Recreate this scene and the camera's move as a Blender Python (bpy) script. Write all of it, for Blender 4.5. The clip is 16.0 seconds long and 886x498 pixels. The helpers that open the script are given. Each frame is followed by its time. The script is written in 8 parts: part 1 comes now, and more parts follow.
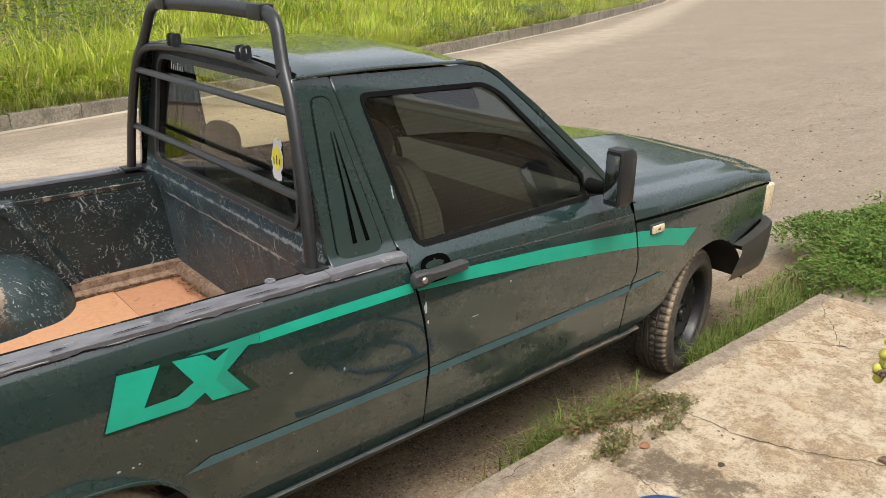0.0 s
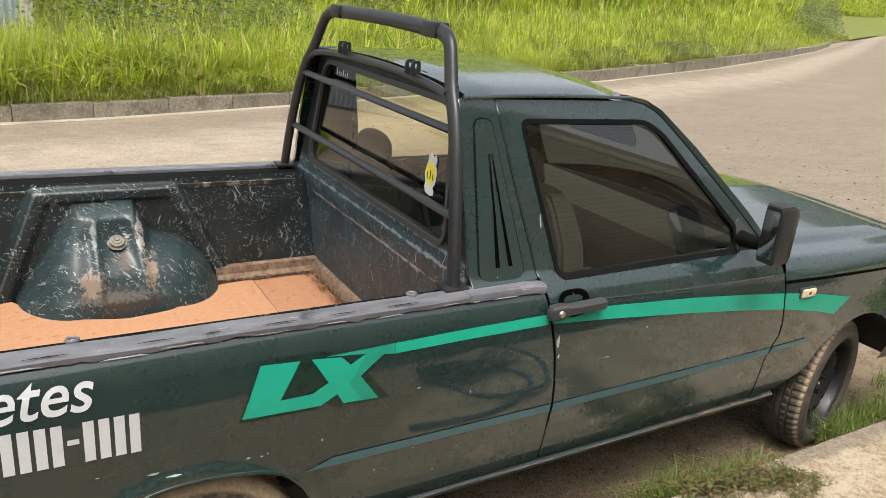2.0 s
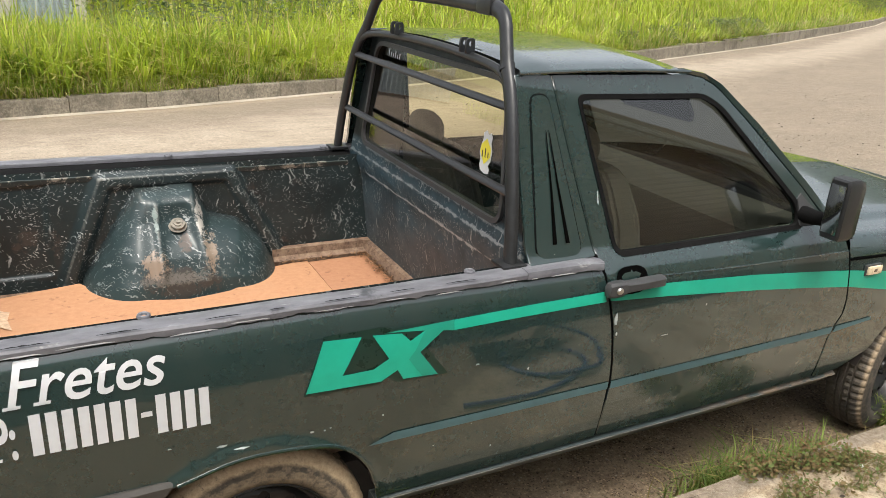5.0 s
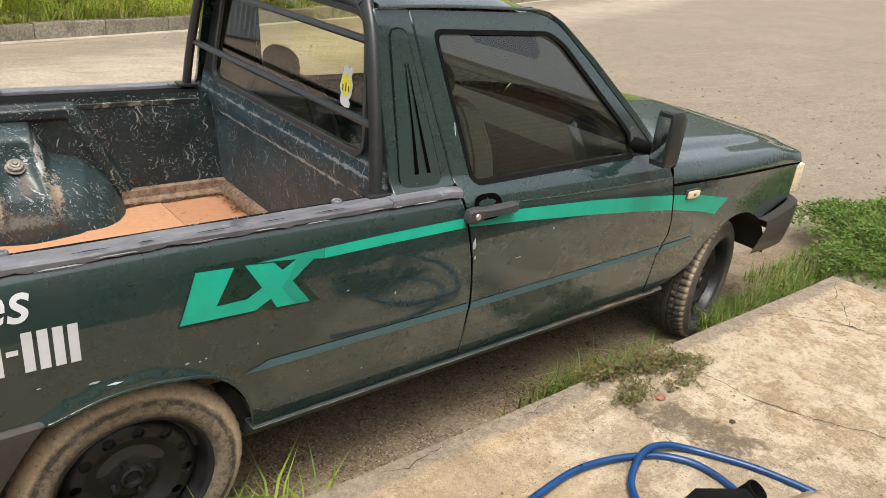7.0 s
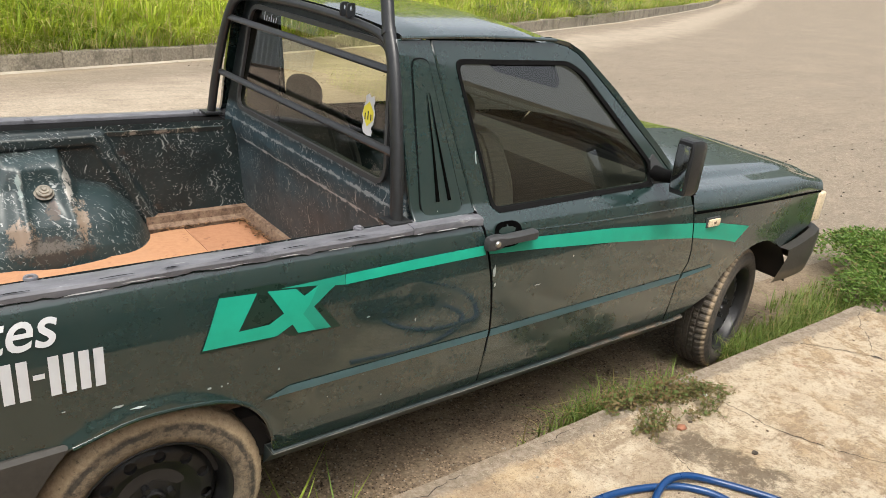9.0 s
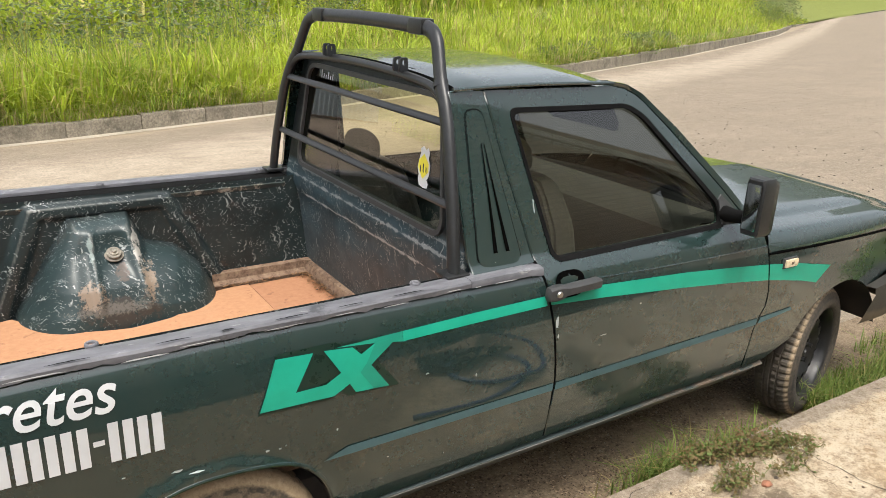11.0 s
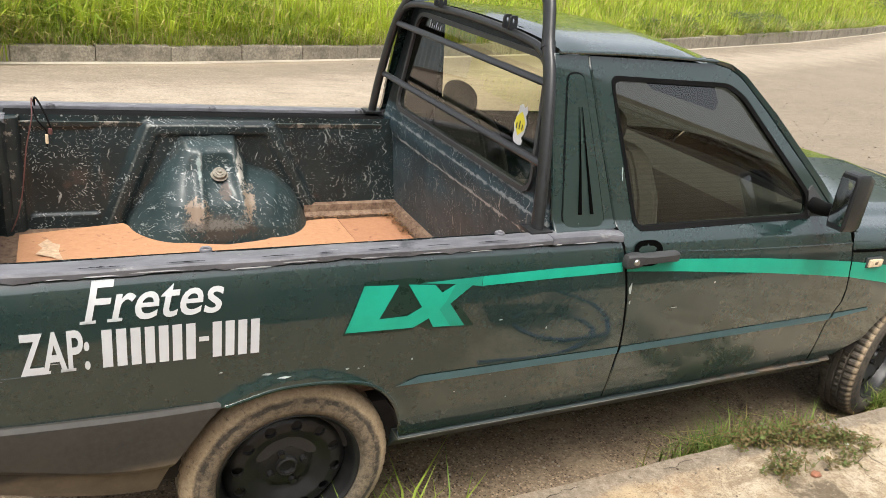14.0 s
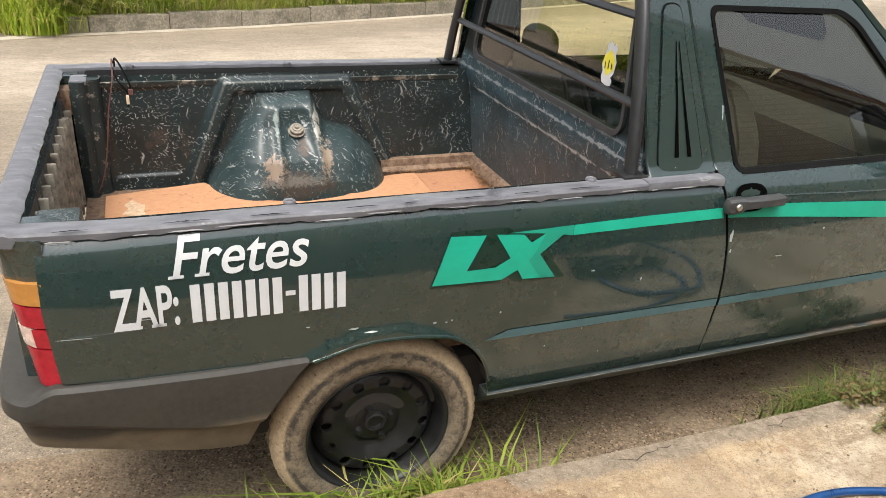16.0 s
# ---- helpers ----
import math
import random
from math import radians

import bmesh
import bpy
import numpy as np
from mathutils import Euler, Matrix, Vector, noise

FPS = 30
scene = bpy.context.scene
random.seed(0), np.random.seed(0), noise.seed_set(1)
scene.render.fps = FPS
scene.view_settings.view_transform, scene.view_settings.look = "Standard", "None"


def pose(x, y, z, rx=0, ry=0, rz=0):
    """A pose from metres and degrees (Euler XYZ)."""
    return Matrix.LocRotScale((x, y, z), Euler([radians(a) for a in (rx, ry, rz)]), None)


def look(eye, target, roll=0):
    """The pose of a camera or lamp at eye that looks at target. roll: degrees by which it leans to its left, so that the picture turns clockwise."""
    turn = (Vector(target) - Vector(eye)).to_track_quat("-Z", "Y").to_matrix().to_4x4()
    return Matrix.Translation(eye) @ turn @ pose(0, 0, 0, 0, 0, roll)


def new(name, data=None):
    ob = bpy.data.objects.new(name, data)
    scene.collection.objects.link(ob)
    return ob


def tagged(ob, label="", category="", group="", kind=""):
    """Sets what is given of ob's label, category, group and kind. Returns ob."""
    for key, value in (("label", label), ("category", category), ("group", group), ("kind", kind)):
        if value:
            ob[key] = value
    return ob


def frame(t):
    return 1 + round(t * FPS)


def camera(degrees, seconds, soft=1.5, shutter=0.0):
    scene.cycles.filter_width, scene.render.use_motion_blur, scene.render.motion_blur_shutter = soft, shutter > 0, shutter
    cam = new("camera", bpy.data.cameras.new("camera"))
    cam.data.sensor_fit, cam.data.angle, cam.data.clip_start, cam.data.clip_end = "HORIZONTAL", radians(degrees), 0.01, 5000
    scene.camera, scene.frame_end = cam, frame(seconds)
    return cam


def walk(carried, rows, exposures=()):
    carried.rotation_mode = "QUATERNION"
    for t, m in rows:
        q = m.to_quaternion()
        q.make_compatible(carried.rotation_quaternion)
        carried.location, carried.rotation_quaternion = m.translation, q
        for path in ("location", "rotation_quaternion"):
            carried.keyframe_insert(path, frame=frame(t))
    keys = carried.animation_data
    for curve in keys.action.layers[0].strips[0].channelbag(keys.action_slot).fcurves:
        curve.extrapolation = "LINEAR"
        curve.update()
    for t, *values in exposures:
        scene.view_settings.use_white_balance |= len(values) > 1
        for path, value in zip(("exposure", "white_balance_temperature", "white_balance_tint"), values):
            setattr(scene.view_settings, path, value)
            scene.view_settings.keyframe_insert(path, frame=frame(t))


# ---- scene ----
cam = camera(61.1, 16.0, soft=0.6)
PATH = [
    (0, (-0.235, -1.553, 1.697), (0.976, -0.114, 1.016), -0.0),
    (0.5, (-0.234, -1.551, 1.702), (0.984, -0.097, 1.068), -0.7),
    (1, (-0.247, -1.543, 1.697), (0.94, -0.059, 1.071), -0.4),
    (1.5, (-0.246, -1.525, 1.694), (0.934, -0.035, 1.072), 1.1),
    (2, (-0.302, -1.48, 1.705), (0.683, 0.138, 1.062), 4.8),
    (2.5, (-0.358, -1.452, 1.693), (0.298, 0.323, 1.045), 4.8),
    (3, (-0.35, -1.446, 1.686), (0.295, 0.332, 1.036), 4.7),
    (3.2, (-0.369, -1.46, 1.692), (0.281, 0.31, 1.026), 4.9),
    (5.3, (-0.326, -1.475, 1.68), (0.602, 0.159, 0.995), 1.7),
    (5.5, (-0.321, -1.472, 1.678), (0.644, 0.143, 1.0), 0.5),
    (6, (-0.328, -1.456, 1.685), (0.821, 0.02, 0.976), 1.9),
    (6.5, (-0.371, -1.446, 1.65), (0.828, -0.014, 0.934), 2.9),
    (7, (-0.43, -1.531, 1.664), (0.768, -0.135, 0.879), 5.9),
    (7.5, (-0.426, -1.579, 1.638), (0.767, -0.205, 0.808), 4.4),
    (8, (-0.499, -1.549, 1.656), (0.638, -0.11, 0.859), 5.5),
    (8.5, (-0.5, -1.554, 1.673), (0.693, -0.149, 0.897), 5.5),
    (9, (-0.442, -1.534, 1.671), (0.73, -0.085, 0.945), 5.6),
    (9.5, (-0.4, -1.507, 1.679), (0.733, -0.009, 0.99), 2.5),
    (9.7, (-0.411, -1.5, 1.693), (0.632, 0.079, 1.047), 1.2),
    (11.8, (-0.373, -1.533, 1.682), (0.653, 0.065, 1.052), 2.6),
    (12, (-0.387, -1.544, 1.683), (0.539, 0.084, 0.982), 2.2),
    (12.5, (-0.408, -1.561, 1.689), (0.399, 0.123, 0.973), 5.3),
    (13, (-0.432, -1.563, 1.692), (0.404, 0.133, 1.038), 7.1),
    (13.5, (-0.455, -1.584, 1.69), (0.42, 0.085, 1.019), 8.6),
    (14, (-0.48, -1.579, 1.689), (0.386, 0.062, 0.943), 7.2),
    (14.5, (-0.493, -1.541, 1.691), (0.332, 0.1, 0.899), 7.2),
    (15, (-0.478, -1.542, 1.685), (0.317, 0.128, 0.925), 3.1),
    (15.5, (-0.489, -1.548, 1.681), (0.263, 0.166, 0.976), 3.8),
    (16, (-0.489, -1.504, 1.627), (0.197, 0.167, 0.769), 3.8),
]
walk(cam, [(t, look(eye, target, roll)) for t, eye, target, roll in PATH], exposures=[(0, 0.77), (3, 0.88), (5.5, 0.93), (6.5, 0.87), (9.5, 0.90), (12, 1.00), (16, 1.03)])

# ---- world and sun ----
SUN_EL, SUN_AZ = 66.0, 215.0          # degrees; azimuth counted from +y towards +x
world = bpy.data.worlds.new("sky")
scene.world = world
world.use_nodes = True
wn = world.node_tree.nodes
sky = wn.new("ShaderNodeTexSky")
sky.sky_type = "NISHITA"
sky.sun_disc = False
sky.sun_elevation, sky.sun_rotation = radians(SUN_EL), radians(SUN_AZ)
sky.air_density, sky.dust_density, sky.ozone_density = 1.0, 6.0, 0.6
haze = wn.new("ShaderNodeHueSaturation")            # thin white cloud takes most of the blue out
haze.inputs["Saturation"].default_value = 0.30
world.node_tree.links.new(sky.outputs[0], haze.inputs["Color"])
world.node_tree.links.new(haze.outputs[0], wn["Background"].inputs[0])
wn["Background"].inputs[1].default_value = 0.15
sun = new("sun", bpy.data.lights.new("sun", "SUN"))
sun.data.energy, sun.data.angle, sun.data.color = 1.15, radians(24), (1.0, 0.93, 0.82)
sx, sy = math.sin(radians(SUN_AZ)), math.cos(radians(SUN_AZ))
ce, se = math.cos(radians(SUN_EL)), math.sin(radians(SUN_EL))
sun.matrix_world = look((sx * ce * 50, sy * ce * 50, se * 50), (0, 0, 0))

# ---- materials ----


class Nodes:
    """A small writer of node materials."""

    def __init__(self, name, mat=None):
        self.mat = mat or bpy.data.materials.new(name)
        self.mat.use_nodes = True
        self.t = self.mat.node_tree
        self.bsdf = self.t.nodes["Principled BSDF"]
        self.out = self.t.nodes["Material Output"]
        self.coord = self.t.nodes.new("ShaderNodeTexCoord").outputs["Object"]

    def add(self, kind, **values):
        n = self.t.nodes.new("ShaderNode" + kind)
        for k, v in values.items():
            if k in n.inputs:
                self.put(v, n.inputs[k])
        return n

    def put(self, v, socket):
        if hasattr(v, "is_output") or isinstance(v, bpy.types.NodeSocket):
            self.t.links.new(v, socket)
        else:
            socket.default_value = v

    def scaled(self, s, rot=(0, 0, 0)):
        n = self.t.nodes.new("ShaderNodeMapping")
        self.t.links.new(self.coord, n.inputs["Vector"])
        n.inputs["Scale"].default_value = s
        n.inputs["Rotation"].default_value = [radians(a) for a in rot]
        return n.outputs[0]

    def noise(self, scale, detail=6, rough=0.6, vec=None, distort=0.0):
        n = self.add("TexNoise", Scale=scale, Detail=detail, Roughness=rough, Distortion=distort)
        self.put(self.coord if vec is None else vec, n.inputs["Vector"])
        return n.outputs["Fac"]

    def voro(self, scale, feature="F1", vec=None, rand=1.0, out="Distance"):
        n = self.t.nodes.new("ShaderNodeTexVoronoi")
        n.feature = feature
        n.inputs["Scale"].default_value = scale
        n.inputs["Randomness"].default_value = rand
        self.put(self.coord if vec is None else vec, n.inputs["Vector"])
        return n.outputs[out]

    def ramp(self, fac, *stops):
        n = self.t.nodes.new("ShaderNodeValToRGB")
        r = n.color_ramp
        while len(r.elements) < len(stops):
            r.elements.new(0.5)
        for e, (p, c) in zip(r.elements, stops):
            e.position = p
            e.color = (c, c, c, 1) if isinstance(c, (int, float)) else (*c, 1)
        self.put(fac, n.inputs[0])
        return n.outputs["Color"]

    def mix(self, fac, a, b, kind="MIX"):
        n = self.t.nodes.new("ShaderNodeMix")
        n.data_type, n.blend_type = "RGBA", kind
        self.put(fac, n.inputs[0])
        for v, k in ((a, 6), (b, 7)):
            self.put((*v, 1) if isinstance(v, tuple) and len(v) == 3 else v, n.inputs[k])
        return n.outputs[2]

    def math(self, op, a, b=0.0, clamp=False):
        n = self.t.nodes.new("ShaderNodeMath")
        n.operation, n.use_clamp = op, clamp
        self.put(a, n.inputs[0])
        self.put(b, n.inputs[1])
        return n.outputs[0]

    def axis(self, which):
        n = self.t.nodes.new("ShaderNodeSeparateXYZ")
        self.t.links.new(self.coord, n.inputs[0])
        return n.outputs[which]

    def bump(self, height, strength=0.3, distance=0.01):
        n = self.add("Bump", Strength=strength, Distance=distance)
        self.put(height, n.inputs["Height"])
        self.t.links.new(n.outputs[0], self.bsdf.inputs["Normal"])

    def set(self, **values):
        names = dict(color="Base Color", rough="Roughness", metal="Metallic", coat="Coat Weight", coatrough="Coat Roughness",
                     spec="Specular IOR Level", sub="Subsurface Weight", alpha="Alpha")
        for k, v in values.items():
            if isinstance(v, tuple) and len(v) == 3:
                v = (*v, 1)
            self.put(v, self.bsdf.inputs[names[k]])
        return self.mat


def plain(name, color, rough=0.5, metal=0.0, vary=0.25, scale=30, bump=0.1, spec=0.5):
    """A slightly uneven, slightly dirty surface of one colour."""
    n = Nodes(name)
    dark = tuple(c * (1 - vary) for c in color)
    light = tuple(min(1, c * (1 + vary)) for c in color)
    f = n.noise(scale)
    g = n.noise(scale * 0.15, 3)
    c = n.mix(n.ramp(f, (0.3, 0), (0.7, 1)), dark, light)
    c = n.mix(n.ramp(g, (0.35, 0), (0.75, 0.35)), c, tuple(v * (1 - vary) for v in dark))
    if bump:
        n.bump(f, bump, 0.004)
    return n.set(color=c, rough=n.ramp(f, (0.2, max(0, rough - 0.1)), (0.8, min(1, rough + 0.1))), metal=metal, spec=spec)


GREEN = (0.0112, 0.0288, 0.0275)


def make_paint():
    """Old dark green car paint under clear coat, with a thin film of dust, fine scratches and a few stone chips."""
    n = Nodes("green_paint")
    dust = n.ramp(n.noise(2.6, 9, 0.68), (0.42, 0), (0.72, 1))
    fine = n.ramp(n.noise(60, 4), (0.45, 0), (0.7, 1))
    film = n.ramp(n.noise(7.0, 8, 0.72, n.scaled((1, 1, 0.5))), (0.46, 0), (0.64, 1))
    c = n.mix(n.math("MULTIPLY", dust, 0.07), GREEN, (0.085, 0.076, 0.058))
    c = n.mix(n.math("MULTIPLY", film, 0.06), c, (0.10, 0.088, 0.066))
    chips = n.ramp(n.voro(30), (0.0, 1), (0.035, 1), (0.05, 0))
    keep = n.ramp(n.noise(5, 2), (0.60, 0), (0.64, 1))
    scr = n.ramp(n.noise(9, 2, 0.5, n.scaled((1, 1, 34), (0, 12, 0))), (0.745, 0), (0.76, 1))
    c = n.mix(n.math("MULTIPLY", chips, keep), c, (0.42, 0.44, 0.41))
    c = n.mix(n.math("MULTIPLY", scr, 0.16), c, (0.24, 0.27, 0.25))
    r = n.math("ADD", n.math("MULTIPLY", dust, 0.16), n.math("MULTIPLY", fine, 0.05))
    n.bump(n.noise(3.2, 2), 0.03, 0.02)
    n.bsdf.inputs["Coat IOR"].default_value = 1.66
    return n.set(color=c, rough=n.math("ADD", r, 0.22), coat=1.0, coatrough=n.math("ADD", n.math("MULTIPLY", dust, 0.06), 0.03), spec=0.35)


def make_bed_paint(name, dark, light, brown, rusty=0.4, ridges=True):
    """Bed paint rubbed through: short curved scratches to primer, scuffed ridges, painted rib highlights, rust and mud.
    """
    n = Nodes(name)
    base = n.mix(n.ramp(n.noise(5, 6), (0.35, 0), (0.68, 1)), dark, light)
    base = n.mix(n.math("MULTIPLY", n.ramp(n.noise(3.2, 7, 0.7), (0.45, 0), (0.64, 1)), brown), base, (0.070, 0.052, 0.041))
    flat = n.t.nodes.new("ShaderNodeCombineXYZ")         # x + y across, z up: the same marks on every wall
    n.put(n.math("ADD", n.axis(0), n.axis(1)), flat.inputs[0])
    n.put(n.axis(2), flat.inputs[1])
    wob = n.add("TexNoise", Scale=16.0, Detail=2.0)
    bend = n.t.nodes.new("ShaderNodeVectorMath")
    bend.operation = "MULTIPLY_ADD"
    n.put(wob.outputs["Color"], bend.inputs[0])
    bend.inputs[1].default_value = (0.05, 0.05, 0.0)
    n.put(flat.outputs[0], bend.inputs[2])
    white = None
    for turn, sc, cut, seed, lo in ((25, (58, 15), 0.10, 6, 0.46), (-35, (54, 13), 0.09, 7.5, 0.49), (82, (62, 15), 0.095, 5.2, 0.48), (8, (46, 6), 0.055, 4.4, 0.50),
                                    (-68, (80, 26), 0.11, 9, 0.49), (-12, (36, 3.4), 0.040, 3.7, 0.51), (55, (110, 70), 0.13, 8, 0.50)):
        a = n.t.nodes.new("ShaderNodeMapping")
        a.inputs["Rotation"].default_value = (0, 0, radians(turn))
        n.put(bend.outputs[0], a.inputs["Vector"])
        b = n.t.nodes.new("ShaderNodeMapping")
        b.inputs["Scale"].default_value = (*sc, 1)
        n.put(a.outputs[0], b.inputs["Vector"])
        v = n.t.nodes.new("ShaderNodeTexVoronoi")
        v.voronoi_dimensions = "2D"
        v.inputs["Scale"].default_value = 1.0
        n.put(b.outputs[0], v.inputs["Vector"])
        g = n.ramp(v.outputs["Distance"], (cut * 0.7, 1), (cut, 0))
        g = n.math("MULTIPLY", g, n.ramp(n.noise(seed, 4, 0.65), (lo, 0), (lo + 0.05, 1)))
        white = g if white is None else n.math("MAXIMUM", white, g)
    edge = n.ramp(n.t.nodes.new("ShaderNodeNewGeometry").outputs["Pointiness"], (0.525, 0), (0.57, 1))
    worn = n.math("MULTIPLY", edge, n.ramp(n.noise(22, 6, 0.7), (0.42, 0), (0.55, 1)))
    rust = n.math("MULTIPLY", n.ramp(n.noise(7.5, 7, 0.7), (0.60, 0), (0.67, 1)), rusty)
    c = n.mix(rust, base, (0.115, 0.07, 0.05))
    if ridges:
        # lighter blue-green where the wheel box stands out from the wall
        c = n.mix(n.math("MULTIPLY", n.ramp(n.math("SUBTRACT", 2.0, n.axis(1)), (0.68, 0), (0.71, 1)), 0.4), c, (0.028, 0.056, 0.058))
    long = None
    for turn, sc, seed in ((86, (11, 1.6), 3.0), (97, (17, 2.4), 4.5), (60, (13, 2.0), 2.4)):
        a = n.t.nodes.new("ShaderNodeMapping")
        a.inputs["Rotation"].default_value = (0, 0, radians(turn - 90))
        a.inputs["Scale"].default_value = (*sc, 1)
        n.put(bend.outputs[0], a.inputs["Vector"])
        v = n.t.nodes.new("ShaderNodeTexVoronoi")
        v.voronoi_dimensions = "2D"
        v.inputs["Scale"].default_value = 1.0
        n.put(a.outputs[0], v.inputs["Vector"])
        g = n.math("MULTIPLY", n.ramp(v.outputs["Distance"], (0.030, 1), (0.050, 0)), n.ramp(n.noise(seed, 5, 0.7), (0.47, 0), (0.53, 1)))
        long = g if long is None else n.math("MAXIMUM", long, g)
    rub = n.math("MULTIPLY", n.ramp(n.noise(11, 10, 0.82), (0.60, 0), (0.66, 0.45)), n.ramp(n.noise(2.2, 4), (0.45, 0), (0.6, 1)))
    c = n.mix(rub, c, (0.11, 0.125, 0.125))
    c = n.mix(n.math("MULTIPLY", long, n.ramp(n.noise(34, 5, 0.7), (0.38, 0.15), (0.55, 0.9))), c, (0.27, 0.29, 0.28))
    c = n.mix(n.math("MULTIPLY", white, n.ramp(n.noise(9, 5, 0.7), (0.40, 0.10), (0.60, 0.95))), c, (0.29, 0.315, 0.31))
    if ridges:
        x, z = n.axis(0), n.axis(2)
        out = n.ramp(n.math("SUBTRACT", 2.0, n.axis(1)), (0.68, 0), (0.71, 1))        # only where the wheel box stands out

        def spot(cx, cz, rx, rz, scale, colour, most, c):
            d = n.math("ADD", n.math("POWER", n.math("DIVIDE", n.math("SUBTRACT", x, cx), rx), 2.0), n.math("POWER", n.math("DIVIDE", n.math("SUBTRACT", z, cz), rz), 2.0))
            k = n.math("ADD", n.math("SUBTRACT", 1.0, d), n.math("MULTIPLY", n.math("SUBTRACT", n.noise(scale, 10, 0.82), 0.5), 5.0))
            return n.mix(n.math("MULTIPLY", n.math("MULTIPLY", n.ramp(k, (0.55, 0), (0.75, 1)), out), most), c, colour)

        c = spot(0.00, 0.60, 0.17, 0.085, 14, (0.046, 0.037, 0.030), 0.75, c)
        c = spot(-0.085, 0.665, 0.060, 0.060, 26, (0.27, 0.20, 0.145), 0.75, c)
        c = spot(-0.02, 0.615, 0.20, 0.030, 90, (0.22, 0.20, 0.17), 0.35, c)
        c = spot(0.105, 0.690, 0.038, 0.075, 26, (0.29, 0.22, 0.16), 0.75, c)
        # two pale streaks paint the highlights on the ribs
        c = spot(0.083, 0.80, 0.020, 0.085, 30, (0.50, 0.48, 0.43), 0.8, c)
        c = spot(-0.068, 0.80, 0.012, 0.075, 30, (0.24, 0.30, 0.28), 0.7, c)
        c = spot(0.022, 0.72, 0.032, 0.05, 20, (0.085, 0.060, 0.046), 0.75, c)
        c = n.mix(n.math("MULTIPLY", worn, 0.5), c, (0.48, 0.47, 0.42))
    n.bump(n.noise(28, 5), 0.2, 0.004)
    return n.set(color=c, rough=n.ramp(n.noise(18), (0.3, 0.50), (0.7, 0.68)), coat=0.45 if ridges else 0.15, coatrough=0.22, spec=0.28)


def add_cab_tint_and_crease_light(mat):
    """Brown low down, pale lines that paint the light on the pressed creases, blue-green above."""
    n = Nodes("", mat)
    z = n.axis(2)
    c = n.bsdf.inputs["Base Color"].links[0].from_socket
    c = n.mix(n.ramp(n.math("SUBTRACT", z, 0.5), (0.52, 0), (0.54, 1)), c, (0.006, 0.0095, 0.0105))
    low = n.math("ADD", z, n.math("MULTIPLY", n.math("SUBTRACT", n.noise(5, 7, 0.7), 0.5), 0.30))
    c = n.mix(n.ramp(low, (0.76, 0.30), (0.88, 0)), c, (0.070, 0.058, 0.050))
    # ragged pale lines put the creases' bright edges into the colour
    for at, wide, most in ((0.900, 0.008, 0.85), (0.972, 0.006, 0.55), (1.012, 0.006, 0.4)):
        d = n.math("ABSOLUTE", n.math("SUBTRACT", z, at))
        k = n.math("ADD", d, n.math("MULTIPLY", n.math("SUBTRACT", n.noise(26, 7, 0.75), 0.5), 0.05))
        c = n.mix(n.math("MULTIPLY", n.ramp(n.math("DIVIDE", k, wide * 4), (0.05, 1), (0.22, 0)), most), c, (0.33, 0.36, 0.36))
    return n.set(color=c)


def make_rail():
    n = Nodes("scuffed_rail")
    f = n.noise(30, 6, 0.7, n.scaled((0.35, 1, 1)))
    c = n.mix(n.ramp(f, (0.35, 0), (0.68, 1)), (0.088, 0.089, 0.100), (0.168, 0.170, 0.185))
    w = n.ramp(n.noise(16, 5, 0.7, n.scaled((0.6, 2.5, 2.5))), (0.62, 0), (0.68, 1))
    c = n.mix(n.math("MULTIPLY", w, 0.6), c, (0.38, 0.38, 0.36))
    k = n.ramp(n.noise(9, 6, 0.7), (0.66, 0), (0.72, 1))
    c = n.mix(n.math("MULTIPLY", k, 0.7), c, (0.03, 0.033, 0.036))
    n.bump(f, 0.12, 0.003)
    return n.set(color=c, rough=0.48)


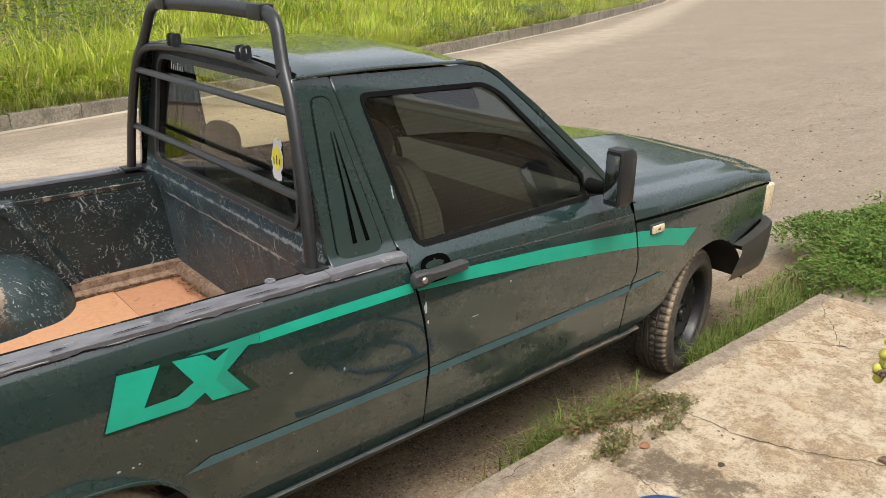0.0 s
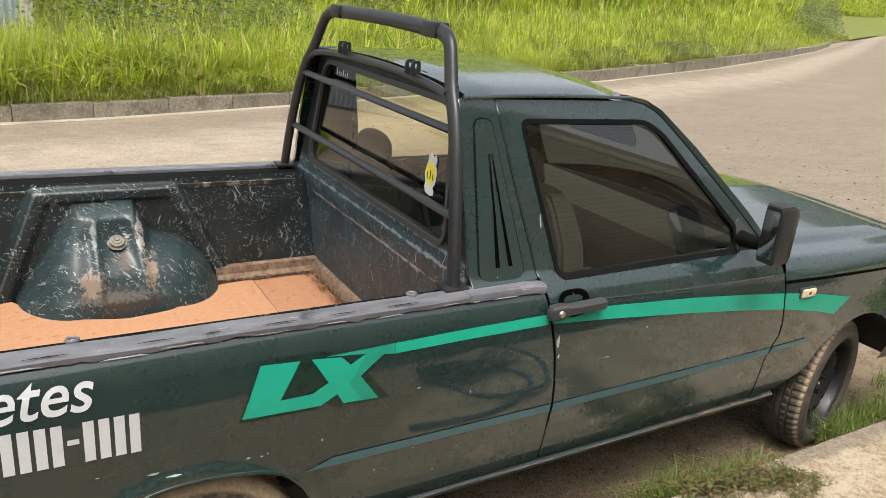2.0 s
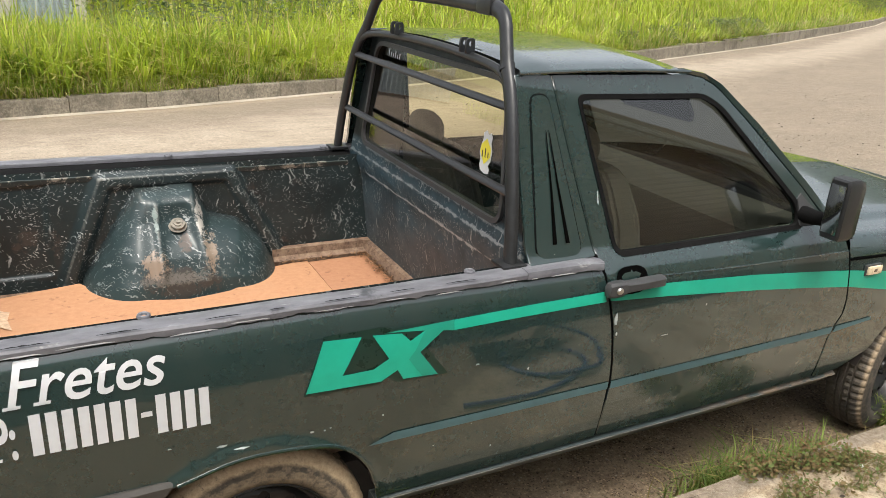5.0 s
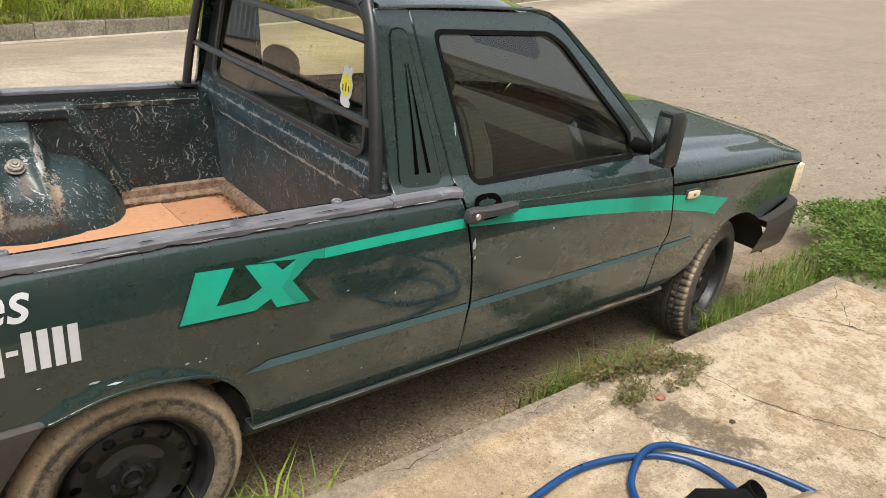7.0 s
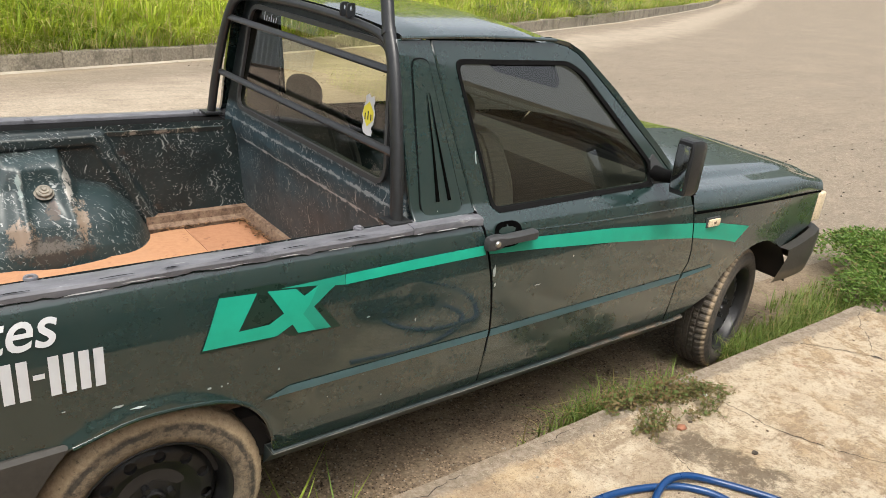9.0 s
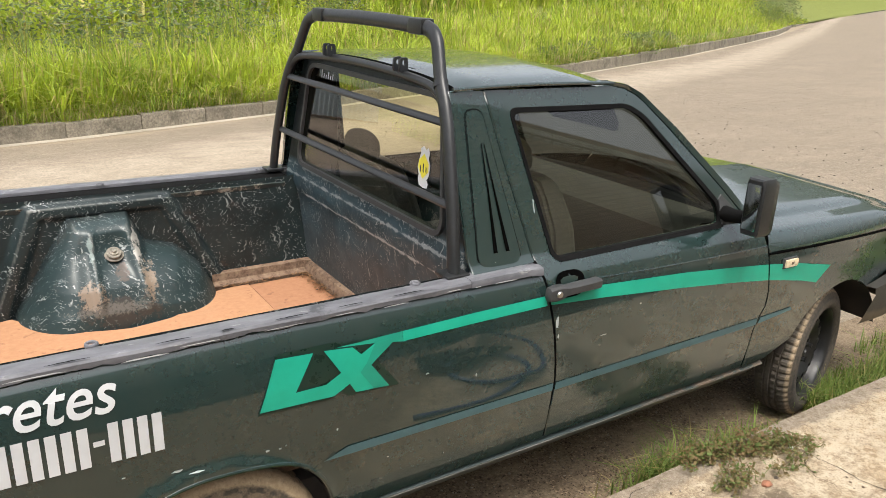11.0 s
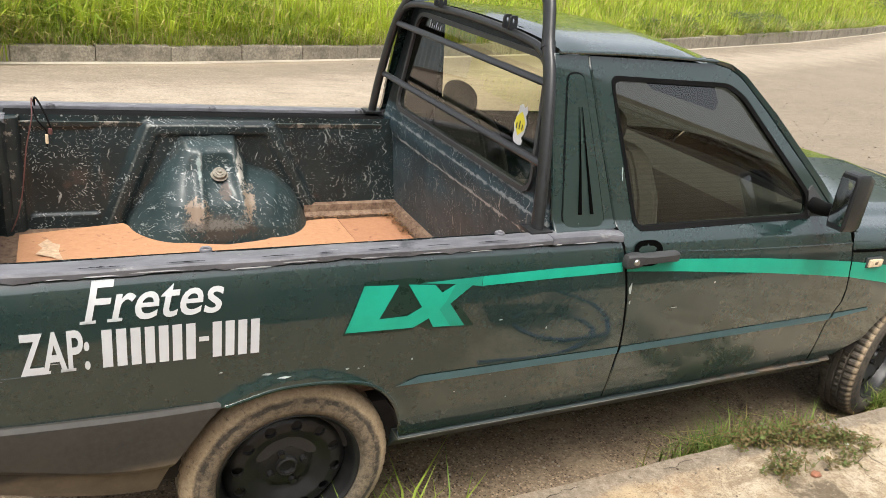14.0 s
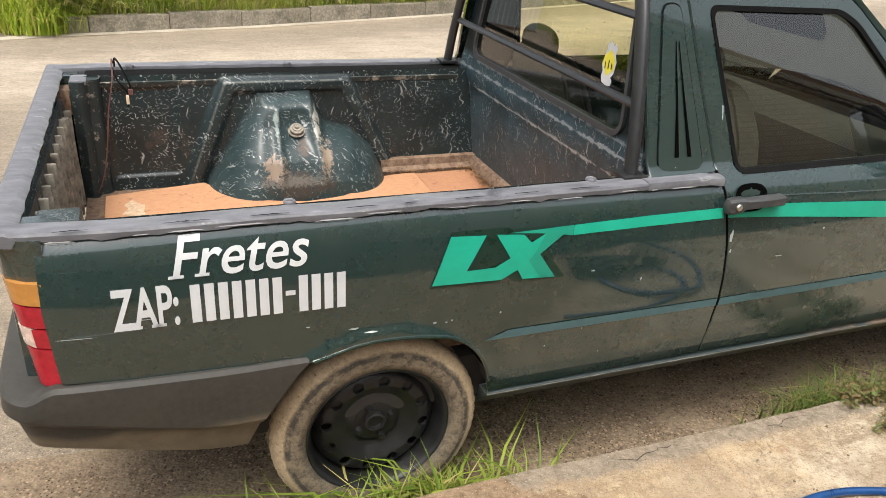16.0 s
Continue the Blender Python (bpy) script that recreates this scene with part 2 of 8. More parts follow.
def make_road():
    """Old asphalt, thick with pale dust; dustier tracks run along it."""
    n = Nodes("dusty_asphalt")
    grit = n.noise(160, 4, 0.75)
    stones = n.voro(95)
    pebbles = n.voro(28)
    mid = n.noise(7, 7, 0.7)
    big = n.noise(0.8, 6, 0.65, n.scaled((0.5, 1, 1), (0, 0, -20)))
    c = n.mix(n.ramp(grit, (0.28, 0), (0.72, 1)), (0.095, 0.080, 0.062), (0.335, 0.287, 0.226))
    c = n.mix(n.ramp(stones, (0.0, 0.55), (0.35, 0)), c, (0.37, 0.33, 0.275))
    c = n.mix(n.ramp(mid, (0.45, 0), (0.72, 0.28)), c, (0.145, 0.122, 0.095))
    c = n.mix(n.ramp(mid, (0.25, 0.25), (0.42, 0)), c, (0.37, 0.32, 0.255))
    c = n.mix(n.ramp(big, (0.42, 0), (0.70, 0.25)), c, (0.35, 0.302, 0.236))
    c = n.mix(n.math("MULTIPLY", n.ramp(pebbles, (0.07, 1), (0.11, 0)), n.ramp(n.noise(3, 3), (0.5, 0), (0.6, 0.9))), c, (0.50, 0.46, 0.40))
    x, y = n.axis(0), n.axis(1)
    line = n.math("MAXIMUM", n.math("ADD", n.math("MULTIPLY", x, 0.2), 7.85), n.math("MAXIMUM", n.math("ADD", n.math("MULTIPLY", x, 0.43), 7.58), n.math("ADD", n.math("MULTIPLY", x, 0.56), 4.7)))
    d = n.math("SUBTRACT", line, y)                      # how far the place lies from the far kerb
    d = n.math("ADD", d, n.math("MULTIPLY", n.noise(1.4, 6), 1.6))
    pale = n.ramp(n.math("MULTIPLY", d, 0.2), (0.33, 0.03), (0.46, 0.85), (0.64, 0.75), (0.82, 0.0))
    c = n.mix(n.math("MULTIPLY", pale, n.ramp(n.noise(2.2, 6), (0.3, 0.55), (0.6, 1))), c, (0.385, 0.338, 0.273))
    c = n.mix(n.ramp(n.noise(0.45, 4, 0.5, n.scaled((0.35, 2.2, 1), (0, 0, -12))), (0.45, 0), (0.66, 0.16)), c, (0.20, 0.175, 0.145))
    c = n.mix(n.math("MULTIPLY", n.ramp(n.voro(13), (0.04, 0.55), (0.08, 0)), n.ramp(n.noise(1.1, 4), (0.40, 0.1), (0.60, 1))), c, (0.10, 0.085, 0.07))
    c = n.mix(n.ramp(n.noise(38, 6, 0.8), (0.34, 0.5), (0.45, 0)), c, (0.16, 0.135, 0.108))
    c = n.mix(n.math("MULTIPLY", n.ramp(n.voro(46), (0.10, 0.75), (0.17, 0)), n.ramp(n.noise(2.4, 5, 0.7), (0.42, 0.15), (0.58, 1))), c, (0.075, 0.062, 0.050))
    c = n.mix(n.ramp(n.voro(58, vec=n.scaled((1, 1, 1), (0, 0, 33))), (0.09, 0.7), (0.15, 0)), c, (0.50, 0.455, 0.385))
    c = n.mix(n.ramp(n.noise(17, 7, 0.8), (0.54, 0), (0.63, 0.45)), c, (0.145, 0.117, 0.090))
    c = n.mix(n.ramp(n.noise(3.4, 10, 0.82, n.scaled((0.6, 1.3, 1), (0, 0, -22))), (0.53, 0), (0.60, 0.30)), c, (0.165, 0.135, 0.105))
    rim = n.ramp(n.math("ADD", n.math("SUBTRACT", line, y), n.math("MULTIPLY", n.noise(7, 4), 0.12)), (0.10, 0.85), (0.30, 0.0))
    c = n.mix(rim, c, (0.30, 0.25, 0.19))
    k = n.ramp(n.noise(30, 8, 0.85), (0.40, 0.66), (0.60, 1.0))
    c = n.mix(1.0, c, k, "MULTIPLY")
    c = n.mix(1.0, c, n.ramp(n.noise(5.0, 8, 0.8, n.scaled((0.5, 1.5, 1), (0, 0, -22))), (0.42, 0.86), (0.58, 1.0)), "MULTIPLY")
    c = n.mix(1.0, c, (1.22, 1.17, 1.10), "MULTIPLY")
    n.bump(n.math("ADD", grit, n.math("MULTIPLY", stones, -0.6)), 0.45, 0.006)
    return n.set(color=c, rough=0.9, spec=0.3)


def make_concrete():
    """Weathered pavement: pale mortar flaking off ochre concrete, mould, red earth, a damp brown end and a grey edge."""
    n = Nodes("weathered_concrete")
    x, y = n.axis(0), n.axis(1)
    grit = n.noise(150, 4, 0.8)
    fine = n.noise(42, 7, 0.8)
    skin = n.noise(4.2, 14, 0.80)
    flow = n.noise(6.0, 12, 0.80, n.scaled((0.55, 1.5, 1), (0, 0, 35)))
    # ochre ground with paler, worn-smooth tracts
    c = n.mix(n.ramp(n.noise(1.7, 9, 0.7), (0.44, 0), (0.54, 1)), (0.40, 0.305, 0.195), (0.50, 0.42, 0.305))
    c = n.mix(n.ramp(skin, (0.485, 0), (0.525, 0.7)), c, (0.53, 0.465, 0.36))
    c = n.mix(n.ramp(skin, (0.44, 0), (0.470, 0.75), (0.487, 0)), c, (0.19, 0.145, 0.10))
    c = n.mix(n.ramp(flow, (0.55, 0), (0.60, 0.7)), c, (0.235, 0.18, 0.125))
    c = n.mix(n.ramp(n.noise(2.6, 13, 0.82), (0.57, 0), (0.62, 0.65)), c, (0.36, 0.22, 0.145))
    # towards the rear wheel it is browner and rougher
    rear = n.ramp(n.math("MULTIPLY", n.math("ADD", x, n.math("MULTIPLY", n.math("SUBTRACT", n.noise(2.0, 9, 0.75), 0.5), 1.6)), 0.5), (0.47, 0.7), (0.67, 0.0))
    c = n.mix(rear, c, n.mix(n.ramp(n.noise(12, 8, 0.75), (0.42, 0), (0.58, 1)), (0.33, 0.225, 0.12), (0.53, 0.41, 0.255)))
    c = n.mix(n.ramp(fine, (0.38, 0.75), (0.47, 0)), c, (0.24, 0.18, 0.12))
    c = n.mix(n.ramp(n.noise(1.9, 13, 0.80), (0.51, 0), (0.57, 0.50)), c, (0.27, 0.21, 0.15))
    c = n.mix(n.ramp(n.noise(11, 11, 0.85), (0.57, 0), (0.63, 0.65)), c, (0.16, 0.125, 0.09))
    # dark mould round the weed
    mx, my = n.math("SUBTRACT", x, 1.635), n.math("ADD", y, 0.50)
    along = n.math("DIVIDE", n.math("SUBTRACT", n.math("MULTIPLY", mx, 0.32), n.math("MULTIPLY", my, 0.95)), 0.30)
    across = n.math("DIVIDE", n.math("ADD", n.math("MULTIPLY", mx, 0.95), n.math("MULTIPLY", my, 0.32)), 0.10)
    mould = n.math("SUBTRACT", 1.0, n.math("ADD", n.math("POWER", along, 2.0), n.math("POWER", across, 2.0)))
    mould = n.math("ADD", mould, n.math("MULTIPLY", n.math("SUBTRACT", n.noise(9, 13, 0.85), 0.5), 7.0))
    c = n.mix(n.ramp(mould, (0.05, 0), (0.75, 0.85)), c, (0.115, 0.090, 0.062))
    # grey band along the kerb edge
    edge = n.math("ADD", y, n.math("MULTIPLY", n.math("SUBTRACT", n.noise(7, 10, 0.8), 0.5), 0.16))
    c = n.mix(n.ramp(n.math("ADD", edge, 1.0), (0.80, 0), (0.825, 0.8)), c, n.mix(n.ramp(fine, (0.4, 0), (0.6, 1)), (0.165, 0.14, 0.11), (0.30, 0.265, 0.22)))
    # wet brown end beside the rear wheel
    damp = n.math("ADD", n.math("ADD", x, n.math("MULTIPLY", y, 1.15)), n.math("MULTIPLY", n.math("SUBTRACT", n.noise(5, 8, 0.7), 0.5), 0.5))
    wet = n.ramp(n.math("MULTIPLY", n.math("ADD", damp, 1.0), 0.5), (0.58, 0.85), (0.588, 0))
    c = n.mix(wet, c, n.mix(n.ramp(fine, (0.38, 0), (0.58, 1)), (0.16, 0.105, 0.06), (0.31, 0.22, 0.14)))
    c = n.mix(n.ramp(grit, (0.36, 0.8), (0.45, 0)), c, (0.17, 0.13, 0.09))
    c = n.mix(n.ramp(n.voro(70), (0.10, 0.4), (0.18, 0)), c, (0.58, 0.51, 0.40))
    c = n.mix(1.0, c, (0.92, 0.895, 0.86), "MULTIPLY")
    h = n.math("ADD", n.math("MULTIPLY", grit, 0.8), n.math("ADD", n.math("MULTIPLY", skin, 1.4), n.math("MULTIPLY", fine, 0.9)))
    n.bump(h, 0.8, 0.006)
    return n.set(color=c, rough=0.93, spec=0.2)


def make_kerb():
    n = Nodes("kerb_concrete")
    info = n.t.nodes.new("ShaderNodeObjectInfo")
    mv = n.t.nodes.new("ShaderNodeVectorMath")
    mv.operation = "MULTIPLY_ADD"
    n.t.links.new(info.outputs["Random"], mv.inputs[0])
    mv.inputs[1].default_value = (37, 23, 11)
    n.t.links.new(n.coord, mv.inputs[2])
    n.coord = mv.outputs[0]
    f = n.noise(34, 8, 0.75)
    g = n.noise(3.5, 8, 0.75)
    tone = n.mix(info.outputs["Random"], (0.31, 0.270, 0.205), (0.42, 0.370, 0.285))
    c = n.mix(n.ramp(f, (0.32, 0), (0.66, 1)), (0.13, 0.115, 0.09), tone)
    c = n.mix(n.ramp(g, (0.50, 0), (0.62, 0.75)), c, (0.11, 0.097, 0.073))
    c = n.mix(n.ramp(n.noise(8, 6, 0.7), (0.60, 0), (0.68, 0.6)), c, (0.40, 0.36, 0.29))
    n.bump(n.math("ADD", f, g), 0.7, 0.012)
    return n.set(color=c, rough=0.92)


def make_glass(name, tint, fresnel=1.45, rough=0.0):
    """A tinted pane: what is behind shows darker, and the surface mirrors."""
    n = Nodes(name)
    tr = n.add("BsdfTransparent", Color=(*tint, 1))
    gl = n.add("BsdfGlossy", Color=(1, 1, 1, 1), Roughness=rough)
    fr = n.add("Fresnel", IOR=fresnel)
    m = n.t.nodes.new("ShaderNodeMixShader")
    n.t.links.new(fr.outputs[0], m.inputs[0])
    n.t.links.new(tr.outputs[0], m.inputs[1])
    n.t.links.new(gl.outputs[0], m.inputs[2])
    n.t.links.new(m.outputs[0], n.out.inputs["Surface"])
    return n.mat


def make_tyre(name, most, inner, dusty, side, ragged):
    """Black rubber, caked with tan dried mud on the shoulder and out from a ring on the sidewall, scuffed through to the rubber."""
    n = Nodes(name)
    fine = n.noise(90, 6, 0.75)
    patch = n.noise(26, 9, 0.78)
    r = n.math("SQRT", n.math("ADD", n.math("MULTIPLY", n.axis(0), n.axis(0)), n.math("MULTIPLY", n.axis(2), n.axis(2))))
    wob = n.math("ADD", r, n.math("MULTIPLY", n.math("SUBTRACT", patch, 0.5), ragged))
    far = n.math("MULTIPLY", n.math("SUBTRACT", wob, 0.19), 8.0)
    cake = n.ramp(far, ((inner - 0.010 - 0.19) * 8, 0.0), ((inner - 0.19) * 8, 1.0))
    cake = n.math("MULTIPLY", cake, n.ramp(n.axis(1), (side, 1), (side + 0.012, 0.45 if side > 0.04 else 0.06)))
    scuff = n.ramp(n.noise(70, 8, 0.8), (0.33, 0.25), (0.45, 1))
    film = n.math("MULTIPLY", n.ramp(n.noise(40, 8, 0.8), (0.36, 0.15), (0.56, 1)), n.ramp(far, (0.02, 0.35), (0.28, 1.0)))
    worn = n.math("MULTIPLY", n.ramp(n.math("ABSOLUTE", n.math("SUBTRACT", wob, 0.250)), (0.004, 1), (0.007, 0)), n.ramp(n.noise(17, 4), (0.42, 0), (0.50, 1)))
    m = n.math("MAXIMUM", n.math("MULTIPLY", n.math("MULTIPLY", cake, scuff), most), n.math("MULTIPLY", film, dusty))
    m = n.math("MULTIPLY", m, n.math("SUBTRACT", 1.0, n.math("MULTIPLY", worn, 0.8)))
    c = n.mix(n.ramp(fine, (0.3, 0), (0.7, 1)), (0.018, 0.017, 0.015), (0.046, 0.042, 0.036))
    c = n.mix(m, c, n.mix(n.ramp(fine, (0.35, 0), (0.65, 1)), (0.33, 0.245, 0.15), (0.50, 0.39, 0.255)))
    n.bump(n.math("ADD", n.math("MULTIPLY", m, 0.6), n.math("MULTIPLY", fine, 0.3)), 0.4, 0.004)
    return n.set(color=c, rough=0.85)


def make_mat(name, tint):
    n = Nodes(name)
    f = n.noise(45, 6, 0.7)
    g = n.noise(4, 7, 0.7)
    c = n.mix(n.ramp(f, (0.3, 0), (0.7, 1)), (0.31, 0.158, 0.080), (0.435, 0.235, 0.125))
    c = n.mix(n.ramp(g, (0.52, 0), (0.70, 0.5)), c, (0.38, 0.23, 0.13))
    c = n.mix(n.ramp(n.noise(24, 5), (0.63, 0), (0.67, 0.7)), c, (0.14, 0.065, 0.035))
    c = n.mix(0.35, c, tint)
    n.bump(f, 0.25, 0.004)
    return n.set(color=c, rough=0.9)


def make_rust():
    n = Nodes("rusty_steel")
    f = n.noise(26, 8, 0.75)
    c = n.mix(n.ramp(f, (0.35, 0), (0.65, 1)), (0.085, 0.048, 0.030), (0.24, 0.165, 0.11))
    c = n.mix(n.ramp(n.noise(60, 3), (0.6, 0), (0.66, 0.7)), c, (0.06, 0.035, 0.025))
    n.bump(f, 0.5, 0.006)
    return n.set(color=c, rough=0.88)


def make_leaf(name, a, b, dry, share=0.6):
    """Leaves and blades: each island has a tone of its own."""
    n = Nodes(name)
    rnd = n.t.nodes.new("ShaderNodeNewGeometry").outputs["Random Per Island"]
    patch = n.noise(0.35, 3)
    c = n.mix(rnd, a, b)
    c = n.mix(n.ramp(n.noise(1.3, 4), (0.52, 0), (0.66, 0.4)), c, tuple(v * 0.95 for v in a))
    c = n.mix(n.ramp(patch, (0.42, 0), (0.64, 0.55)), c, tuple(v * 1.25 for v in b))
    k = n.math("FRACT", n.math("MULTIPLY", rnd, 17.3))
    c = n.mix(n.ramp(k, (share + 0.2, 0), (share + 0.3, 0.85)), c, dry)
    n.set(color=c, rough=0.55, spec=0.3)
    tl = n.add("BsdfTranslucent")
    n.put(c, tl.inputs["Color"])
    m = n.t.nodes.new("ShaderNodeMixShader")
    m.inputs[0].default_value = 0.4
    n.t.links.new(n.bsdf.outputs[0], m.inputs[1])
    n.t.links.new(tl.outputs[0], m.inputs[2])
    n.t.links.new(m.outputs[0], n.out.inputs["Surface"])
    return n.mat


def make_soil(name, a, b):
    n = Nodes(name)
    f = n.noise(40, 7, 0.7)
    g = n.noise(2.2, 6)
    c = n.mix(n.ramp(f, (0.3, 0), (0.7, 1)), a, b)
    c = n.mix(n.ramp(g, (0.45, 0), (0.7, 0.5)), c, tuple(v * 0.6 for v in a))
    n.bump(f, 0.6, 0.02)
    return n.set(color=c, rough=0.95, spec=0.2)


def make_gravel():
    """Brown silt full of fine dark and tan grit, with bare silty patches."""
    n = Nodes("brown_gutter_grit")
    f = n.noise(60, 7, 0.75)
    c = n.mix(n.ramp(f, (0.35, 0), (0.65, 1)), (0.105, 0.078, 0.050), (0.225, 0.170, 0.115))
    silt = n.ramp(n.noise(3.0, 7, 0.7), (0.48, 0), (0.58, 1))
    c = n.mix(n.ramp(n.voro(60), (0.20, 0.9), (0.30, 0)), c, (0.32, 0.235, 0.155))
    c = n.mix(n.ramp(n.voro(80, vec=n.scaled((1, 1, 1), (0, 0, 40))), (0.20, 0.9), (0.30, 0)), c, (0.045, 0.033, 0.024))
    c = n.mix(n.math("MULTIPLY", silt, 0.7), c, n.mix(n.ramp(f, (0.35, 0), (0.65, 1)), (0.190, 0.145, 0.095), (0.275, 0.215, 0.150)))
    n.bump(n.math("ADD", f, n.math("MULTIPLY", n.voro(85), -0.8)), 0.7, 0.006)
    return n.set(color=c, rough=0.95, spec=0.2)


def make_brick():
    n = Nodes("brick_wall")
    b = n.add("TexBrick", Color1=(0.66, 0.54, 0.43, 1), Color2=(0.54, 0.42, 0.32, 1), Mortar=(0.36, 0.295, 0.235, 1), Scale=1.0)
    b.inputs["Brick Width"].default_value, b.inputs["Row Height"].default_value = 0.20, 0.068
    b.inputs["Mortar Size"].default_value = 0.010
    n.put(n.scaled((1, 1, 1), (90, 0, 0)), b.inputs["Vector"])
    c = n.mix(n.ramp(n.noise(4), (0.45, 0), (0.75, 0.3)), b.outputs["Color"], (0.26, 0.18, 0.13))
    return n.set(color=c, rough=0.9)


def make_scuffed(name, bare):
    """Dark green steel rubbed through to tan primer in ragged lengths."""
    n = Nodes(name)
    c = n.mix(n.ramp(n.noise(9, 6), (0.3, 0), (0.7, 1)), (0.008, 0.015, 0.016), (0.022, 0.034, 0.034))
    c = n.mix(n.ramp(n.noise(24, 8, 0.8), (bare, 0), (bare + 0.045, 0.85)), c, (0.27, 0.25, 0.21))
    n.bump(n.noise(50, 4), 0.2, 0.003)
    return n.set(color=c, rough=0.6)


def make_bumper():
    """Faded grey plastic with brown road dirt on its lower lip."""
    n = Nodes("faded_grey_bumper")
    f = n.noise(60, 5)
    g = n.noise(6, 7, 0.7)
    c = n.mix(n.ramp(f, (0.3, 0), (0.7, 1)), (0.012, 0.0135, 0.013), (0.024, 0.0255, 0.0245))
    low = n.ramp(n.math("ADD", n.axis(2), n.math("MULTIPLY", n.noise(9, 6), 0.05)), (0.475, 0.8), (0.50, 0.12))
    c = n.mix(n.math("MULTIPLY", low, n.ramp(g, (0.3, 0.35), (0.6, 1))), c, (0.16, 0.125, 0.085))
    n.bump(f, 0.12, 0.003)
    return n.set(color=c, rough=0.55)


def make_sill():
    """Dark green sill, a highlight painted along its lower lip, its front end splashed with mud and rust."""
    n = Nodes("muddy_sill")
    g = n.noise(11, 8, 0.75)
    front = n.ramp(n.math("SUBTRACT", n.axis(0), 1.0), (0.35, 0.0), (0.75, 0.85))
    lip = n.math("MULTIPLY", n.ramp(n.math("ABSOLUTE", n.math("SUBTRACT", n.axis(2), 0.372)), (0.001, 1), (0.003, 0)), n.ramp(n.noise(9, 5, 0.7, n.scaled((1, 1, 0.1))), (0.35, 0.35), (0.55, 1)))
    c = n.mix(n.math("MULTIPLY", lip, 0.6), (0.020, 0.032, 0.032), (0.42, 0.42, 0.40))
    c = n.mix(n.math("MULTIPLY", n.ramp(g, (0.42, 0), (0.56, 1)), front), c, (0.15, 0.105, 0.07))
    return n.set(color=c, rough=0.5, coat=0.2)


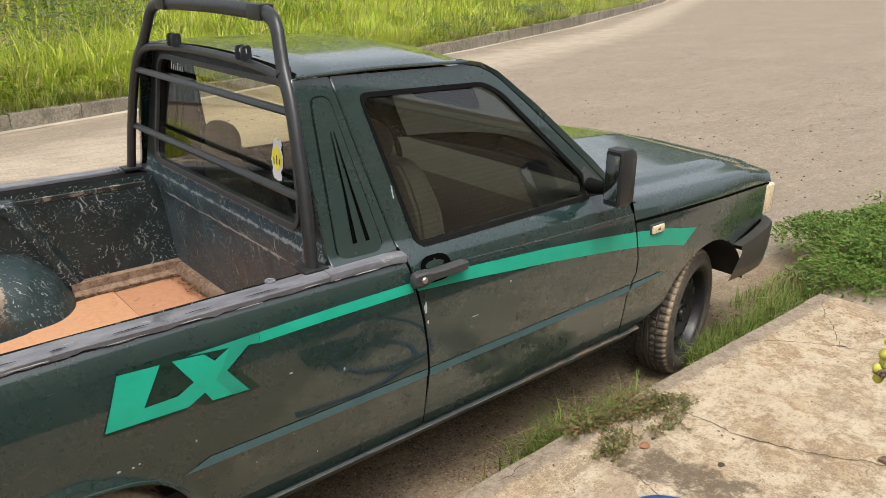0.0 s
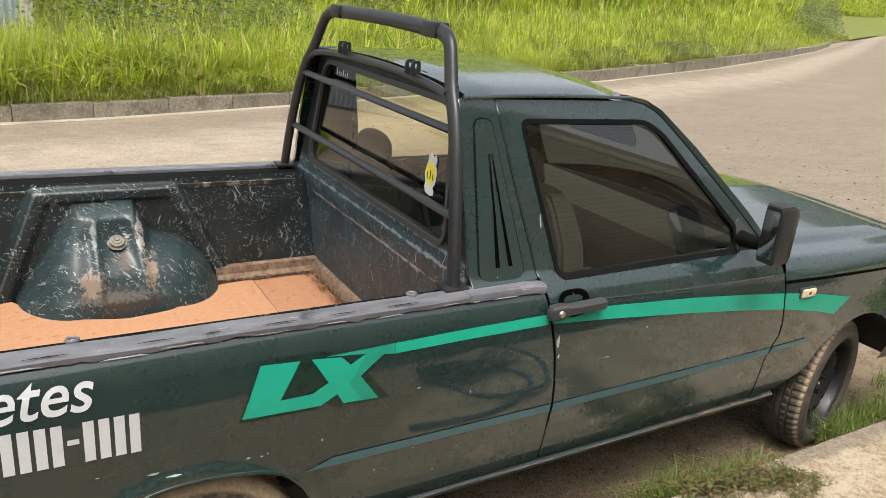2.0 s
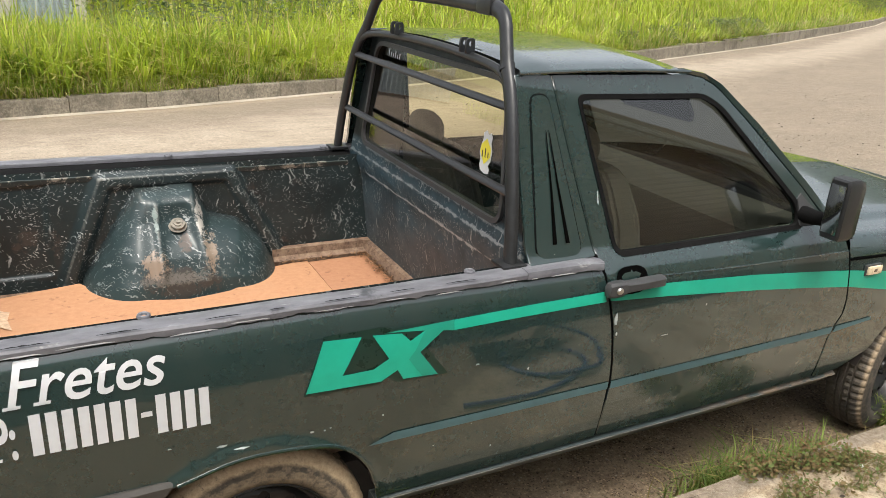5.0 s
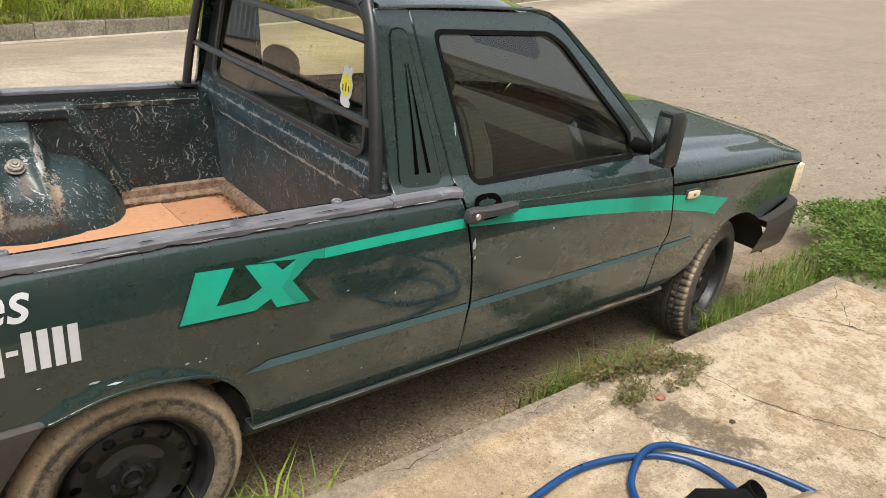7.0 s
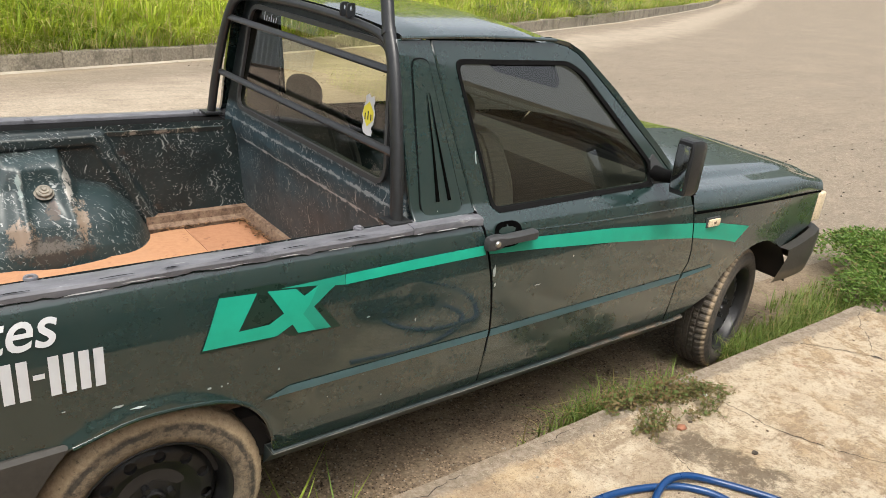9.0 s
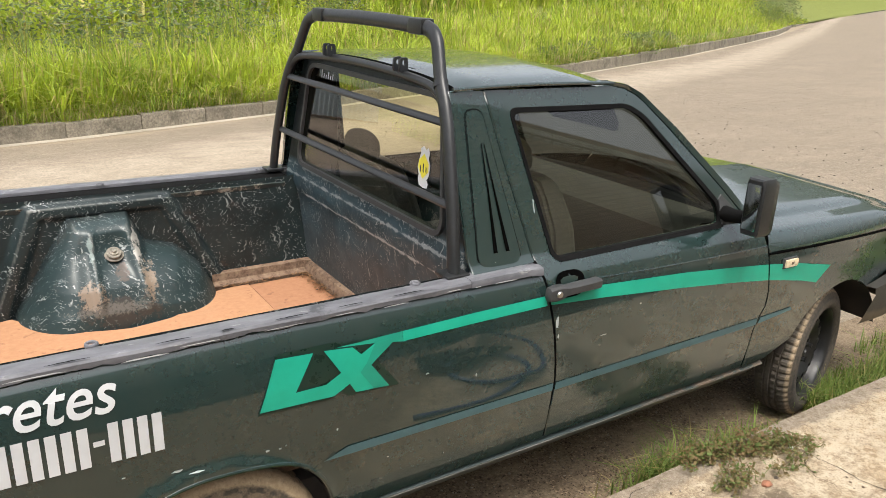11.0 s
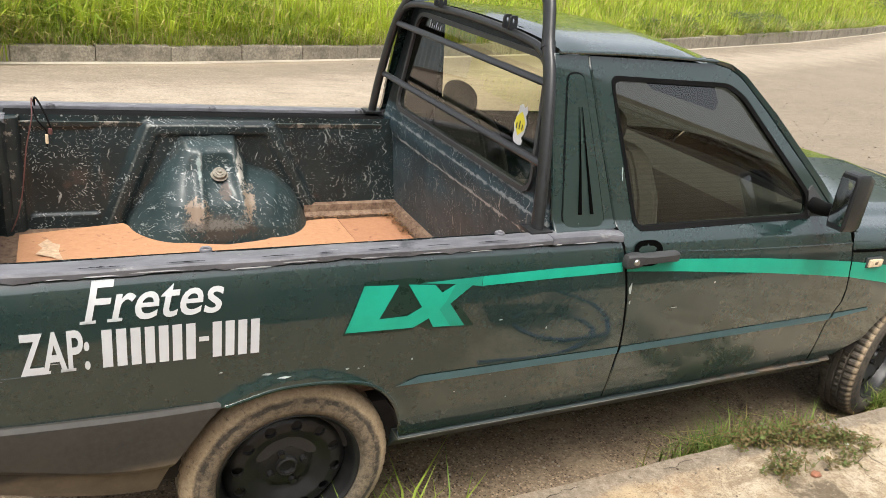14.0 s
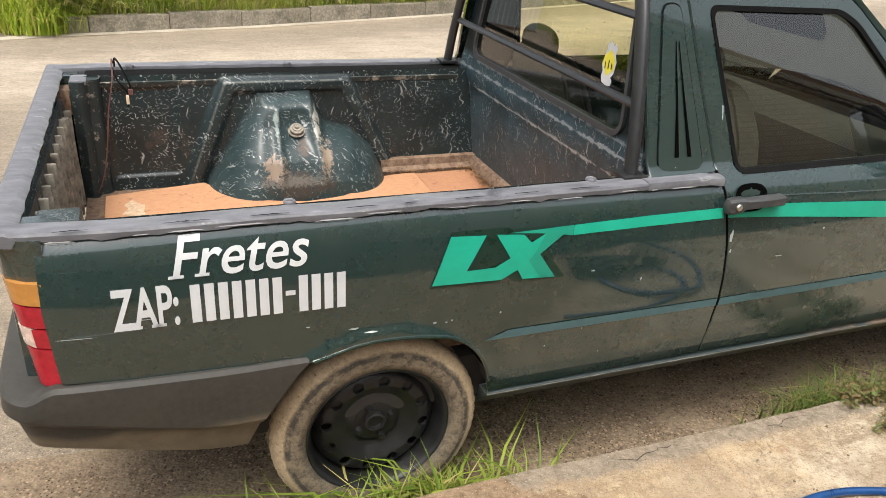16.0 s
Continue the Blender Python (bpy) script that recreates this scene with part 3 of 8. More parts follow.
M = dict(
    paint=make_paint(), bed=make_bed_paint("worn_bed_paint", (0.0045, 0.0095, 0.0105), (0.013, 0.025, 0.027), 0.05, 0.2), bedplain=make_bed_paint("worn_bed_steel", (0.006, 0.011, 0.0125), (0.016, 0.026, 0.028), 0.12, 0.35, False), cabback=add_cab_tint_and_crease_light(make_bed_paint("worn_cab_back_paint", (0.014, 0.031, 0.040), (0.034, 0.066, 0.082), 0.10, 0.12, False)), rail=make_rail(), road=make_road(), concrete=make_concrete(), kerb=make_kerb(),
    tyre=make_tyre("muddy_tyre", 0.95, 0.264, 0.42, 0.046, 0.022), tyre_front=make_tyre("dusty_tyre", 0.80, 0.278, 0.10, 0.018, 0.010), mat=make_mat("orange_board", (0.43, 0.215, 0.110)), mat2=make_mat("red_brown_board", (0.28, 0.11, 0.06)), rust=make_rust(), brickwall=make_brick(),
    teal=plain("teal_vinyl", (0.010, 0.335, 0.222), 0.40, vary=0.10, scale=14, bump=0.02),
    teal_faded=plain("faded_teal_vinyl", (0.060, 0.125, 0.140), 0.5, vary=0.16, scale=18, bump=0.02),
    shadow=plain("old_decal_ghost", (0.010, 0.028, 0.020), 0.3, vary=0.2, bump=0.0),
    white=plain("white_vinyl", (0.54, 0.55, 0.56), 0.5, vary=0.06, scale=20, bump=0.02),
    steel_black=plain("black_powder_coat", (0.017, 0.018, 0.019), 0.38, vary=0.3, scale=60, bump=0.12),
    rim=plain("black_rim_paint", (0.012, 0.012, 0.0125), 0.42, vary=0.4, scale=26, bump=0.15),
    hole=plain("deep_shadow_black", (0.003, 0.003, 0.003), 0.9, bump=0, spec=0.0),
    rubber=plain("black_rubber", (0.008, 0.008, 0.008), 0.7, vary=0.3, scale=40, bump=0.1, spec=0.04),
    plastic=plain("dark_grey_plastic", (0.042, 0.043, 0.044), 0.52, vary=0.25, scale=50, bump=0.15),
    scuffed=make_scuffed("scuffed_corner_steel", 0.565), rail_lip=make_scuffed("scuffed_lip_steel", 0.53),
    bumper=make_bumper(), sill=make_sill(),
    rib=plain("rubbed_tan_steel", (0.205, 0.188, 0.152), 0.8, vary=0.65, scale=35, bump=0.3),
    under=plain("dirty_underbody", (0.030, 0.026, 0.022), 0.9, vary=0.4, scale=15),
    liner=plain("rusty_wheel_well", (0.026, 0.019, 0.015), 0.9, vary=0.4, scale=14),
    chrome=plain("worn_metal", (0.62, 0.60, 0.56), 0.3, 1.0, vary=0.2, scale=60, bump=0.1),
    amber=plain("amber_lens", (0.42, 0.19, 0.045), 0.2, vary=0.15, scale=60, bump=0.05),
    red=plain("red_lens", (0.33, 0.010, 0.022), 0.2, vary=0.25, scale=60, bump=0.05),
    clear=plain("milky_lens", (0.55, 0.42, 0.36), 0.25, vary=0.15, scale=60, bump=0.05),
    cream=plain("cream_lens", (0.66, 0.55, 0.38), 0.3, vary=0.15, scale=60, bump=0.05),
    seat=plain("charcoal_seat_fabric", (0.085, 0.086, 0.086), 0.9, vary=0.3, scale=90, bump=0.2),
    trim=plain("dark_cabin_trim", (0.040, 0.040, 0.038), 0.7, vary=0.3, scale=50),
    hill=make_soil("hillside_scrub", (0.034, 0.042, 0.026), (0.070, 0.080, 0.052)),
    headliner=plain("beige_headliner", (0.42, 0.40, 0.34), 0.95, vary=0.1, scale=40),
    glass=make_glass("clear_glass", (0.90, 0.92, 0.84), 1.5), film=make_glass("filmed_glass", (0.76, 0.79, 0.64), 1.8),
    glass_rear=make_glass("rear_glass", (0.74, 0.73, 0.54), 1.8),
    mirror=plain("mirror_glass", (0.40, 0.42, 0.43), 0.04, 1.0, vary=0.02, bump=0),
    primer=plain("pale_primer", (0.36, 0.385, 0.37), 0.7, vary=0.3, scale=90, bump=0.1),
    yellow=plain("yellow_print", (0.72, 0.62, 0.05), 0.5, vary=0.08, bump=0),
    black=plain("black_print", (0.02, 0.02, 0.02), 0.5, vary=0.1, bump=0),
    grit=make_leaf("brown_grit", (0.07, 0.05, 0.035), (0.20, 0.155, 0.11), (0.32, 0.28, 0.22), 0.55),
    road_stone=make_leaf("road_stone", (0.10, 0.08, 0.06), (0.36, 0.31, 0.25), (0.06, 0.05, 0.04), 0.5),
    garden=make_soil("dark_garden_soil", (0.030, 0.026, 0.018), (0.060, 0.055, 0.035)),
    soil=make_gravel(),
    verge=make_soil("verge_soil", (0.11, 0.14, 0.035), (0.22, 0.23, 0.06)),
    drive=make_soil("pale_drive", (0.235, 0.185, 0.140), (0.335, 0.275, 0.215)),
    dust=make_soil("pale_dust", (0.40, 0.355, 0.285), (0.52, 0.465, 0.38)),
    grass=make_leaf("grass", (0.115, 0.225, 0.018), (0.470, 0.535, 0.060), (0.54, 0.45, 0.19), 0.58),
    kerb_blade=make_leaf("kerb_blade", (0.10, 0.20, 0.02), (0.36, 0.43, 0.07), (0.46, 0.38, 0.20), 0.34),
    tuft=make_leaf("tuft_blade", (0.085, 0.155, 0.018), (0.27, 0.335, 0.05), (0.42, 0.35, 0.13), 0.52),
    gutter_blade=make_leaf("gutter_blade", (0.065, 0.115, 0.020), (0.19, 0.255, 0.055), (0.34, 0.27, 0.11), 0.60),
    weed=make_leaf("weed_leaf", (0.060, 0.120, 0.020), (0.165, 0.260, 0.050), (0.22, 0.17, 0.07), 0.66),
    shrub=make_leaf("shrub_leaf", (0.075, 0.120, 0.040), (0.215, 0.260, 0.115), (0.27, 0.235, 0.14), 0.60),
    dead=make_leaf("dry_weed", (0.20, 0.115, 0.060), (0.17, 0.155, 0.060), (0.115, 0.175, 0.045), 0.40),
    hose=plain("blue_hose", (0.004, 0.042, 0.145), 0.32, vary=0.2, scale=25, bump=0.03),
    scrap=plain("dirty_paper", (0.46, 0.33, 0.22), 0.9, vary=0.35, scale=60, bump=0.2),
    cloth=plain("khaki_cloth", (0.36, 0.27, 0.185), 0.95, vary=0.18, scale=120, bump=0.3),
    gate=plain("pale_blue_metal", (0.305, 0.355, 0.375), 0.5, vary=0.2, scale=8, bump=0.05),
    render_wall=plain("cement_render", (0.46, 0.43, 0.37), 0.9, vary=0.2, scale=6),
    pink=plain("pink_wire", (0.12, 0.050, 0.045), 0.5, vary=0.1, bump=0),
    crack=plain("crack_dirt", (0.055, 0.042, 0.030), 0.95, vary=0.3, scale=40, bump=0.0),
    teal_dim=plain("dulled_teal_vinyl", (0.011, 0.255, 0.172), 0.45, vary=0.12, scale=14, bump=0.02),
    mortar=plain("pale_lime_mortar", (0.66, 0.63, 0.56), 0.9, vary=0.2, scale=12, bump=0.1),
    tile=plain("clay_roof_tile", (0.36, 0.235, 0.165), 0.85, vary=0.3, scale=5, bump=0.2),
    clod=plain("brick_clod", (0.30, 0.13, 0.075), 0.9, vary=0.3, scale=60, bump=0.3),
    litter=make_leaf("leaf_litter", (0.16, 0.075, 0.035), (0.26, 0.15, 0.075), (0.06, 0.04, 0.025), 0.5),
    berry=plain("yellow_green_fruit", (0.52, 0.50, 0.07), 0.45, vary=0.2, scale=40, bump=0.05),
    stalk=plain("green_stalk", (0.20, 0.26, 0.06), 0.6, vary=0.2),
)

# ---- building helpers ----
LEAN = Matrix.Translation((0, 0, 0.7)) @ Matrix.Rotation(radians(0.7), 4, "X") @ Matrix.Translation((0, 0, -0.7))   # the truck leans towards the gutter
YC = 0.775                              # the truck's middle line; its near flank lies at y = 0


def lerp(points, v):
    """Straight-line interpolation in a list of (position, value)."""
    if v <= points[0][0]:
        return points[0][1]
    for (a, p), (b, q) in zip(points, points[1:]):
        if v <= b:
            return p + (q - p) * (v - a) / (b - a)
    return points[-1][1]


def smooth01(a, b, v):
    k = min(1.0, max(0.0, (v - a) / (b - a)))
    return k * k * (3 - 2 * k)


def part(name, bm, material, parent=None, label="", angle=38, at=None):
    """Links a bmesh as one mesh object, under a thing or a part."""
    me = bpy.data.meshes.new(name)
    bm.to_mesh(me)
    bm.free()
    me.materials.append(material)
    me.polygons.foreach_set("use_smooth", [True] * len(me.polygons))
    me.set_sharp_from_angle(angle=radians(angle))
    return linked(name, me, parent, label, at)


def true_normals(ob, depth, far=False):
    """Shades a panel by the surface that it is bent on, so that it mirrors without facets."""
    ns = []
    for v in ob.data.vertices:
        x, z = v.co.x, v.co.z
        y = 2 * YC - v.co.y if far else v.co.y
        if abs(y - depth(x, z)) > 1e-4:
            ns.append((0, 0, 0))
            continue
        e = 0.004
        n = Vector(((depth(x + e, z) - depth(x - e, z)) / (2 * e), 1.0 if far else -1.0, (depth(x, z + e) - depth(x, z - e)) / (2 * e))).normalized()
        ns.append(n)
    ob.data.normals_split_custom_set_from_vertices(ns)
    return ob


def linked(name, me, parent=None, label="", at=None):
    ob = new(name, me)
    if at is not None:
        ob.matrix_basis = at if isinstance(at, Matrix) else Matrix.Translation(at)
    if parent is not None:
        ob.parent = parent
        chain = Matrix.Identity(4)
        p = parent
        while p is not None:
            chain = p.matrix_basis @ chain
            chain = p.matrix_parent_inverse @ chain if p.parent is not None else chain
            p = p.parent
        ob.matrix_parent_inverse = chain.inverted()
    if label:
        tagged(ob, label)
    return ob


def thing(name, at, label, category, group="", kind=""):
    ob = new(name)
    ob.empty_display_size = 0.1
    ob.matrix_basis = Matrix.Translation(at)
    return tagged(ob, label, category, group, kind)


def box(bm, x0, x1, y0, y1, z0, z1, bevel=0.0, seg=2):
    vs = [bm.verts.new((x, y, z)) for x in (x0, x1) for y in (y0, y1) for z in (z0, z1)]
    faces = [bm.faces.new([vs[i] for i in q]) for q in ((0, 1, 3, 2), (4, 6, 7, 5), (0, 4, 5, 1), (2, 3, 7, 6), (0, 2, 6, 4), (1, 5, 7, 3))]
    if bevel:
        edges = {e for f in faces for e in f.edges}
        bmesh.ops.bevel(bm, geom=list(edges), offset=bevel, segments=seg, affect="EDGES", profile=0.6)
    return bm


def loft(bm, rings, closed=True, caps=True):
    """Skins a row of rings, each a list of points of one length."""
    rows = [[bm.verts.new(p) for p in ring] for ring in rings]
    n = len(rows[0])
    for a, b in zip(rows, rows[1:]):
        for i in range(n if closed else n - 1):
            j = (i + 1) % n
            bm.faces.new((a[i], a[j], b[j], b[i]))
    if caps and closed:
        bm.faces.new(rows[0][::-1])
        bm.faces.new(rows[-1])
    bmesh.ops.recalc_face_normals(bm, faces=bm.faces)
    return bm


def tube(bm, pts, r, seg=10, flat=1.0, side=(0, 1, 0), caps=True, ends=None):
    """A pipe along points; flat squashes it across side."""
    pts = [Vector(p) for p in pts]
    rings = []
    n0 = None
    for i, p in enumerate(pts):
        d = (pts[min(i + 1, len(pts) - 1)] - pts[max(i - 1, 0)]).normalized()
        if n0 is None:
            n0 = d.orthogonal() if abs(d.dot(Vector(side))) > 0.99 else Vector(side) - d * d.dot(Vector(side))
        n0 = (n0 - d * d.dot(n0)).normalized()
        b = d.cross(n0)
        rr = r if ends is None else r * lerp(ends, i / (len(pts) - 1))
        rings.append([p + n0 * math.cos(a) * rr + b * math.sin(a) * rr * flat for a in (2 * math.pi * k / seg for k in range(seg))])
    return loft(bm, rings, True, caps)


def curve_points(pts, n=8):
    """A smooth line through the points (Catmull-Rom)."""
    pts = [Vector(p) for p in pts]
    q = [pts[0] * 2 - pts[1]] + pts + [pts[-1] * 2 - pts[-2]]
    out = []
    for i in range(1, len(q) - 2):
        for k in range(n):
            t = k / n
            out.append(0.5 * ((2 * q[i]) + (q[i + 1] - q[i - 1]) * t + (2 * q[i - 1] - 5 * q[i] + 4 * q[i + 1] - q[i + 2]) * t * t
                              + (3 * q[i] - q[i - 1] - 3 * q[i + 1] + q[i + 2]) * t ** 3))
    return out + [pts[-1]]


def rounded(poly, r=0.02, n=4):
    """A polygon with its corners rounded."""
    out = []
    m = len(poly)
    for i in range(m):
        p, a, b = Vector(poly[i]), Vector(poly[i - 1]), Vector(poly[(i + 1) % m])
        u, v = (a - p), (b - p)
        k = min(r, u.length * 0.45, v.length * 0.45)
        p0, p1 = p + u.normalized() * k, p + v.normalized() * k
        for j in range(n + 1):
            t = j / n
            out.append(tuple(p0 * (1 - t) ** 2 + p * 2 * t * (1 - t) + p1 * t * t))
    return out


def arc(cx, cz, r, a0, a1, n=14):
    return [(cx + r * math.cos(radians(a0 + (a1 - a0) * k / n)), cz + r * math.sin(radians(a0 + (a1 - a0) * k / n))) for k in range(n + 1)]


def sheet(poly, holes=(), ymap=None, step=0.07, flange=0.0, mirror=False, place=None):
    """A pressed panel: an outline in x and z with holes, cut into a grid, bent onto ymap(x, z), its rim turned in by flange.
    place: another way to set the points, from (u, v) to a place."""
    bm = bmesh.new()
    edges = []
    for loop in (poly, *holes):
        vs = [bm.verts.new((x, 0, z)) for x, z in loop]
        edges += [bm.edges.new((vs[i], vs[(i + 1) % len(vs)])) for i in range(len(vs))]
    bmesh.ops.triangle_fill(bm, use_beauty=True, use_dissolve=False, edges=edges)
    for k, normal in ((0, (1, 0, 0)), (2, (0, 0, 1))):
        lo, hi = min(p[k // 2] for p in poly), max(p[k // 2] for p in poly)
        n = max(1, int((hi - lo) / step))
        for i in range(1, n):
            co = [0, 0, 0]
            co[k] = lo + (hi - lo) * i / n
            bmesh.ops.bisect_plane(bm, geom=bm.verts[:] + bm.edges[:] + bm.faces[:], plane_co=co, plane_no=normal, dist=1e-5)
    for v in bm.verts:
        v.co = Vector(place(v.co.x, v.co.z)) if place else Vector((v.co.x, ymap(v.co.x, v.co.z), v.co.z))
    for f in bm.faces:
        f.normal_update()
        if place is None and f.normal.y > 0:
            f.normal_flip()
    if flange:
        rim = [e for e in bm.edges if e.is_boundary]
        made = bmesh.ops.extrude_edge_only(bm, edges=rim)["geom"]
        move = Vector(flange) if isinstance(flange, (tuple, list)) else Vector((0, flange, 0))
        for v in made:
            if isinstance(v, bmesh.types.BMVert):
                v.co += move
        bmesh.ops.recalc_face_normals(bm, faces=bm.faces)
        top = min(bm.faces, key=lambda f: f.calc_center_median().y)
        if place is None and top.normal.y > 0:
            bmesh.ops.reverse_faces(bm, faces=bm.faces)
    if mirror:
        for v in bm.verts:
            v.co.y = 2 * YC - v.co.y
        bmesh.ops.reverse_faces(bm, faces=bm.faces)
    return bm


def lathe(bm, profile, seg=48, wobble=None):
    """Turns (radius, y) points about the y axis."""
    rows = []
    for i in range(seg):
        a = 2 * math.pi * i / seg
        rows.append([bm.verts.new(((r + (wobble(i, j) if wobble else 0)) * math.cos(a), y, (r + (wobble(i, j) if wobble else 0)) * math.sin(a)))
                     for j, (r, y) in enumerate(profile)])
    for i in range(seg):
        a, b = rows[i], rows[(i + 1) % seg]
        for j in range(len(profile) - 1):
            bm.faces.new((a[j], a[j + 1], b[j + 1], b[j]))
    bmesh.ops.recalc_face_normals(bm, faces=bm.faces)
    return bm


def quick_mesh(name, verts, faces, material, smooth=True):
    me = bpy.data.meshes.new(name)
    me.from_pydata(verts, [], faces)
    me.materials.append(material)
    if smooth:
        me.polygons.foreach_set("use_smooth", [True] * len(me.polygons))
    me.update()
    return me


# ---- the setting ----
FAR = [(-60, 4.0), (-12, 6.2), (-2.1, 7.38), (-1.33, 7.62), (0.87, 8.18), (3.5, 9.12), (12.5, 12.7), (21.5, 17.0), (35, 24.2), (48, 31.4), (67, 43), (110, 64), (220, 111), (700, 325)]
PAVE_Y, PAVE_Z, PAVE_END = -0.115, 0.20, 3.46


def far_line(x):
    return lerp(FAR, x)


bm = bmesh.new()
bmesh.ops.create_grid(bm, x_segments=2, y_segments=2, size=2500)
ground = tagged(part("ground", bm, M["verge"], at=(0, 0, -0.06)), "brown and green open land under the place", "ground", kind="structure")

def rise(x):
    """The whole street climbs gently far off."""
    return lerp([(60, 0.0), (110, 0.88), (220, 3.4), (700, 13.5)], x)


def road_z(y):
    """Height of the road's low crown."""
    return lerp([(0.3, 0.0), (1.35, 0.0182), (2.2, 0.016), (4.2, 0.0)], y)


# road: a sheet from the pavement's foot to the far kerb
bm = bmesh.new()
xs = [-60 + 2.0 * i for i in range(130)] + [200 + 20.0 * i for i in range(1, 22)]
rows = [[bm.verts.new((x, y, road_z(y) + rise(x))) for y in (-0.6, 0.3, 0.7, 1.1, 1.5, 2.2, 3.2, 4.2)] + [bm.verts.new((x, 0.5 * (far_line(x) + 4.3), rise(x))), bm.verts.new((x, far_line(x) + 0.1, rise(x)))] for x in xs]
for a, b in zip(rows, rows[1:]):
    for k in range(9):
        bm.faces.new((a[k], b[k], b[k + 1], a[k + 1]))
road = tagged(part("road", bm, M["road"]), "dusty worn asphalt road with pale sand tracks", "road", kind="structure")

# gutter along the near pavement
bm = bmesh.new()
rows = []
for i in range(260):
    x = -14 + 0.15 * i
    w = 0.57 + 0.05 * noise.noise((x * 1.3, 0, 0)) + 0.03 * noise.noise((x * 6, 3, 0))
    rows.append([bm.verts.new((x, PAVE_Y - 0.05 + (w - PAVE_Y + 0.05) * k / 5, 0.004 + 0.010 * math.sin(math.pi * k / 5) * (1 + noise.noise((x * 3, k, 1))))) for k in range(6)])
for a, b in zip(rows, rows[1:]):
    for k in range(5):
        bm.faces.new((a[k], b[k], b[k + 1], a[k + 1]))
gutter = tagged(part("gutter", bm, M["soil"]), "gutter full of brown grit and soil", "gutter", kind="structure")

# near pavement slab, uneven, with a worn front edge
bm = bmesh.new()
NX, NY = 150, 60
rows = []
for i in range(NX):
    x = -7 + (PAVE_END + 7) * (i / (NX - 1)) ** 0.62
    row = []
    for k in range(NY):
        d = 5.4 * (k / (NY - 1)) ** 2.2
        y = PAVE_Y - d
        z = PAVE_Z + 0.006 * noise.noise((x * 1.5, y * 1.5, 0)) + 0.004 * noise.noise((x * 7, y * 7, 4))
        if k == 0:
            y += 0.012 * noise.noise((x * 5, 1, 1)) + 0.006 * noise.noise((x * 22, 1, 1))
            z -= 0.014
        row.append(bm.verts.new((x, y, z)))
    foot = [bm.verts.new((x, row[0].co.y + 0.006 + 0.006 * noise.noise((x * 9, k, 7)), 0.18 - 0.06 * k)) for k in range(5)]
    rows.append(foot[::-1] + row)
for a, b in zip(rows, rows[1:]):
    for k in range(len(a) - 1):
        bm.faces.new((a[k], b[k], b[k + 1], a[k + 1]))
bmesh.ops.recalc_face_normals(bm, faces=bm.faces)
pavement = tagged(part("pavement", bm, M["concrete"], angle=60), "cracked pale concrete pavement slab with brown worn patches", "pavement", kind="structure")

# soil beyond the slab's end
bm = bmesh.new()
rows = []
for i in range(60):
    x = PAVE_END - 0.03 + 0.02 * i + 0.012 * i * i
    rows.append([bm.verts.new((x, y, 0.15 + 0.03 * noise.noise((x * 2, y * 2, 9)) - (0.15 if k == 0 else 0.05 if k == 1 else 0))) for k, y in enumerate((0.06, -0.02, -0.15, -0.5, -1.2, -2.5, -6))])
for a, b in zip(rows, rows[1:]):
    for k in range(6):
        bm.faces.new((a[k], b[k], b[k + 1], a[k + 1]))
bmesh.ops.recalc_face_normals(bm, faces=bm.faces)
tagged(part("verge_near", bm, M["drive"]), "bare pale soil beyond the pavement's end", "soil", kind="structure")

# far verge: a bank that climbs away from the kerb


def verge_z(x, d):
    climb = smooth01(0.5, 7, x)
    return rise(x) + 0.15 + climb * (0.21 + 0.27 * smooth01(10, 45, x)) * max(0.0, d - 1.2) + 0.05 * noise.noise((x * 0.6, d * 0.6, 2)) * min(1, d)


bm = bmesh.new()
rows = []
for i in range(150):
    x = -1.45 + 0.22 * i + 0.0085 * i * i
    rows.append([bm.verts.new((x - d * 0.2, far_line(x) + 0.12 + d, verge_z(x, d))) for d in (0, 0.15, 0.5, 1.2, 2.2, 4, 7, 11, 16, 24, 40, 90)])
for a, b in zip(rows, rows[1:]):
    for k in range(11):
        bm.faces.new((a[k], b[k], b[k + 1], a[k + 1]))
bmesh.ops.recalc_face_normals(bm, faces=bm.faces)
verge = tagged(part("verge_far", bm, M["verge"]), "grassy bank behind the far kerb", "bank", kind="structure")

# narrow pale gutter strip at the far kerb's foot
bm = bmesh.new()
rows = []
for i in range(240):
    x = -2.2 + 0.25 * i
    w = 0.13 + 0.02 * noise.noise((x * 3, 0, 8))
    rows.append([bm.verts.new((x, far_line(x) - w, 0.005 + rise(x))), bm.verts.new((x, far_line(x) + 0.02, 0.009 + rise(x)))])
for a, b in zip(rows, rows[1:]):
    bm.faces.new((a[0], b[0], b[1], a[1]))
tagged(part("gutter_far", bm, M["dust"]), "pale concrete gutter strip below the far kerb", "gutter", kind="structure")

# drive left of the verge
bm = bmesh.new()
rows = []
for i in range(24):
    x = -40 + 38.6 * i / 23
    rows.append([bm.verts.new((x, far_line(x) + d, 0.008 + 0.10 * smooth01(0, 3, d))) for d in (0, 0.5, 1.2, 2.5, 4.5, 7.5)])
for a, b in zip(rows, rows[1:]):
    for k in range(5):
        bm.faces.new((a[k], b[k], b[k + 1], a[k + 1]))
bmesh.ops.recalc_face_normals(bm, faces=bm.faces)
tagged(part("drive", bm, M["drive"]), "pale sandy drive up to a gate", "drive", kind="structure")

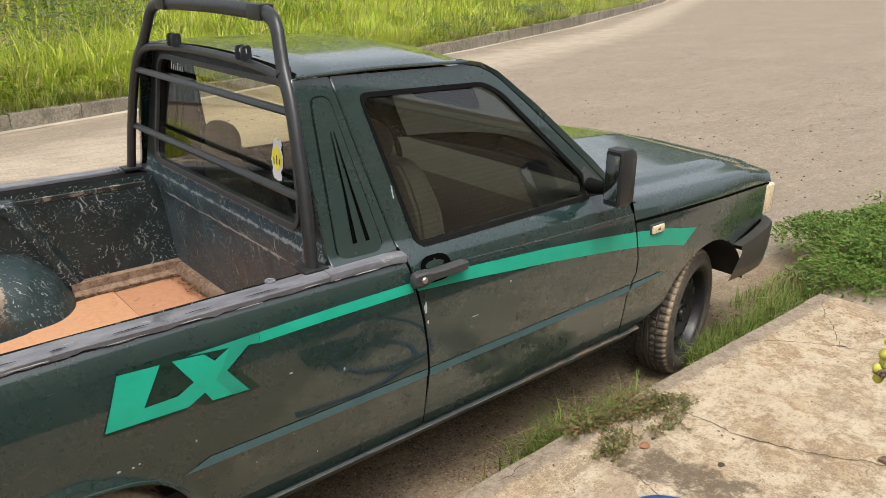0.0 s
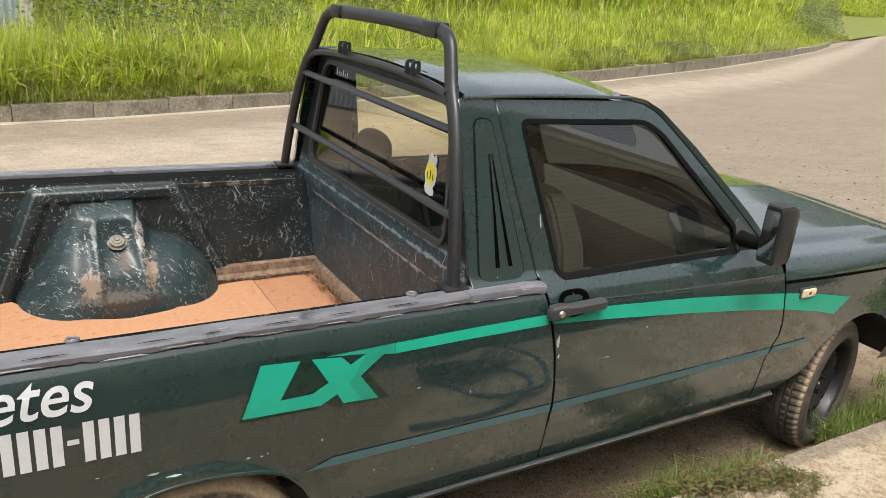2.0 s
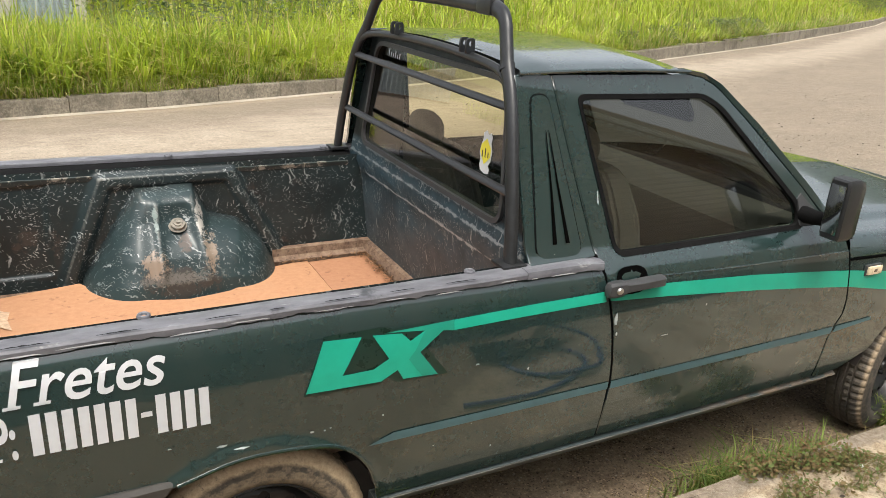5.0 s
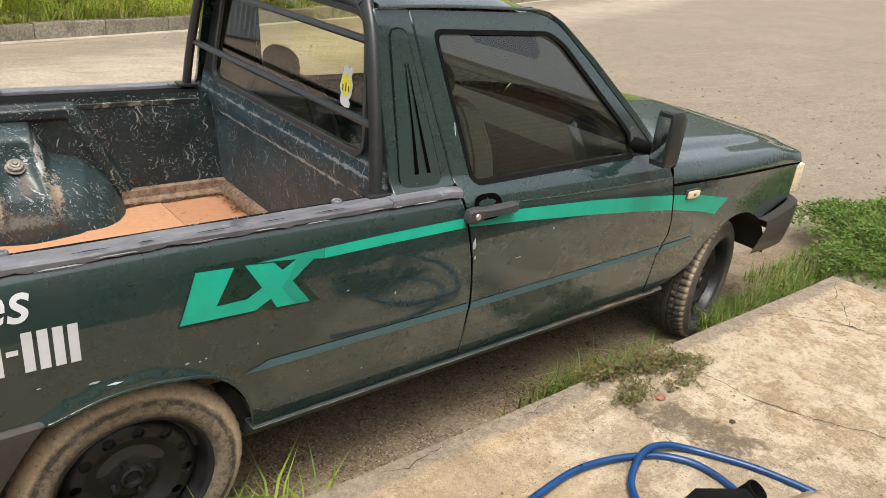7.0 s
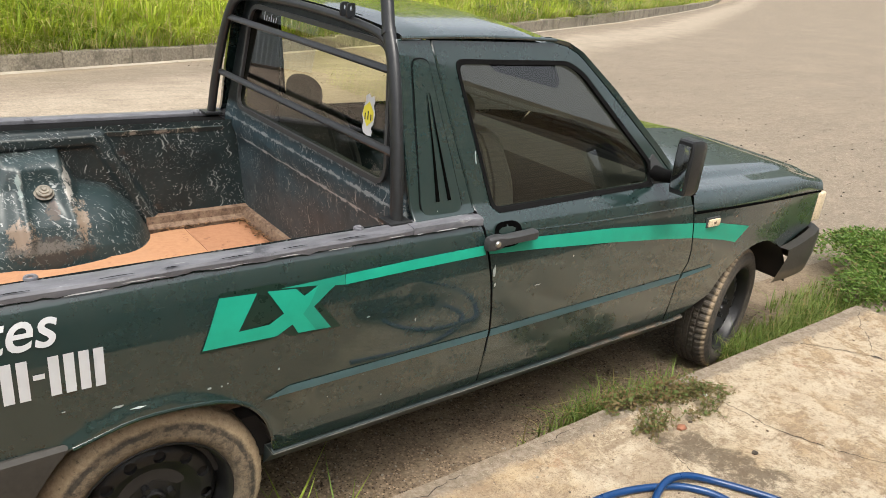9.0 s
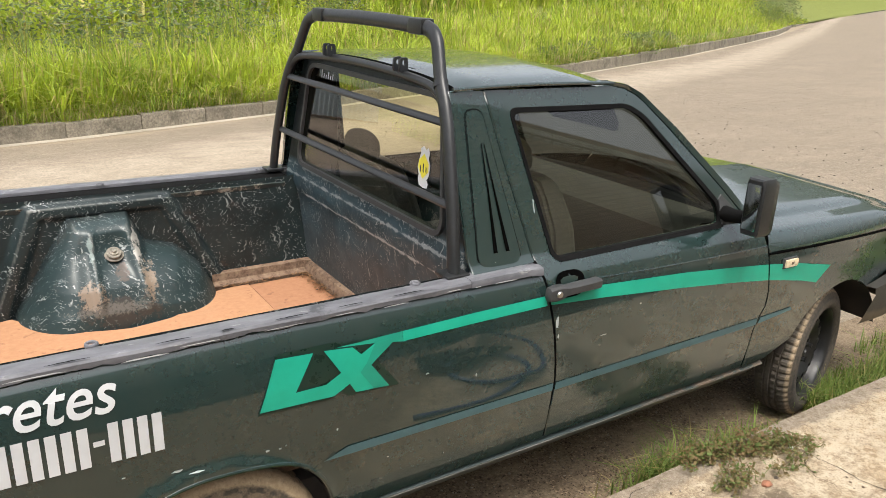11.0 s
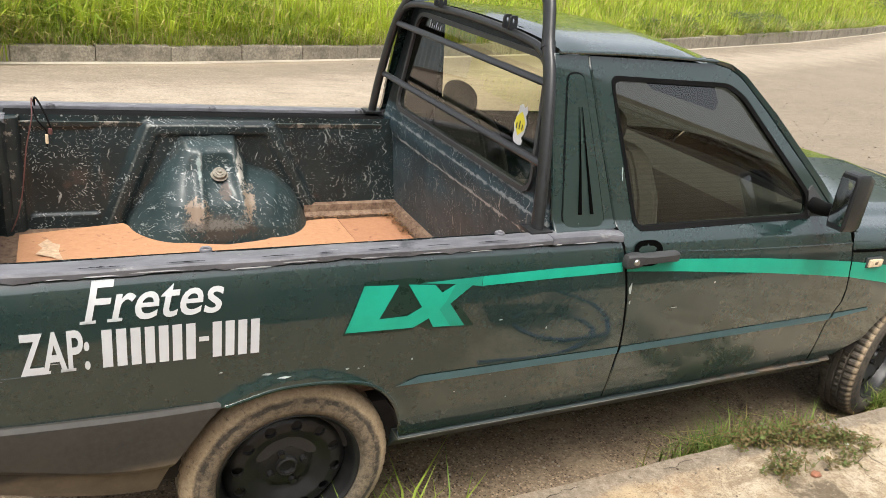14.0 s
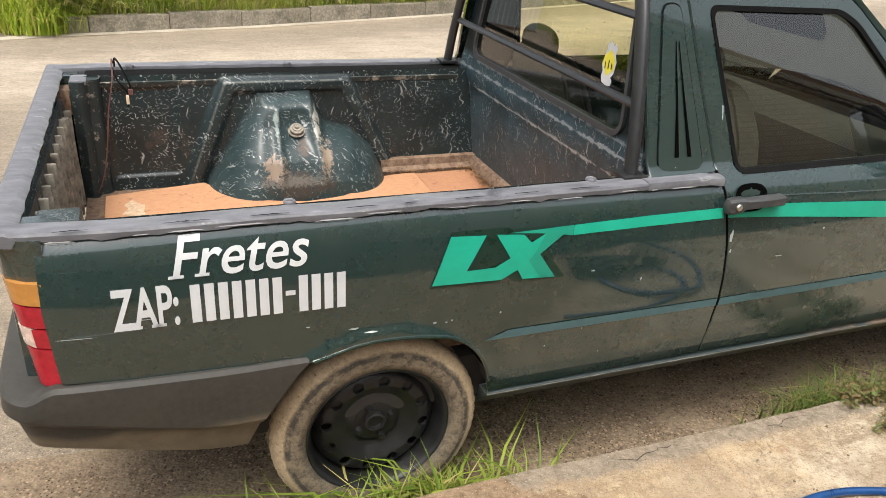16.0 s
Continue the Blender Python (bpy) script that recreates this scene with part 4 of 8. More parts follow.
# unseen bed between the slab and the house, kept dark so the flank mirrors dark
bm = bmesh.new()
bmesh.ops.create_grid(bm, x_segments=60, y_segments=20, size=1)
for v in bm.verts:
    v.co = Vector((-2.5 + 7.5 * v.co.x, -3.65 + 2.30 * v.co.y, 0.205 + 0.03 * noise.noise((v.co.x * 20, v.co.y * 8, 0)) + 0.03))
tagged(part("garden_bed", bm, M["garden"]), "unseen dark planted soil in front of the house", "soil", kind="structure")

TILE_END = bpy.data.meshes.new("tile_end")
bm = box(bmesh.new(), -0.05, 0.05, -0.03, 0.03, -0.008, 0.014, 0.006)
bm.to_mesh(TILE_END)
bm.free()
TILE_END.materials.append(M["mortar"])

# gable end of a brick house behind the camera, mirrored in the windows
def rake(x):
    """Height of the roof's sloping edge."""
    return 4.65 - 0.315 * abs(x - 2.5)


for x0, x1, tone, text in ((-5.3, 7.7, "brickwall", "bare brown brick gable wall behind the pavement"), (7.7, 10.3, "render_wall", "rough grey rendered end of the gable wall")):
    bm = loft(bmesh.new(), [[(x, -5.5, 0), (x, -5.5, rake(x) - 0.06), (x, -5.8, rake(x) - 0.06), (x, -5.8, 0)] for x in ([x0, 2.5, x1] if x0 < 2.5 else [x0, x1])])
    bmesh.ops.recalc_face_normals(bm, faces=bm.faces)
    tagged(part("wall_south", bm, M[tone]), text, "wall", kind="structure")
tagged(part("wall_yard", box(bmesh.new(), -14, -5.3, -5.8, -5.5, 0, 2.4), M["render_wall"]), "grey rendered yard wall beside the house", "wall", kind="structure")
bm = loft(bmesh.new(), [[(x, -5.38, rake(x)), (x, -5.38, rake(x) + 0.07), (x, -12, rake(x) + 0.07), (x, -12, rake(x))] for x in (-5.6, 2.5, 10.6)])
bmesh.ops.recalc_face_normals(bm, faces=bm.faces)
tagged(part("roof_south", bm, M["tile"]), "brown tiled roof sloping both ways over the gable", "roof", kind="structure")
fascia = tagged(part("fascia_south", loft(bmesh.new(), [[(x, -5.40, rake(x) - 0.07), (x, -5.40, rake(x) - 0.005), (x, -5.37, rake(x) - 0.005), (x, -5.37, rake(x) - 0.07)] for x in (-5.6, 2.5, 10.6)]), M["mortar"]), "pale board under the roof's sloping edge", "fascia", kind="structure")
for k in range(54):                                      # tile ends along the sloping edge
    x = 2.6 + 0.15 * k
    linked("tile_end", TILE_END, fascia, "", Matrix.Translation((x, -5.40, rake(x) - 0.125)) @ pose(0, 0, 0, 0, 17.5, 0))

# scrubby hillside, mostly unseen, added far off for bonnet and roof to mirror
bm = bmesh.new()
rows = []
for i in range(36):
    a = radians(14 + 2.2 * i)
    row = []
    high = lerp([(36, 0.35), (58, 0.9), (75, 1.15)], 14 + 2.2 * i)         # raised where the bonnet mirrors it
    out = lerp([(52, 1.0), (60, 4.2)], 14 + 2.2 * i)                       # it stands back beyond the street's end
    for d, z in ((170, -0.5), (190, 12.0 * high), (215, 30.0 * high), (250, 52.0 * high), (300, 72.0 * high)):
        k = z + (2.4 * noise.noise((i * 0.35, d * 0.1, 3)) + 1.0 * noise.noise((i * 1.1, d * 0.3, 7))) * (1 if z > 0 else 0)
        row.append(bm.verts.new((d * out * math.sin(a), d * out * math.cos(a), k * out)))
    rows.append(row)
for a, b in zip(rows, rows[1:]):
    for k in range(4):
        bm.faces.new((a[k], b[k], b[k + 1], a[k + 1]))
bmesh.ops.recalc_face_normals(bm, faces=bm.faces)
tagged(part("backdrop_hill", bm, M["hill"]), "dark green scrubby hillside added for the bonnet to mirror", "hill", kind="structure")

# ---- the pickup truck ----
truck = thing("pickup_truck", (1.15, YC, 0), "old dark green pickup truck with teal stripes and scratched open bed", "pickup truck")

FLANK = [(0.28, 0.060), (0.36, 0.030), (0.45, 0.012), (0.56, 0.004), (0.60, 0.0), (0.75, -0.003), (0.85, 0.002), (0.92, 0.016), (0.96, 0.042),
         (0.985, 0.066), (1.10, 0.102), (1.25, 0.150), (1.40, 0.196), (1.45, 0.212), (1.50, 0.230)]


def glide(pts, t):
    """A smooth curve through points."""
    if t <= pts[0][0] or t >= pts[-1][0]:
        return lerp(pts, t)
    i = max(k for k in range(len(pts) - 1) if pts[k][0] <= t)
    (a, p0), (b, p1) = pts[i], pts[i + 1]
    m = [(pts[min(len(pts) - 1, k + 1)][1] - pts[max(0, k - 1)][1]) / (pts[min(len(pts) - 1, k + 1)][0] - pts[max(0, k - 1)][0]) for k in (i, i + 1)]
    h, u = b - a, (t - a) / (b - a)
    return (2 * u ** 3 - 3 * u * u + 1) * p0 + (u ** 3 - 2 * u * u + u) * h * m[0] + (3 * u * u - 2 * u ** 3) * p1 + (u ** 3 - u * u) * h * m[1]


def flank(x, z):
    """How deep the near flank lies."""
    y = glide(FLANK, z)
    if -0.45 < x < 0.42 and z < 0.72:                    # flared lip round the rear wheel arch
        d = math.hypot(x + 0.02, z - 0.30) - 0.33
        y -= 0.011 * (1 - smooth01(0.010, 0.040, d)) * smooth01(0.40, 0.30, abs(x + 0.02)) * smooth01(0.36, 0.50, z)
    if x > 2.1:
        y += 0.055 * ((x - 2.1) / 0.95) ** 2
    if x < -0.55:
        y += 0.02 * ((-0.55 - x) / 0.25) ** 2
    return y


def proud(by):
    return lambda x, z: flank(x, z) - by


REAR_ARCH = [(-0.345, 0.355), (-0.318, 0.42), (-0.279, 0.490), (-0.235, 0.550), (-0.19, 0.593), (-0.126, 0.617), (-0.05, 0.626), (0.03, 0.627), (0.10, 0.618),
             (0.16, 0.602), (0.20, 0.583), (0.238, 0.552), (0.265, 0.515), (0.285, 0.475), (0.297, 0.43), (0.302, 0.385)]
SEAM_R = [(0.846, 1.445), (0.90, 1.20), (0.952, 0.975), (0.962, 0.93), (0.978, 0.85), (0.998, 0.76), (1.013, 0.67), (1.019, 0.60), (1.018, 0.54), (1.012, 0.395)]
SEAM_F = [(1.985, 0.395), (1.985, 0.45), (1.992, 0.55), (1.999, 0.592), (2.030, 0.645), (2.031, 0.70), (2.010, 0.80), (1.992, 0.875)]
DOOR_TOP = [(1.965, 0.93), (1.80, 1.092), (1.57, 1.300), (1.465, 1.388), (1.43, 1.412), (1.385, 1.432), (1.33, 1.442)]
WINDOW = [(0.930, 1.387), (1.385, 1.380), (1.452, 1.346), (1.772, 1.045), (1.780, 0.978), (1.029, 0.973)]
GAP = 0.0048


def shift(pts, dx):
    return [(x + dx, z) for x, z in pts]


bed_outline = [(-0.738, 0.962), (-0.742, 0.80), (-0.730, 0.622), (-0.45, 0.609)] + REAR_ARCH[4:] + [(1.008, 0.392)] + shift(SEAM_R, -GAP)[3:9][::-1] + [(0.948, 0.962)]
door_outline = shift(SEAM_R, GAP) + shift(SEAM_F, -GAP) + DOOR_TOP
FRONT_ARCH = [(2.125, 0.40)] + [(2.572 + 0.352 * math.cos(radians(a)), 0.292 + 0.350 * math.sin(radians(a))) for a in range(152, 49, -8)]
fender_outline = shift(SEAM_F, GAP)[::-1] + [(2.0, 0.385)] + FRONT_ARCH + [(2.80, 0.568), (3.075, 0.640), (3.098, 0.70), (3.095, 0.797), (2.80, 0.812), (2.5, 0.829), (2.2, 0.842), (2.02, 0.850)]
quarter_outline = [(0.735, 0.965), (0.732, 1.20), (0.735, 1.445)] + shift(SEAM_R, -GAP)[:3]

for far in (False, True):
    side_label = "" if far else "dark green flank with chips and a teal stripe"
    true_normals(part("bed_side", sheet(bed_outline, (), flank, 0.018, 0.02, far), M["paint"], truck, side_label), flank, far)
    door = true_normals(part("door", sheet(door_outline, (rounded(WINDOW, 0.03),), flank, 0.04, 0.022, far), M["paint"], truck, "dark green door with tinted window and teal stripe"), flank, far)
    part("window_seal", sheet(rounded([(0.921, 1.397), (1.389, 1.390), (1.461, 1.353), (1.783, 1.049), (1.791, 0.970), (1.020, 0.965)], 0.03),
                              (rounded([(0.934, 1.383), (1.383, 1.376), (1.449, 1.343), (1.767, 1.043), (1.775, 0.980), (1.031, 0.976)], 0.027),),
                              proud(0.003), 0.08, 0.012, far), M["rubber"], door)
    if not far:                                          # the driver's window is wound down
        pane = part("window_pane", sheet(WINDOW, (), lambda x, z: 0.079 + 0.317 * (z - 1.002), 0.2, 0.0, far), M["film"], door, "dark filmed window pane mirroring a brick wall")
        pane.visible_shadow = False
    true_normals(part("fender", sheet(fender_outline, (), flank, 0.04, 0.02, far), M["paint"], truck, "dark green front wing with rust spots"), flank, far)
    true_normals(part("cab_corner", sheet(quarter_outline, (), flank, 0.04, 0.02, far), M["paint"], truck), flank, far)
    # black tubes behind the door seams stand in for the shade there
    for seam in (SEAM_R[2:], SEAM_F):
        line = [(x, 2 * YC - flank(x, z) - 0.0065 if far else flank(x, z) + 0.0065, z) for x, z in seam]
        part("shut_line", tube(bmesh.new(), curve_points(line, 4), 0.0062, 6), M["hole"], truck)
    # A-pillar between the door and the windscreen
    bm = bmesh.new()
    outer = [(2.05, 0.905), (1.95, 1.005), (1.868, 1.087), (1.633, 1.295), (1.475, 1.412), (1.40, 1.447), (1.33, 1.458)]
    inner = [(1.968, 0.933), (1.88, 1.022), (1.804, 1.095), (1.574, 1.304), (1.440, 1.412), (1.388, 1.436), (1.33, 1.446)]
    rings = []
    for (xo, zo), (xi, zi) in zip(outer, inner):
        yi = flank(xi, zi)
        rings.append([(xi, yi + 0.025, zi - 0.02), (xi, yi, zi), ((xi + xo) / 2, yi - 0.004, (zi + zo) / 2 + 0.004), (xo, yi + 0.022, zo), (xo + 0.004, yi + 0.05, zo - 0.005)])
    loft(bm, rings, True, True)
    if far:
        for v in bm.verts:
            v.co.y = 2 * YC - v.co.y
        bmesh.ops.recalc_face_normals(bm, faces=bm.faces)
    part("windscreen_pillar", bm, M["paint"], truck)
    # rain gutter along the roof
    bm = tube(bmesh.new(), [(x, (0.203 if not far else 2 * YC - 0.203) + (0.0 if k < 8 else 0), 1.452 + 0.006 * math.sin(math.pi * k / 10)) for k, x in
                            enumerate([0.74 + 0.059 * j for j in range(11)])], 0.0055, 8)
    part("roof_gutter", bm, M["paint"], truck)
    # sill
    y0 = 0.028
    bm = bmesh.new()
    loft(bm, [[(x, y0 + dy, z) for dy, z in ((0.06, 0.300), (0.030, 0.335), (0.006, 0.364), (-0.006, 0.370), (-0.006, 0.376), (0.010, 0.386), (0.05, 0.37))] for x in (0.30, 0.6, 1.0, 1.4, 1.8, 2.12)])
    if far:
        for v in bm.verts:
            v.co.y = 2 * YC - v.co.y
        bmesh.ops.recalc_face_normals(bm, faces=bm.faces)
    part("sill", bm, M["sill"], truck, "muddy sill below the door")
    # lip round the rear wheel arch
    lip = curve_points([(x, flank(x, z) + 0.003, z) for x, z in REAR_ARCH[4::2]], 4)
    if far:
        lip = [(p[0], 2 * YC - p[1], p[2]) for p in lip]
    part("arch_lip", tube(bmesh.new(), lip, 0.006, 8), M["paint"], truck)
    # inner wheel wells
    for cx in (-0.02, 2.572):
        bm = bmesh.new()
        ring = arc(cx, 0.30, 0.345, 14, 166, 18)
        loft(bm, [[(x, y, z) for x, z in ring] for y in (0.022, 0.30)], False, False)
        ring2 = [bm.verts.new((x, 0.30, z)) for x, z in ring]
        bm.faces.new(ring2)
        if far:
            for v in bm.verts:
                v.co.y = 2 * YC - v.co.y
        part("wheel_well", bm, M["liner"], truck, "rusty brown wheel well")

# under the body
part("underbody", box(bmesh.new(), -0.42, 2.16, 0.10, 2 * YC - 0.10, 0.31, 0.46, 0.02), M["under"], truck)
part("engine_tray", box(bmesh.new(), 2.18, 3.0, 0.31, 2 * YC - 0.31, 0.36, 0.60, 0.02), M["under"], truck)
part("rear_axle", tube(bmesh.new(), [(0, 0.15, 0.287), (0, 1.4, 0.287)], 0.03, 10), M["under"], truck)

# ---- bed ----
FLOOR_Z = 0.545
WALL_Y = 1.345


def trapezoid(x, z):
    """Raised frame pressed round the wheel box: 1 on the frame, less in the sunk field inside it."""
    lx = lerp([(0.55, -0.400), (0.94, -0.245), (1.0, -0.22)], z)
    rx = lerp([(0.55, 0.445), (0.94, 0.245), (1.0, 0.22)], z)
    outer = smooth01(lx - 0.010, lx + 0.022, x) * (1 - smooth01(rx - 0.022, rx + 0.010, x)) * (1 - smooth01(0.930, 0.948, z))
    inner = smooth01(lx + 0.050, lx + 0.080, x) * (1 - smooth01(rx - 0.080, rx - 0.050, x)) * (1 - smooth01(0.882, 0.905, z))
    return outer - 0.5 * inner


BOX = [(-0.325, 0.50), (-0.318, 0.56), (-0.115, 0.888), (0.078, 0.892), (0.132, 0.775), (0.235, 0.745), (0.32, 0.665), (0.372, 0.56), (0.375, 0.50)]


def inside(poly, x, z):
    """How far a point lies inside a polygon (negative: outside)."""
    best, odd = 9.0, False
    for (x0, z0), (x1, z1) in zip(poly, poly[1:] + poly[:1]):
        dx, dz = x1 - x0, z1 - z0
        t = max(0.0, min(1.0, ((x - x0) * dx + (z - z0) * dz) / (dx * dx + dz * dz)))
        if not (z0 == z1 == 0.50):
            best = min(best, math.hypot(x - x0 - t * dx, z - z0 - t * dz))
        if (z0 > z) != (z1 > z) and x < x0 + (z - z0) / (z1 - z0) * dx:
            odd = not odd
    return best if odd else -best


def wheel_box(x, z):
    """Depth of the pressed wheel box in the bed wall."""
    d = inside(BOX, x, z)
    if d <= 0:
        return 0.0
    full = lerp([(0.5, 0.245), (0.60, 0.232), (0.68, 0.20), (0.74, 0.155), (0.79, 0.12), (0.85, 0.10), (0.90, 0.085)], z)
    wide = lerp([(0.5, 0.17), (0.62, 0.14), (0.72, 0.085), (0.80, 0.05), (0.9, 0.035)], z)
    k = min(1.0, d / wide)
    depth = full * math.sqrt(1 - (1 - k) ** 2)
    # two ribs and the sunk seat of the spring mount between them
    for cx, w in ((-0.062, 0.014), (0.072, 0.016)):
        depth += 0.014 * math.exp(-((x - cx - 0.10 * (0.80 - z)  * (1 if cx > 0 else -0.3)) / w) ** 2) * smooth01(0.56, 0.66, z) * (1 - smooth01(0.84, 0.885, z))
    depth -= 0.013 * math.exp(-((x - 0.012) / 0.046) ** 4) * smooth01(0.70, 0.75, z) * (1 - smooth01(0.80, 0.86, z))
    return depth


bm = bmesh.new()
rows = []
for i in range(190):
    x = -0.70 + 1.50 * i / 189
    row = []
    for k in range(80):
        z = 0.535 + 0.425 * k / 79
        y = WALL_Y + 0.02 * (z - 0.53) / 0.42 - 0.030 * trapezoid(x, z) - wheel_box(x, z)
        if x < -0.40 and 0.585 < z < 0.915 and x > -0.64:
            y += 0.010 * smooth01(-0.645, -0.63, x) * (1 - smooth01(-0.42, -0.40, x)) * smooth01(0.58, 0.595, z) * (1 - smooth01(0.905, 0.92, z))
        row.append(bm.verts.new((x, y + 0.0018 * noise.noise((x * 9, 0, z * 9)), z)))
    rows.append(row)
for a, b in zip(rows, rows[1:]):
    for k in range(79):
        bm.faces.new((a[k], b[k], b[k + 1], a[k + 1]))
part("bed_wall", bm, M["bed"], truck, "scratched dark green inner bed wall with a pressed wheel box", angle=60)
bm = bmesh.new()                                         # near wall, with the other wheel box
rows = [[bm.verts.new((-0.70 + 1.48 * i / 74, 0.117 + wheel_box(-0.70 + 1.48 * i / 74, 0.535 + 0.42 * k / 28), 0.535 + 0.42 * k / 28)) for k in range(29)] for i in range(75)]
for a, b in zip(rows, rows[1:]):
    for k in range(28):
        bm.faces.new((a[k], a[k + 1], b[k + 1], b[k]))
part("bed_wall", bm, M["bedplain"], truck, "scratched dark green inner bed wall", angle=60)
# spring mount with bolt on the wheel box
bm = lathe(bmesh.new(), [(0.0, 0.0), (0.038, 0.0), (0.040, 0.006), (0.030, 0.009), (0.029, 0.014), (0.032, 0.016), (0.030, 0.021), (0.020, 0.023), (0.019, 0.028), (0.010, 0.029), (0.009, 0.036), (0.0, 0.037)], 20)
part("spring_mount", bm, M["rib"], truck, "rusty spring mount with a bolt", at=Matrix.Translation((0.006, 1.222, 0.772)) @ pose(0, 0, 0, 124, 0, 0) @ Matrix.Scale(0.82, 4))
# corner bead where walls meet, and a pillar at the tailgate
bm = loft(bmesh.new(), [[(-0.745, 1.42, z), (-0.745, 1.30, z), (-0.715 + k, 1.285, z), (-0.700 + k, 1.292, z), (-0.690 + k, 1.318, z), (-0.662 + k, 1.326, z), (-0.650 + k, 1.345, z), (-0.655, 1.42, z)]
                         for z, k in [(0.50 + 0.035 * i, 0.006 * noise.noise((i * 0.6, 3, 0))) for i in range(14)]])
bmesh.ops.recalc_face_normals(bm, faces=bm.faces)
part("bed_corner", bm, M["scuffed"], truck, "scuffed steel pillar at the tailgate corner", angle=50)
part("bed_corner", box(bmesh.new(), -0.745, -0.655, 0.10, 0.20, 0.50, 0.955, 0.012), M["bedplain"], truck)
# floor sheet with a rusty ledge at the front and along the wall
part("bed_floor", box(bmesh.new(), -0.74, 0.80, 0.10, 1.37, 0.50, 0.535), M["rust"], truck, "rusty bed floor")
bm = loft(bmesh.new(), [[(x, 1.345, 0.53), (x, 1.288 + 0.004 * noise.noise((x * 9, 0, 0)), 0.537), (x, 1.286, 0.560), (x, 1.312, 0.572), (x, 1.316, 0.600 + 0.004 * noise.noise((x * 25, 0, 4))), (x, 1.345, 0.602)]
                         for x in [0.37 + 0.02 * i for i in range(22)]])
part("bed_ledge", bm, M["rust"], truck, "rusty ledge along the bed floor")
bm = loft(bmesh.new(), [[(0.80, y, 0.53), (0.760, y, 0.537), (0.758, y, 0.570), (0.770, y, 0.592), (0.80, y, 0.600)] for y in [0.11 + 0.06 * i for i in range(21)]])
part("bed_ledge", bm, M["rust"], truck, "rusty ledge along the bed floor")

# cab back: pressed panel, leaning back upwards, then the window frame


def back_x(z):
    return lerp([(0.53, 0.795), (0.60, 0.788), (0.895, 0.756), (0.905, 0.742), (0.93, 0.738), (0.97, 0.740), (1.05, 0.748), (1.42, 0.778), (1.47, 0.785)], z)


def cab_edge(z):
    return lerp([(0.5, 0.105), (0.96, 0.10), (1.0, 0.10), (1.45, 0.225)], z) + 0.01


REAR_WIN = [(0.232, 1.030), (1.318, 1.030), (1.248, 1.418), (0.302, 1.418)]
back_outline = [(cab_edge(0.53), 0.53), (2 * YC - cab_edge(0.53), 0.53), (2 * YC - cab_edge(0.96), 0.96), (2 * YC - cab_edge(1.2), 1.2), (2 * YC - cab_edge(1.45), 1.45),
                (1.05, 1.478), (YC, 1.484), (0.5, 1.478), (cab_edge(1.45), 1.45), (cab_edge(1.2), 1.2), (cab_edge(0.96), 0.96)]
bm = sheet(back_outline, (rounded(REAR_WIN, 0.06, 6),), None, 0.045, (0.03, 0, 0), place=lambda y, z: (back_x(z), y, z))
part("cab_back", bm, M["cabback"], truck, "scratched dark green back wall of the cab")
bm = sheet(rounded([(0.222, 1.020), (1.328, 1.020), (1.256, 1.427), (0.294, 1.427)], 0.07, 6), (rounded([(0.238, 1.035), (1.312, 1.035), (1.243, 1.411), (0.307, 1.411)], 0.055, 6),), None, 0.2,
           (0.012, 0, 0), place=lambda y, z: (back_x(z) - 0.010, y, z))
part("rear_window_seal", bm, M["plastic"], truck)
bm = sheet(rounded(REAR_WIN, 0.06, 6), (), None, 0.3, place=lambda y, z: (back_x(z) + 0.004, y, z))
rear_pane = part("rear_window", bm, M["glass_rear"], truck, "clear rear window with a yellow sticker")
rear_pane.visible_shadow = False

# roof: crowned skin
bm = bmesh.new()
rows = []
for i in range(19):
    k = i / 18
    x = 0.772 + 0.60 * k
    drop = 0.012 * (1 - smooth01(0, 0.12, k)) + 0.026 * smooth01(0.72, 1.0, k)
    w0 = 0.212 + 0.012 * smooth01(0.8, 1, k)
    row = []
    for j in range(25):
        s = j / 24
        y = w0 + (2 * YC - 2 * w0) * s
        edge = min(s, 1 - s)
        row.append(bm.verts.new((x + 0.05 * math.sin(math.pi * s) * k, y, 1.452 + 0.030 * (1 - (2 * s - 1) ** 2) + 0.012 * smooth01(0, 0.06, edge) - drop)))
    rows.append(row)
for a, b in zip(rows, rows[1:]):
    for j in range(24):
        bm.faces.new((a[j], b[j], b[j + 1], a[j + 1]))
bmesh.ops.recalc_face_normals(bm, faces=bm.faces)
roof_paint = M["paint"]
part("roof", bm, roof_paint, truck, "dark green roof mirroring the pale sky", angle=60)
bm = box(bmesh.new(), 0.80, 1.37, 0.25, 2 * YC - 0.25, 1.425, 1.44, 0.004)
part("headliner", bm, M["headliner"], truck)
# windscreen with header and cowl
bm = bmesh.new()
rows = []
for k in range(9):
    s = k / 8
    row = []
    for j in range(17):
        u = j / 16
        y0 = 0.085 + (0.235 - 0.085) * s
        y = y0 + (2 * YC - 2 * y0) * u
        bow = 0.10 * math.sin(math.pi * u)
        row.append(bm.verts.new((2.02 - 0.625 * s + bow * (1 - 0.45 * s), y, 0.925 + 0.515 * s + 0.012 * math.sin(math.pi * u) * s)))
    rows.append(row)
for a, b in zip(rows, rows[1:]):
    for j in range(16):
        bm.faces.new((a[j], b[j], b[j + 1], a[j + 1]))
bmesh.ops.recalc_face_normals(bm, faces=bm.faces)
ws = part("windscreen", bm, M["glass"], truck)
ws.visible_shadow = False
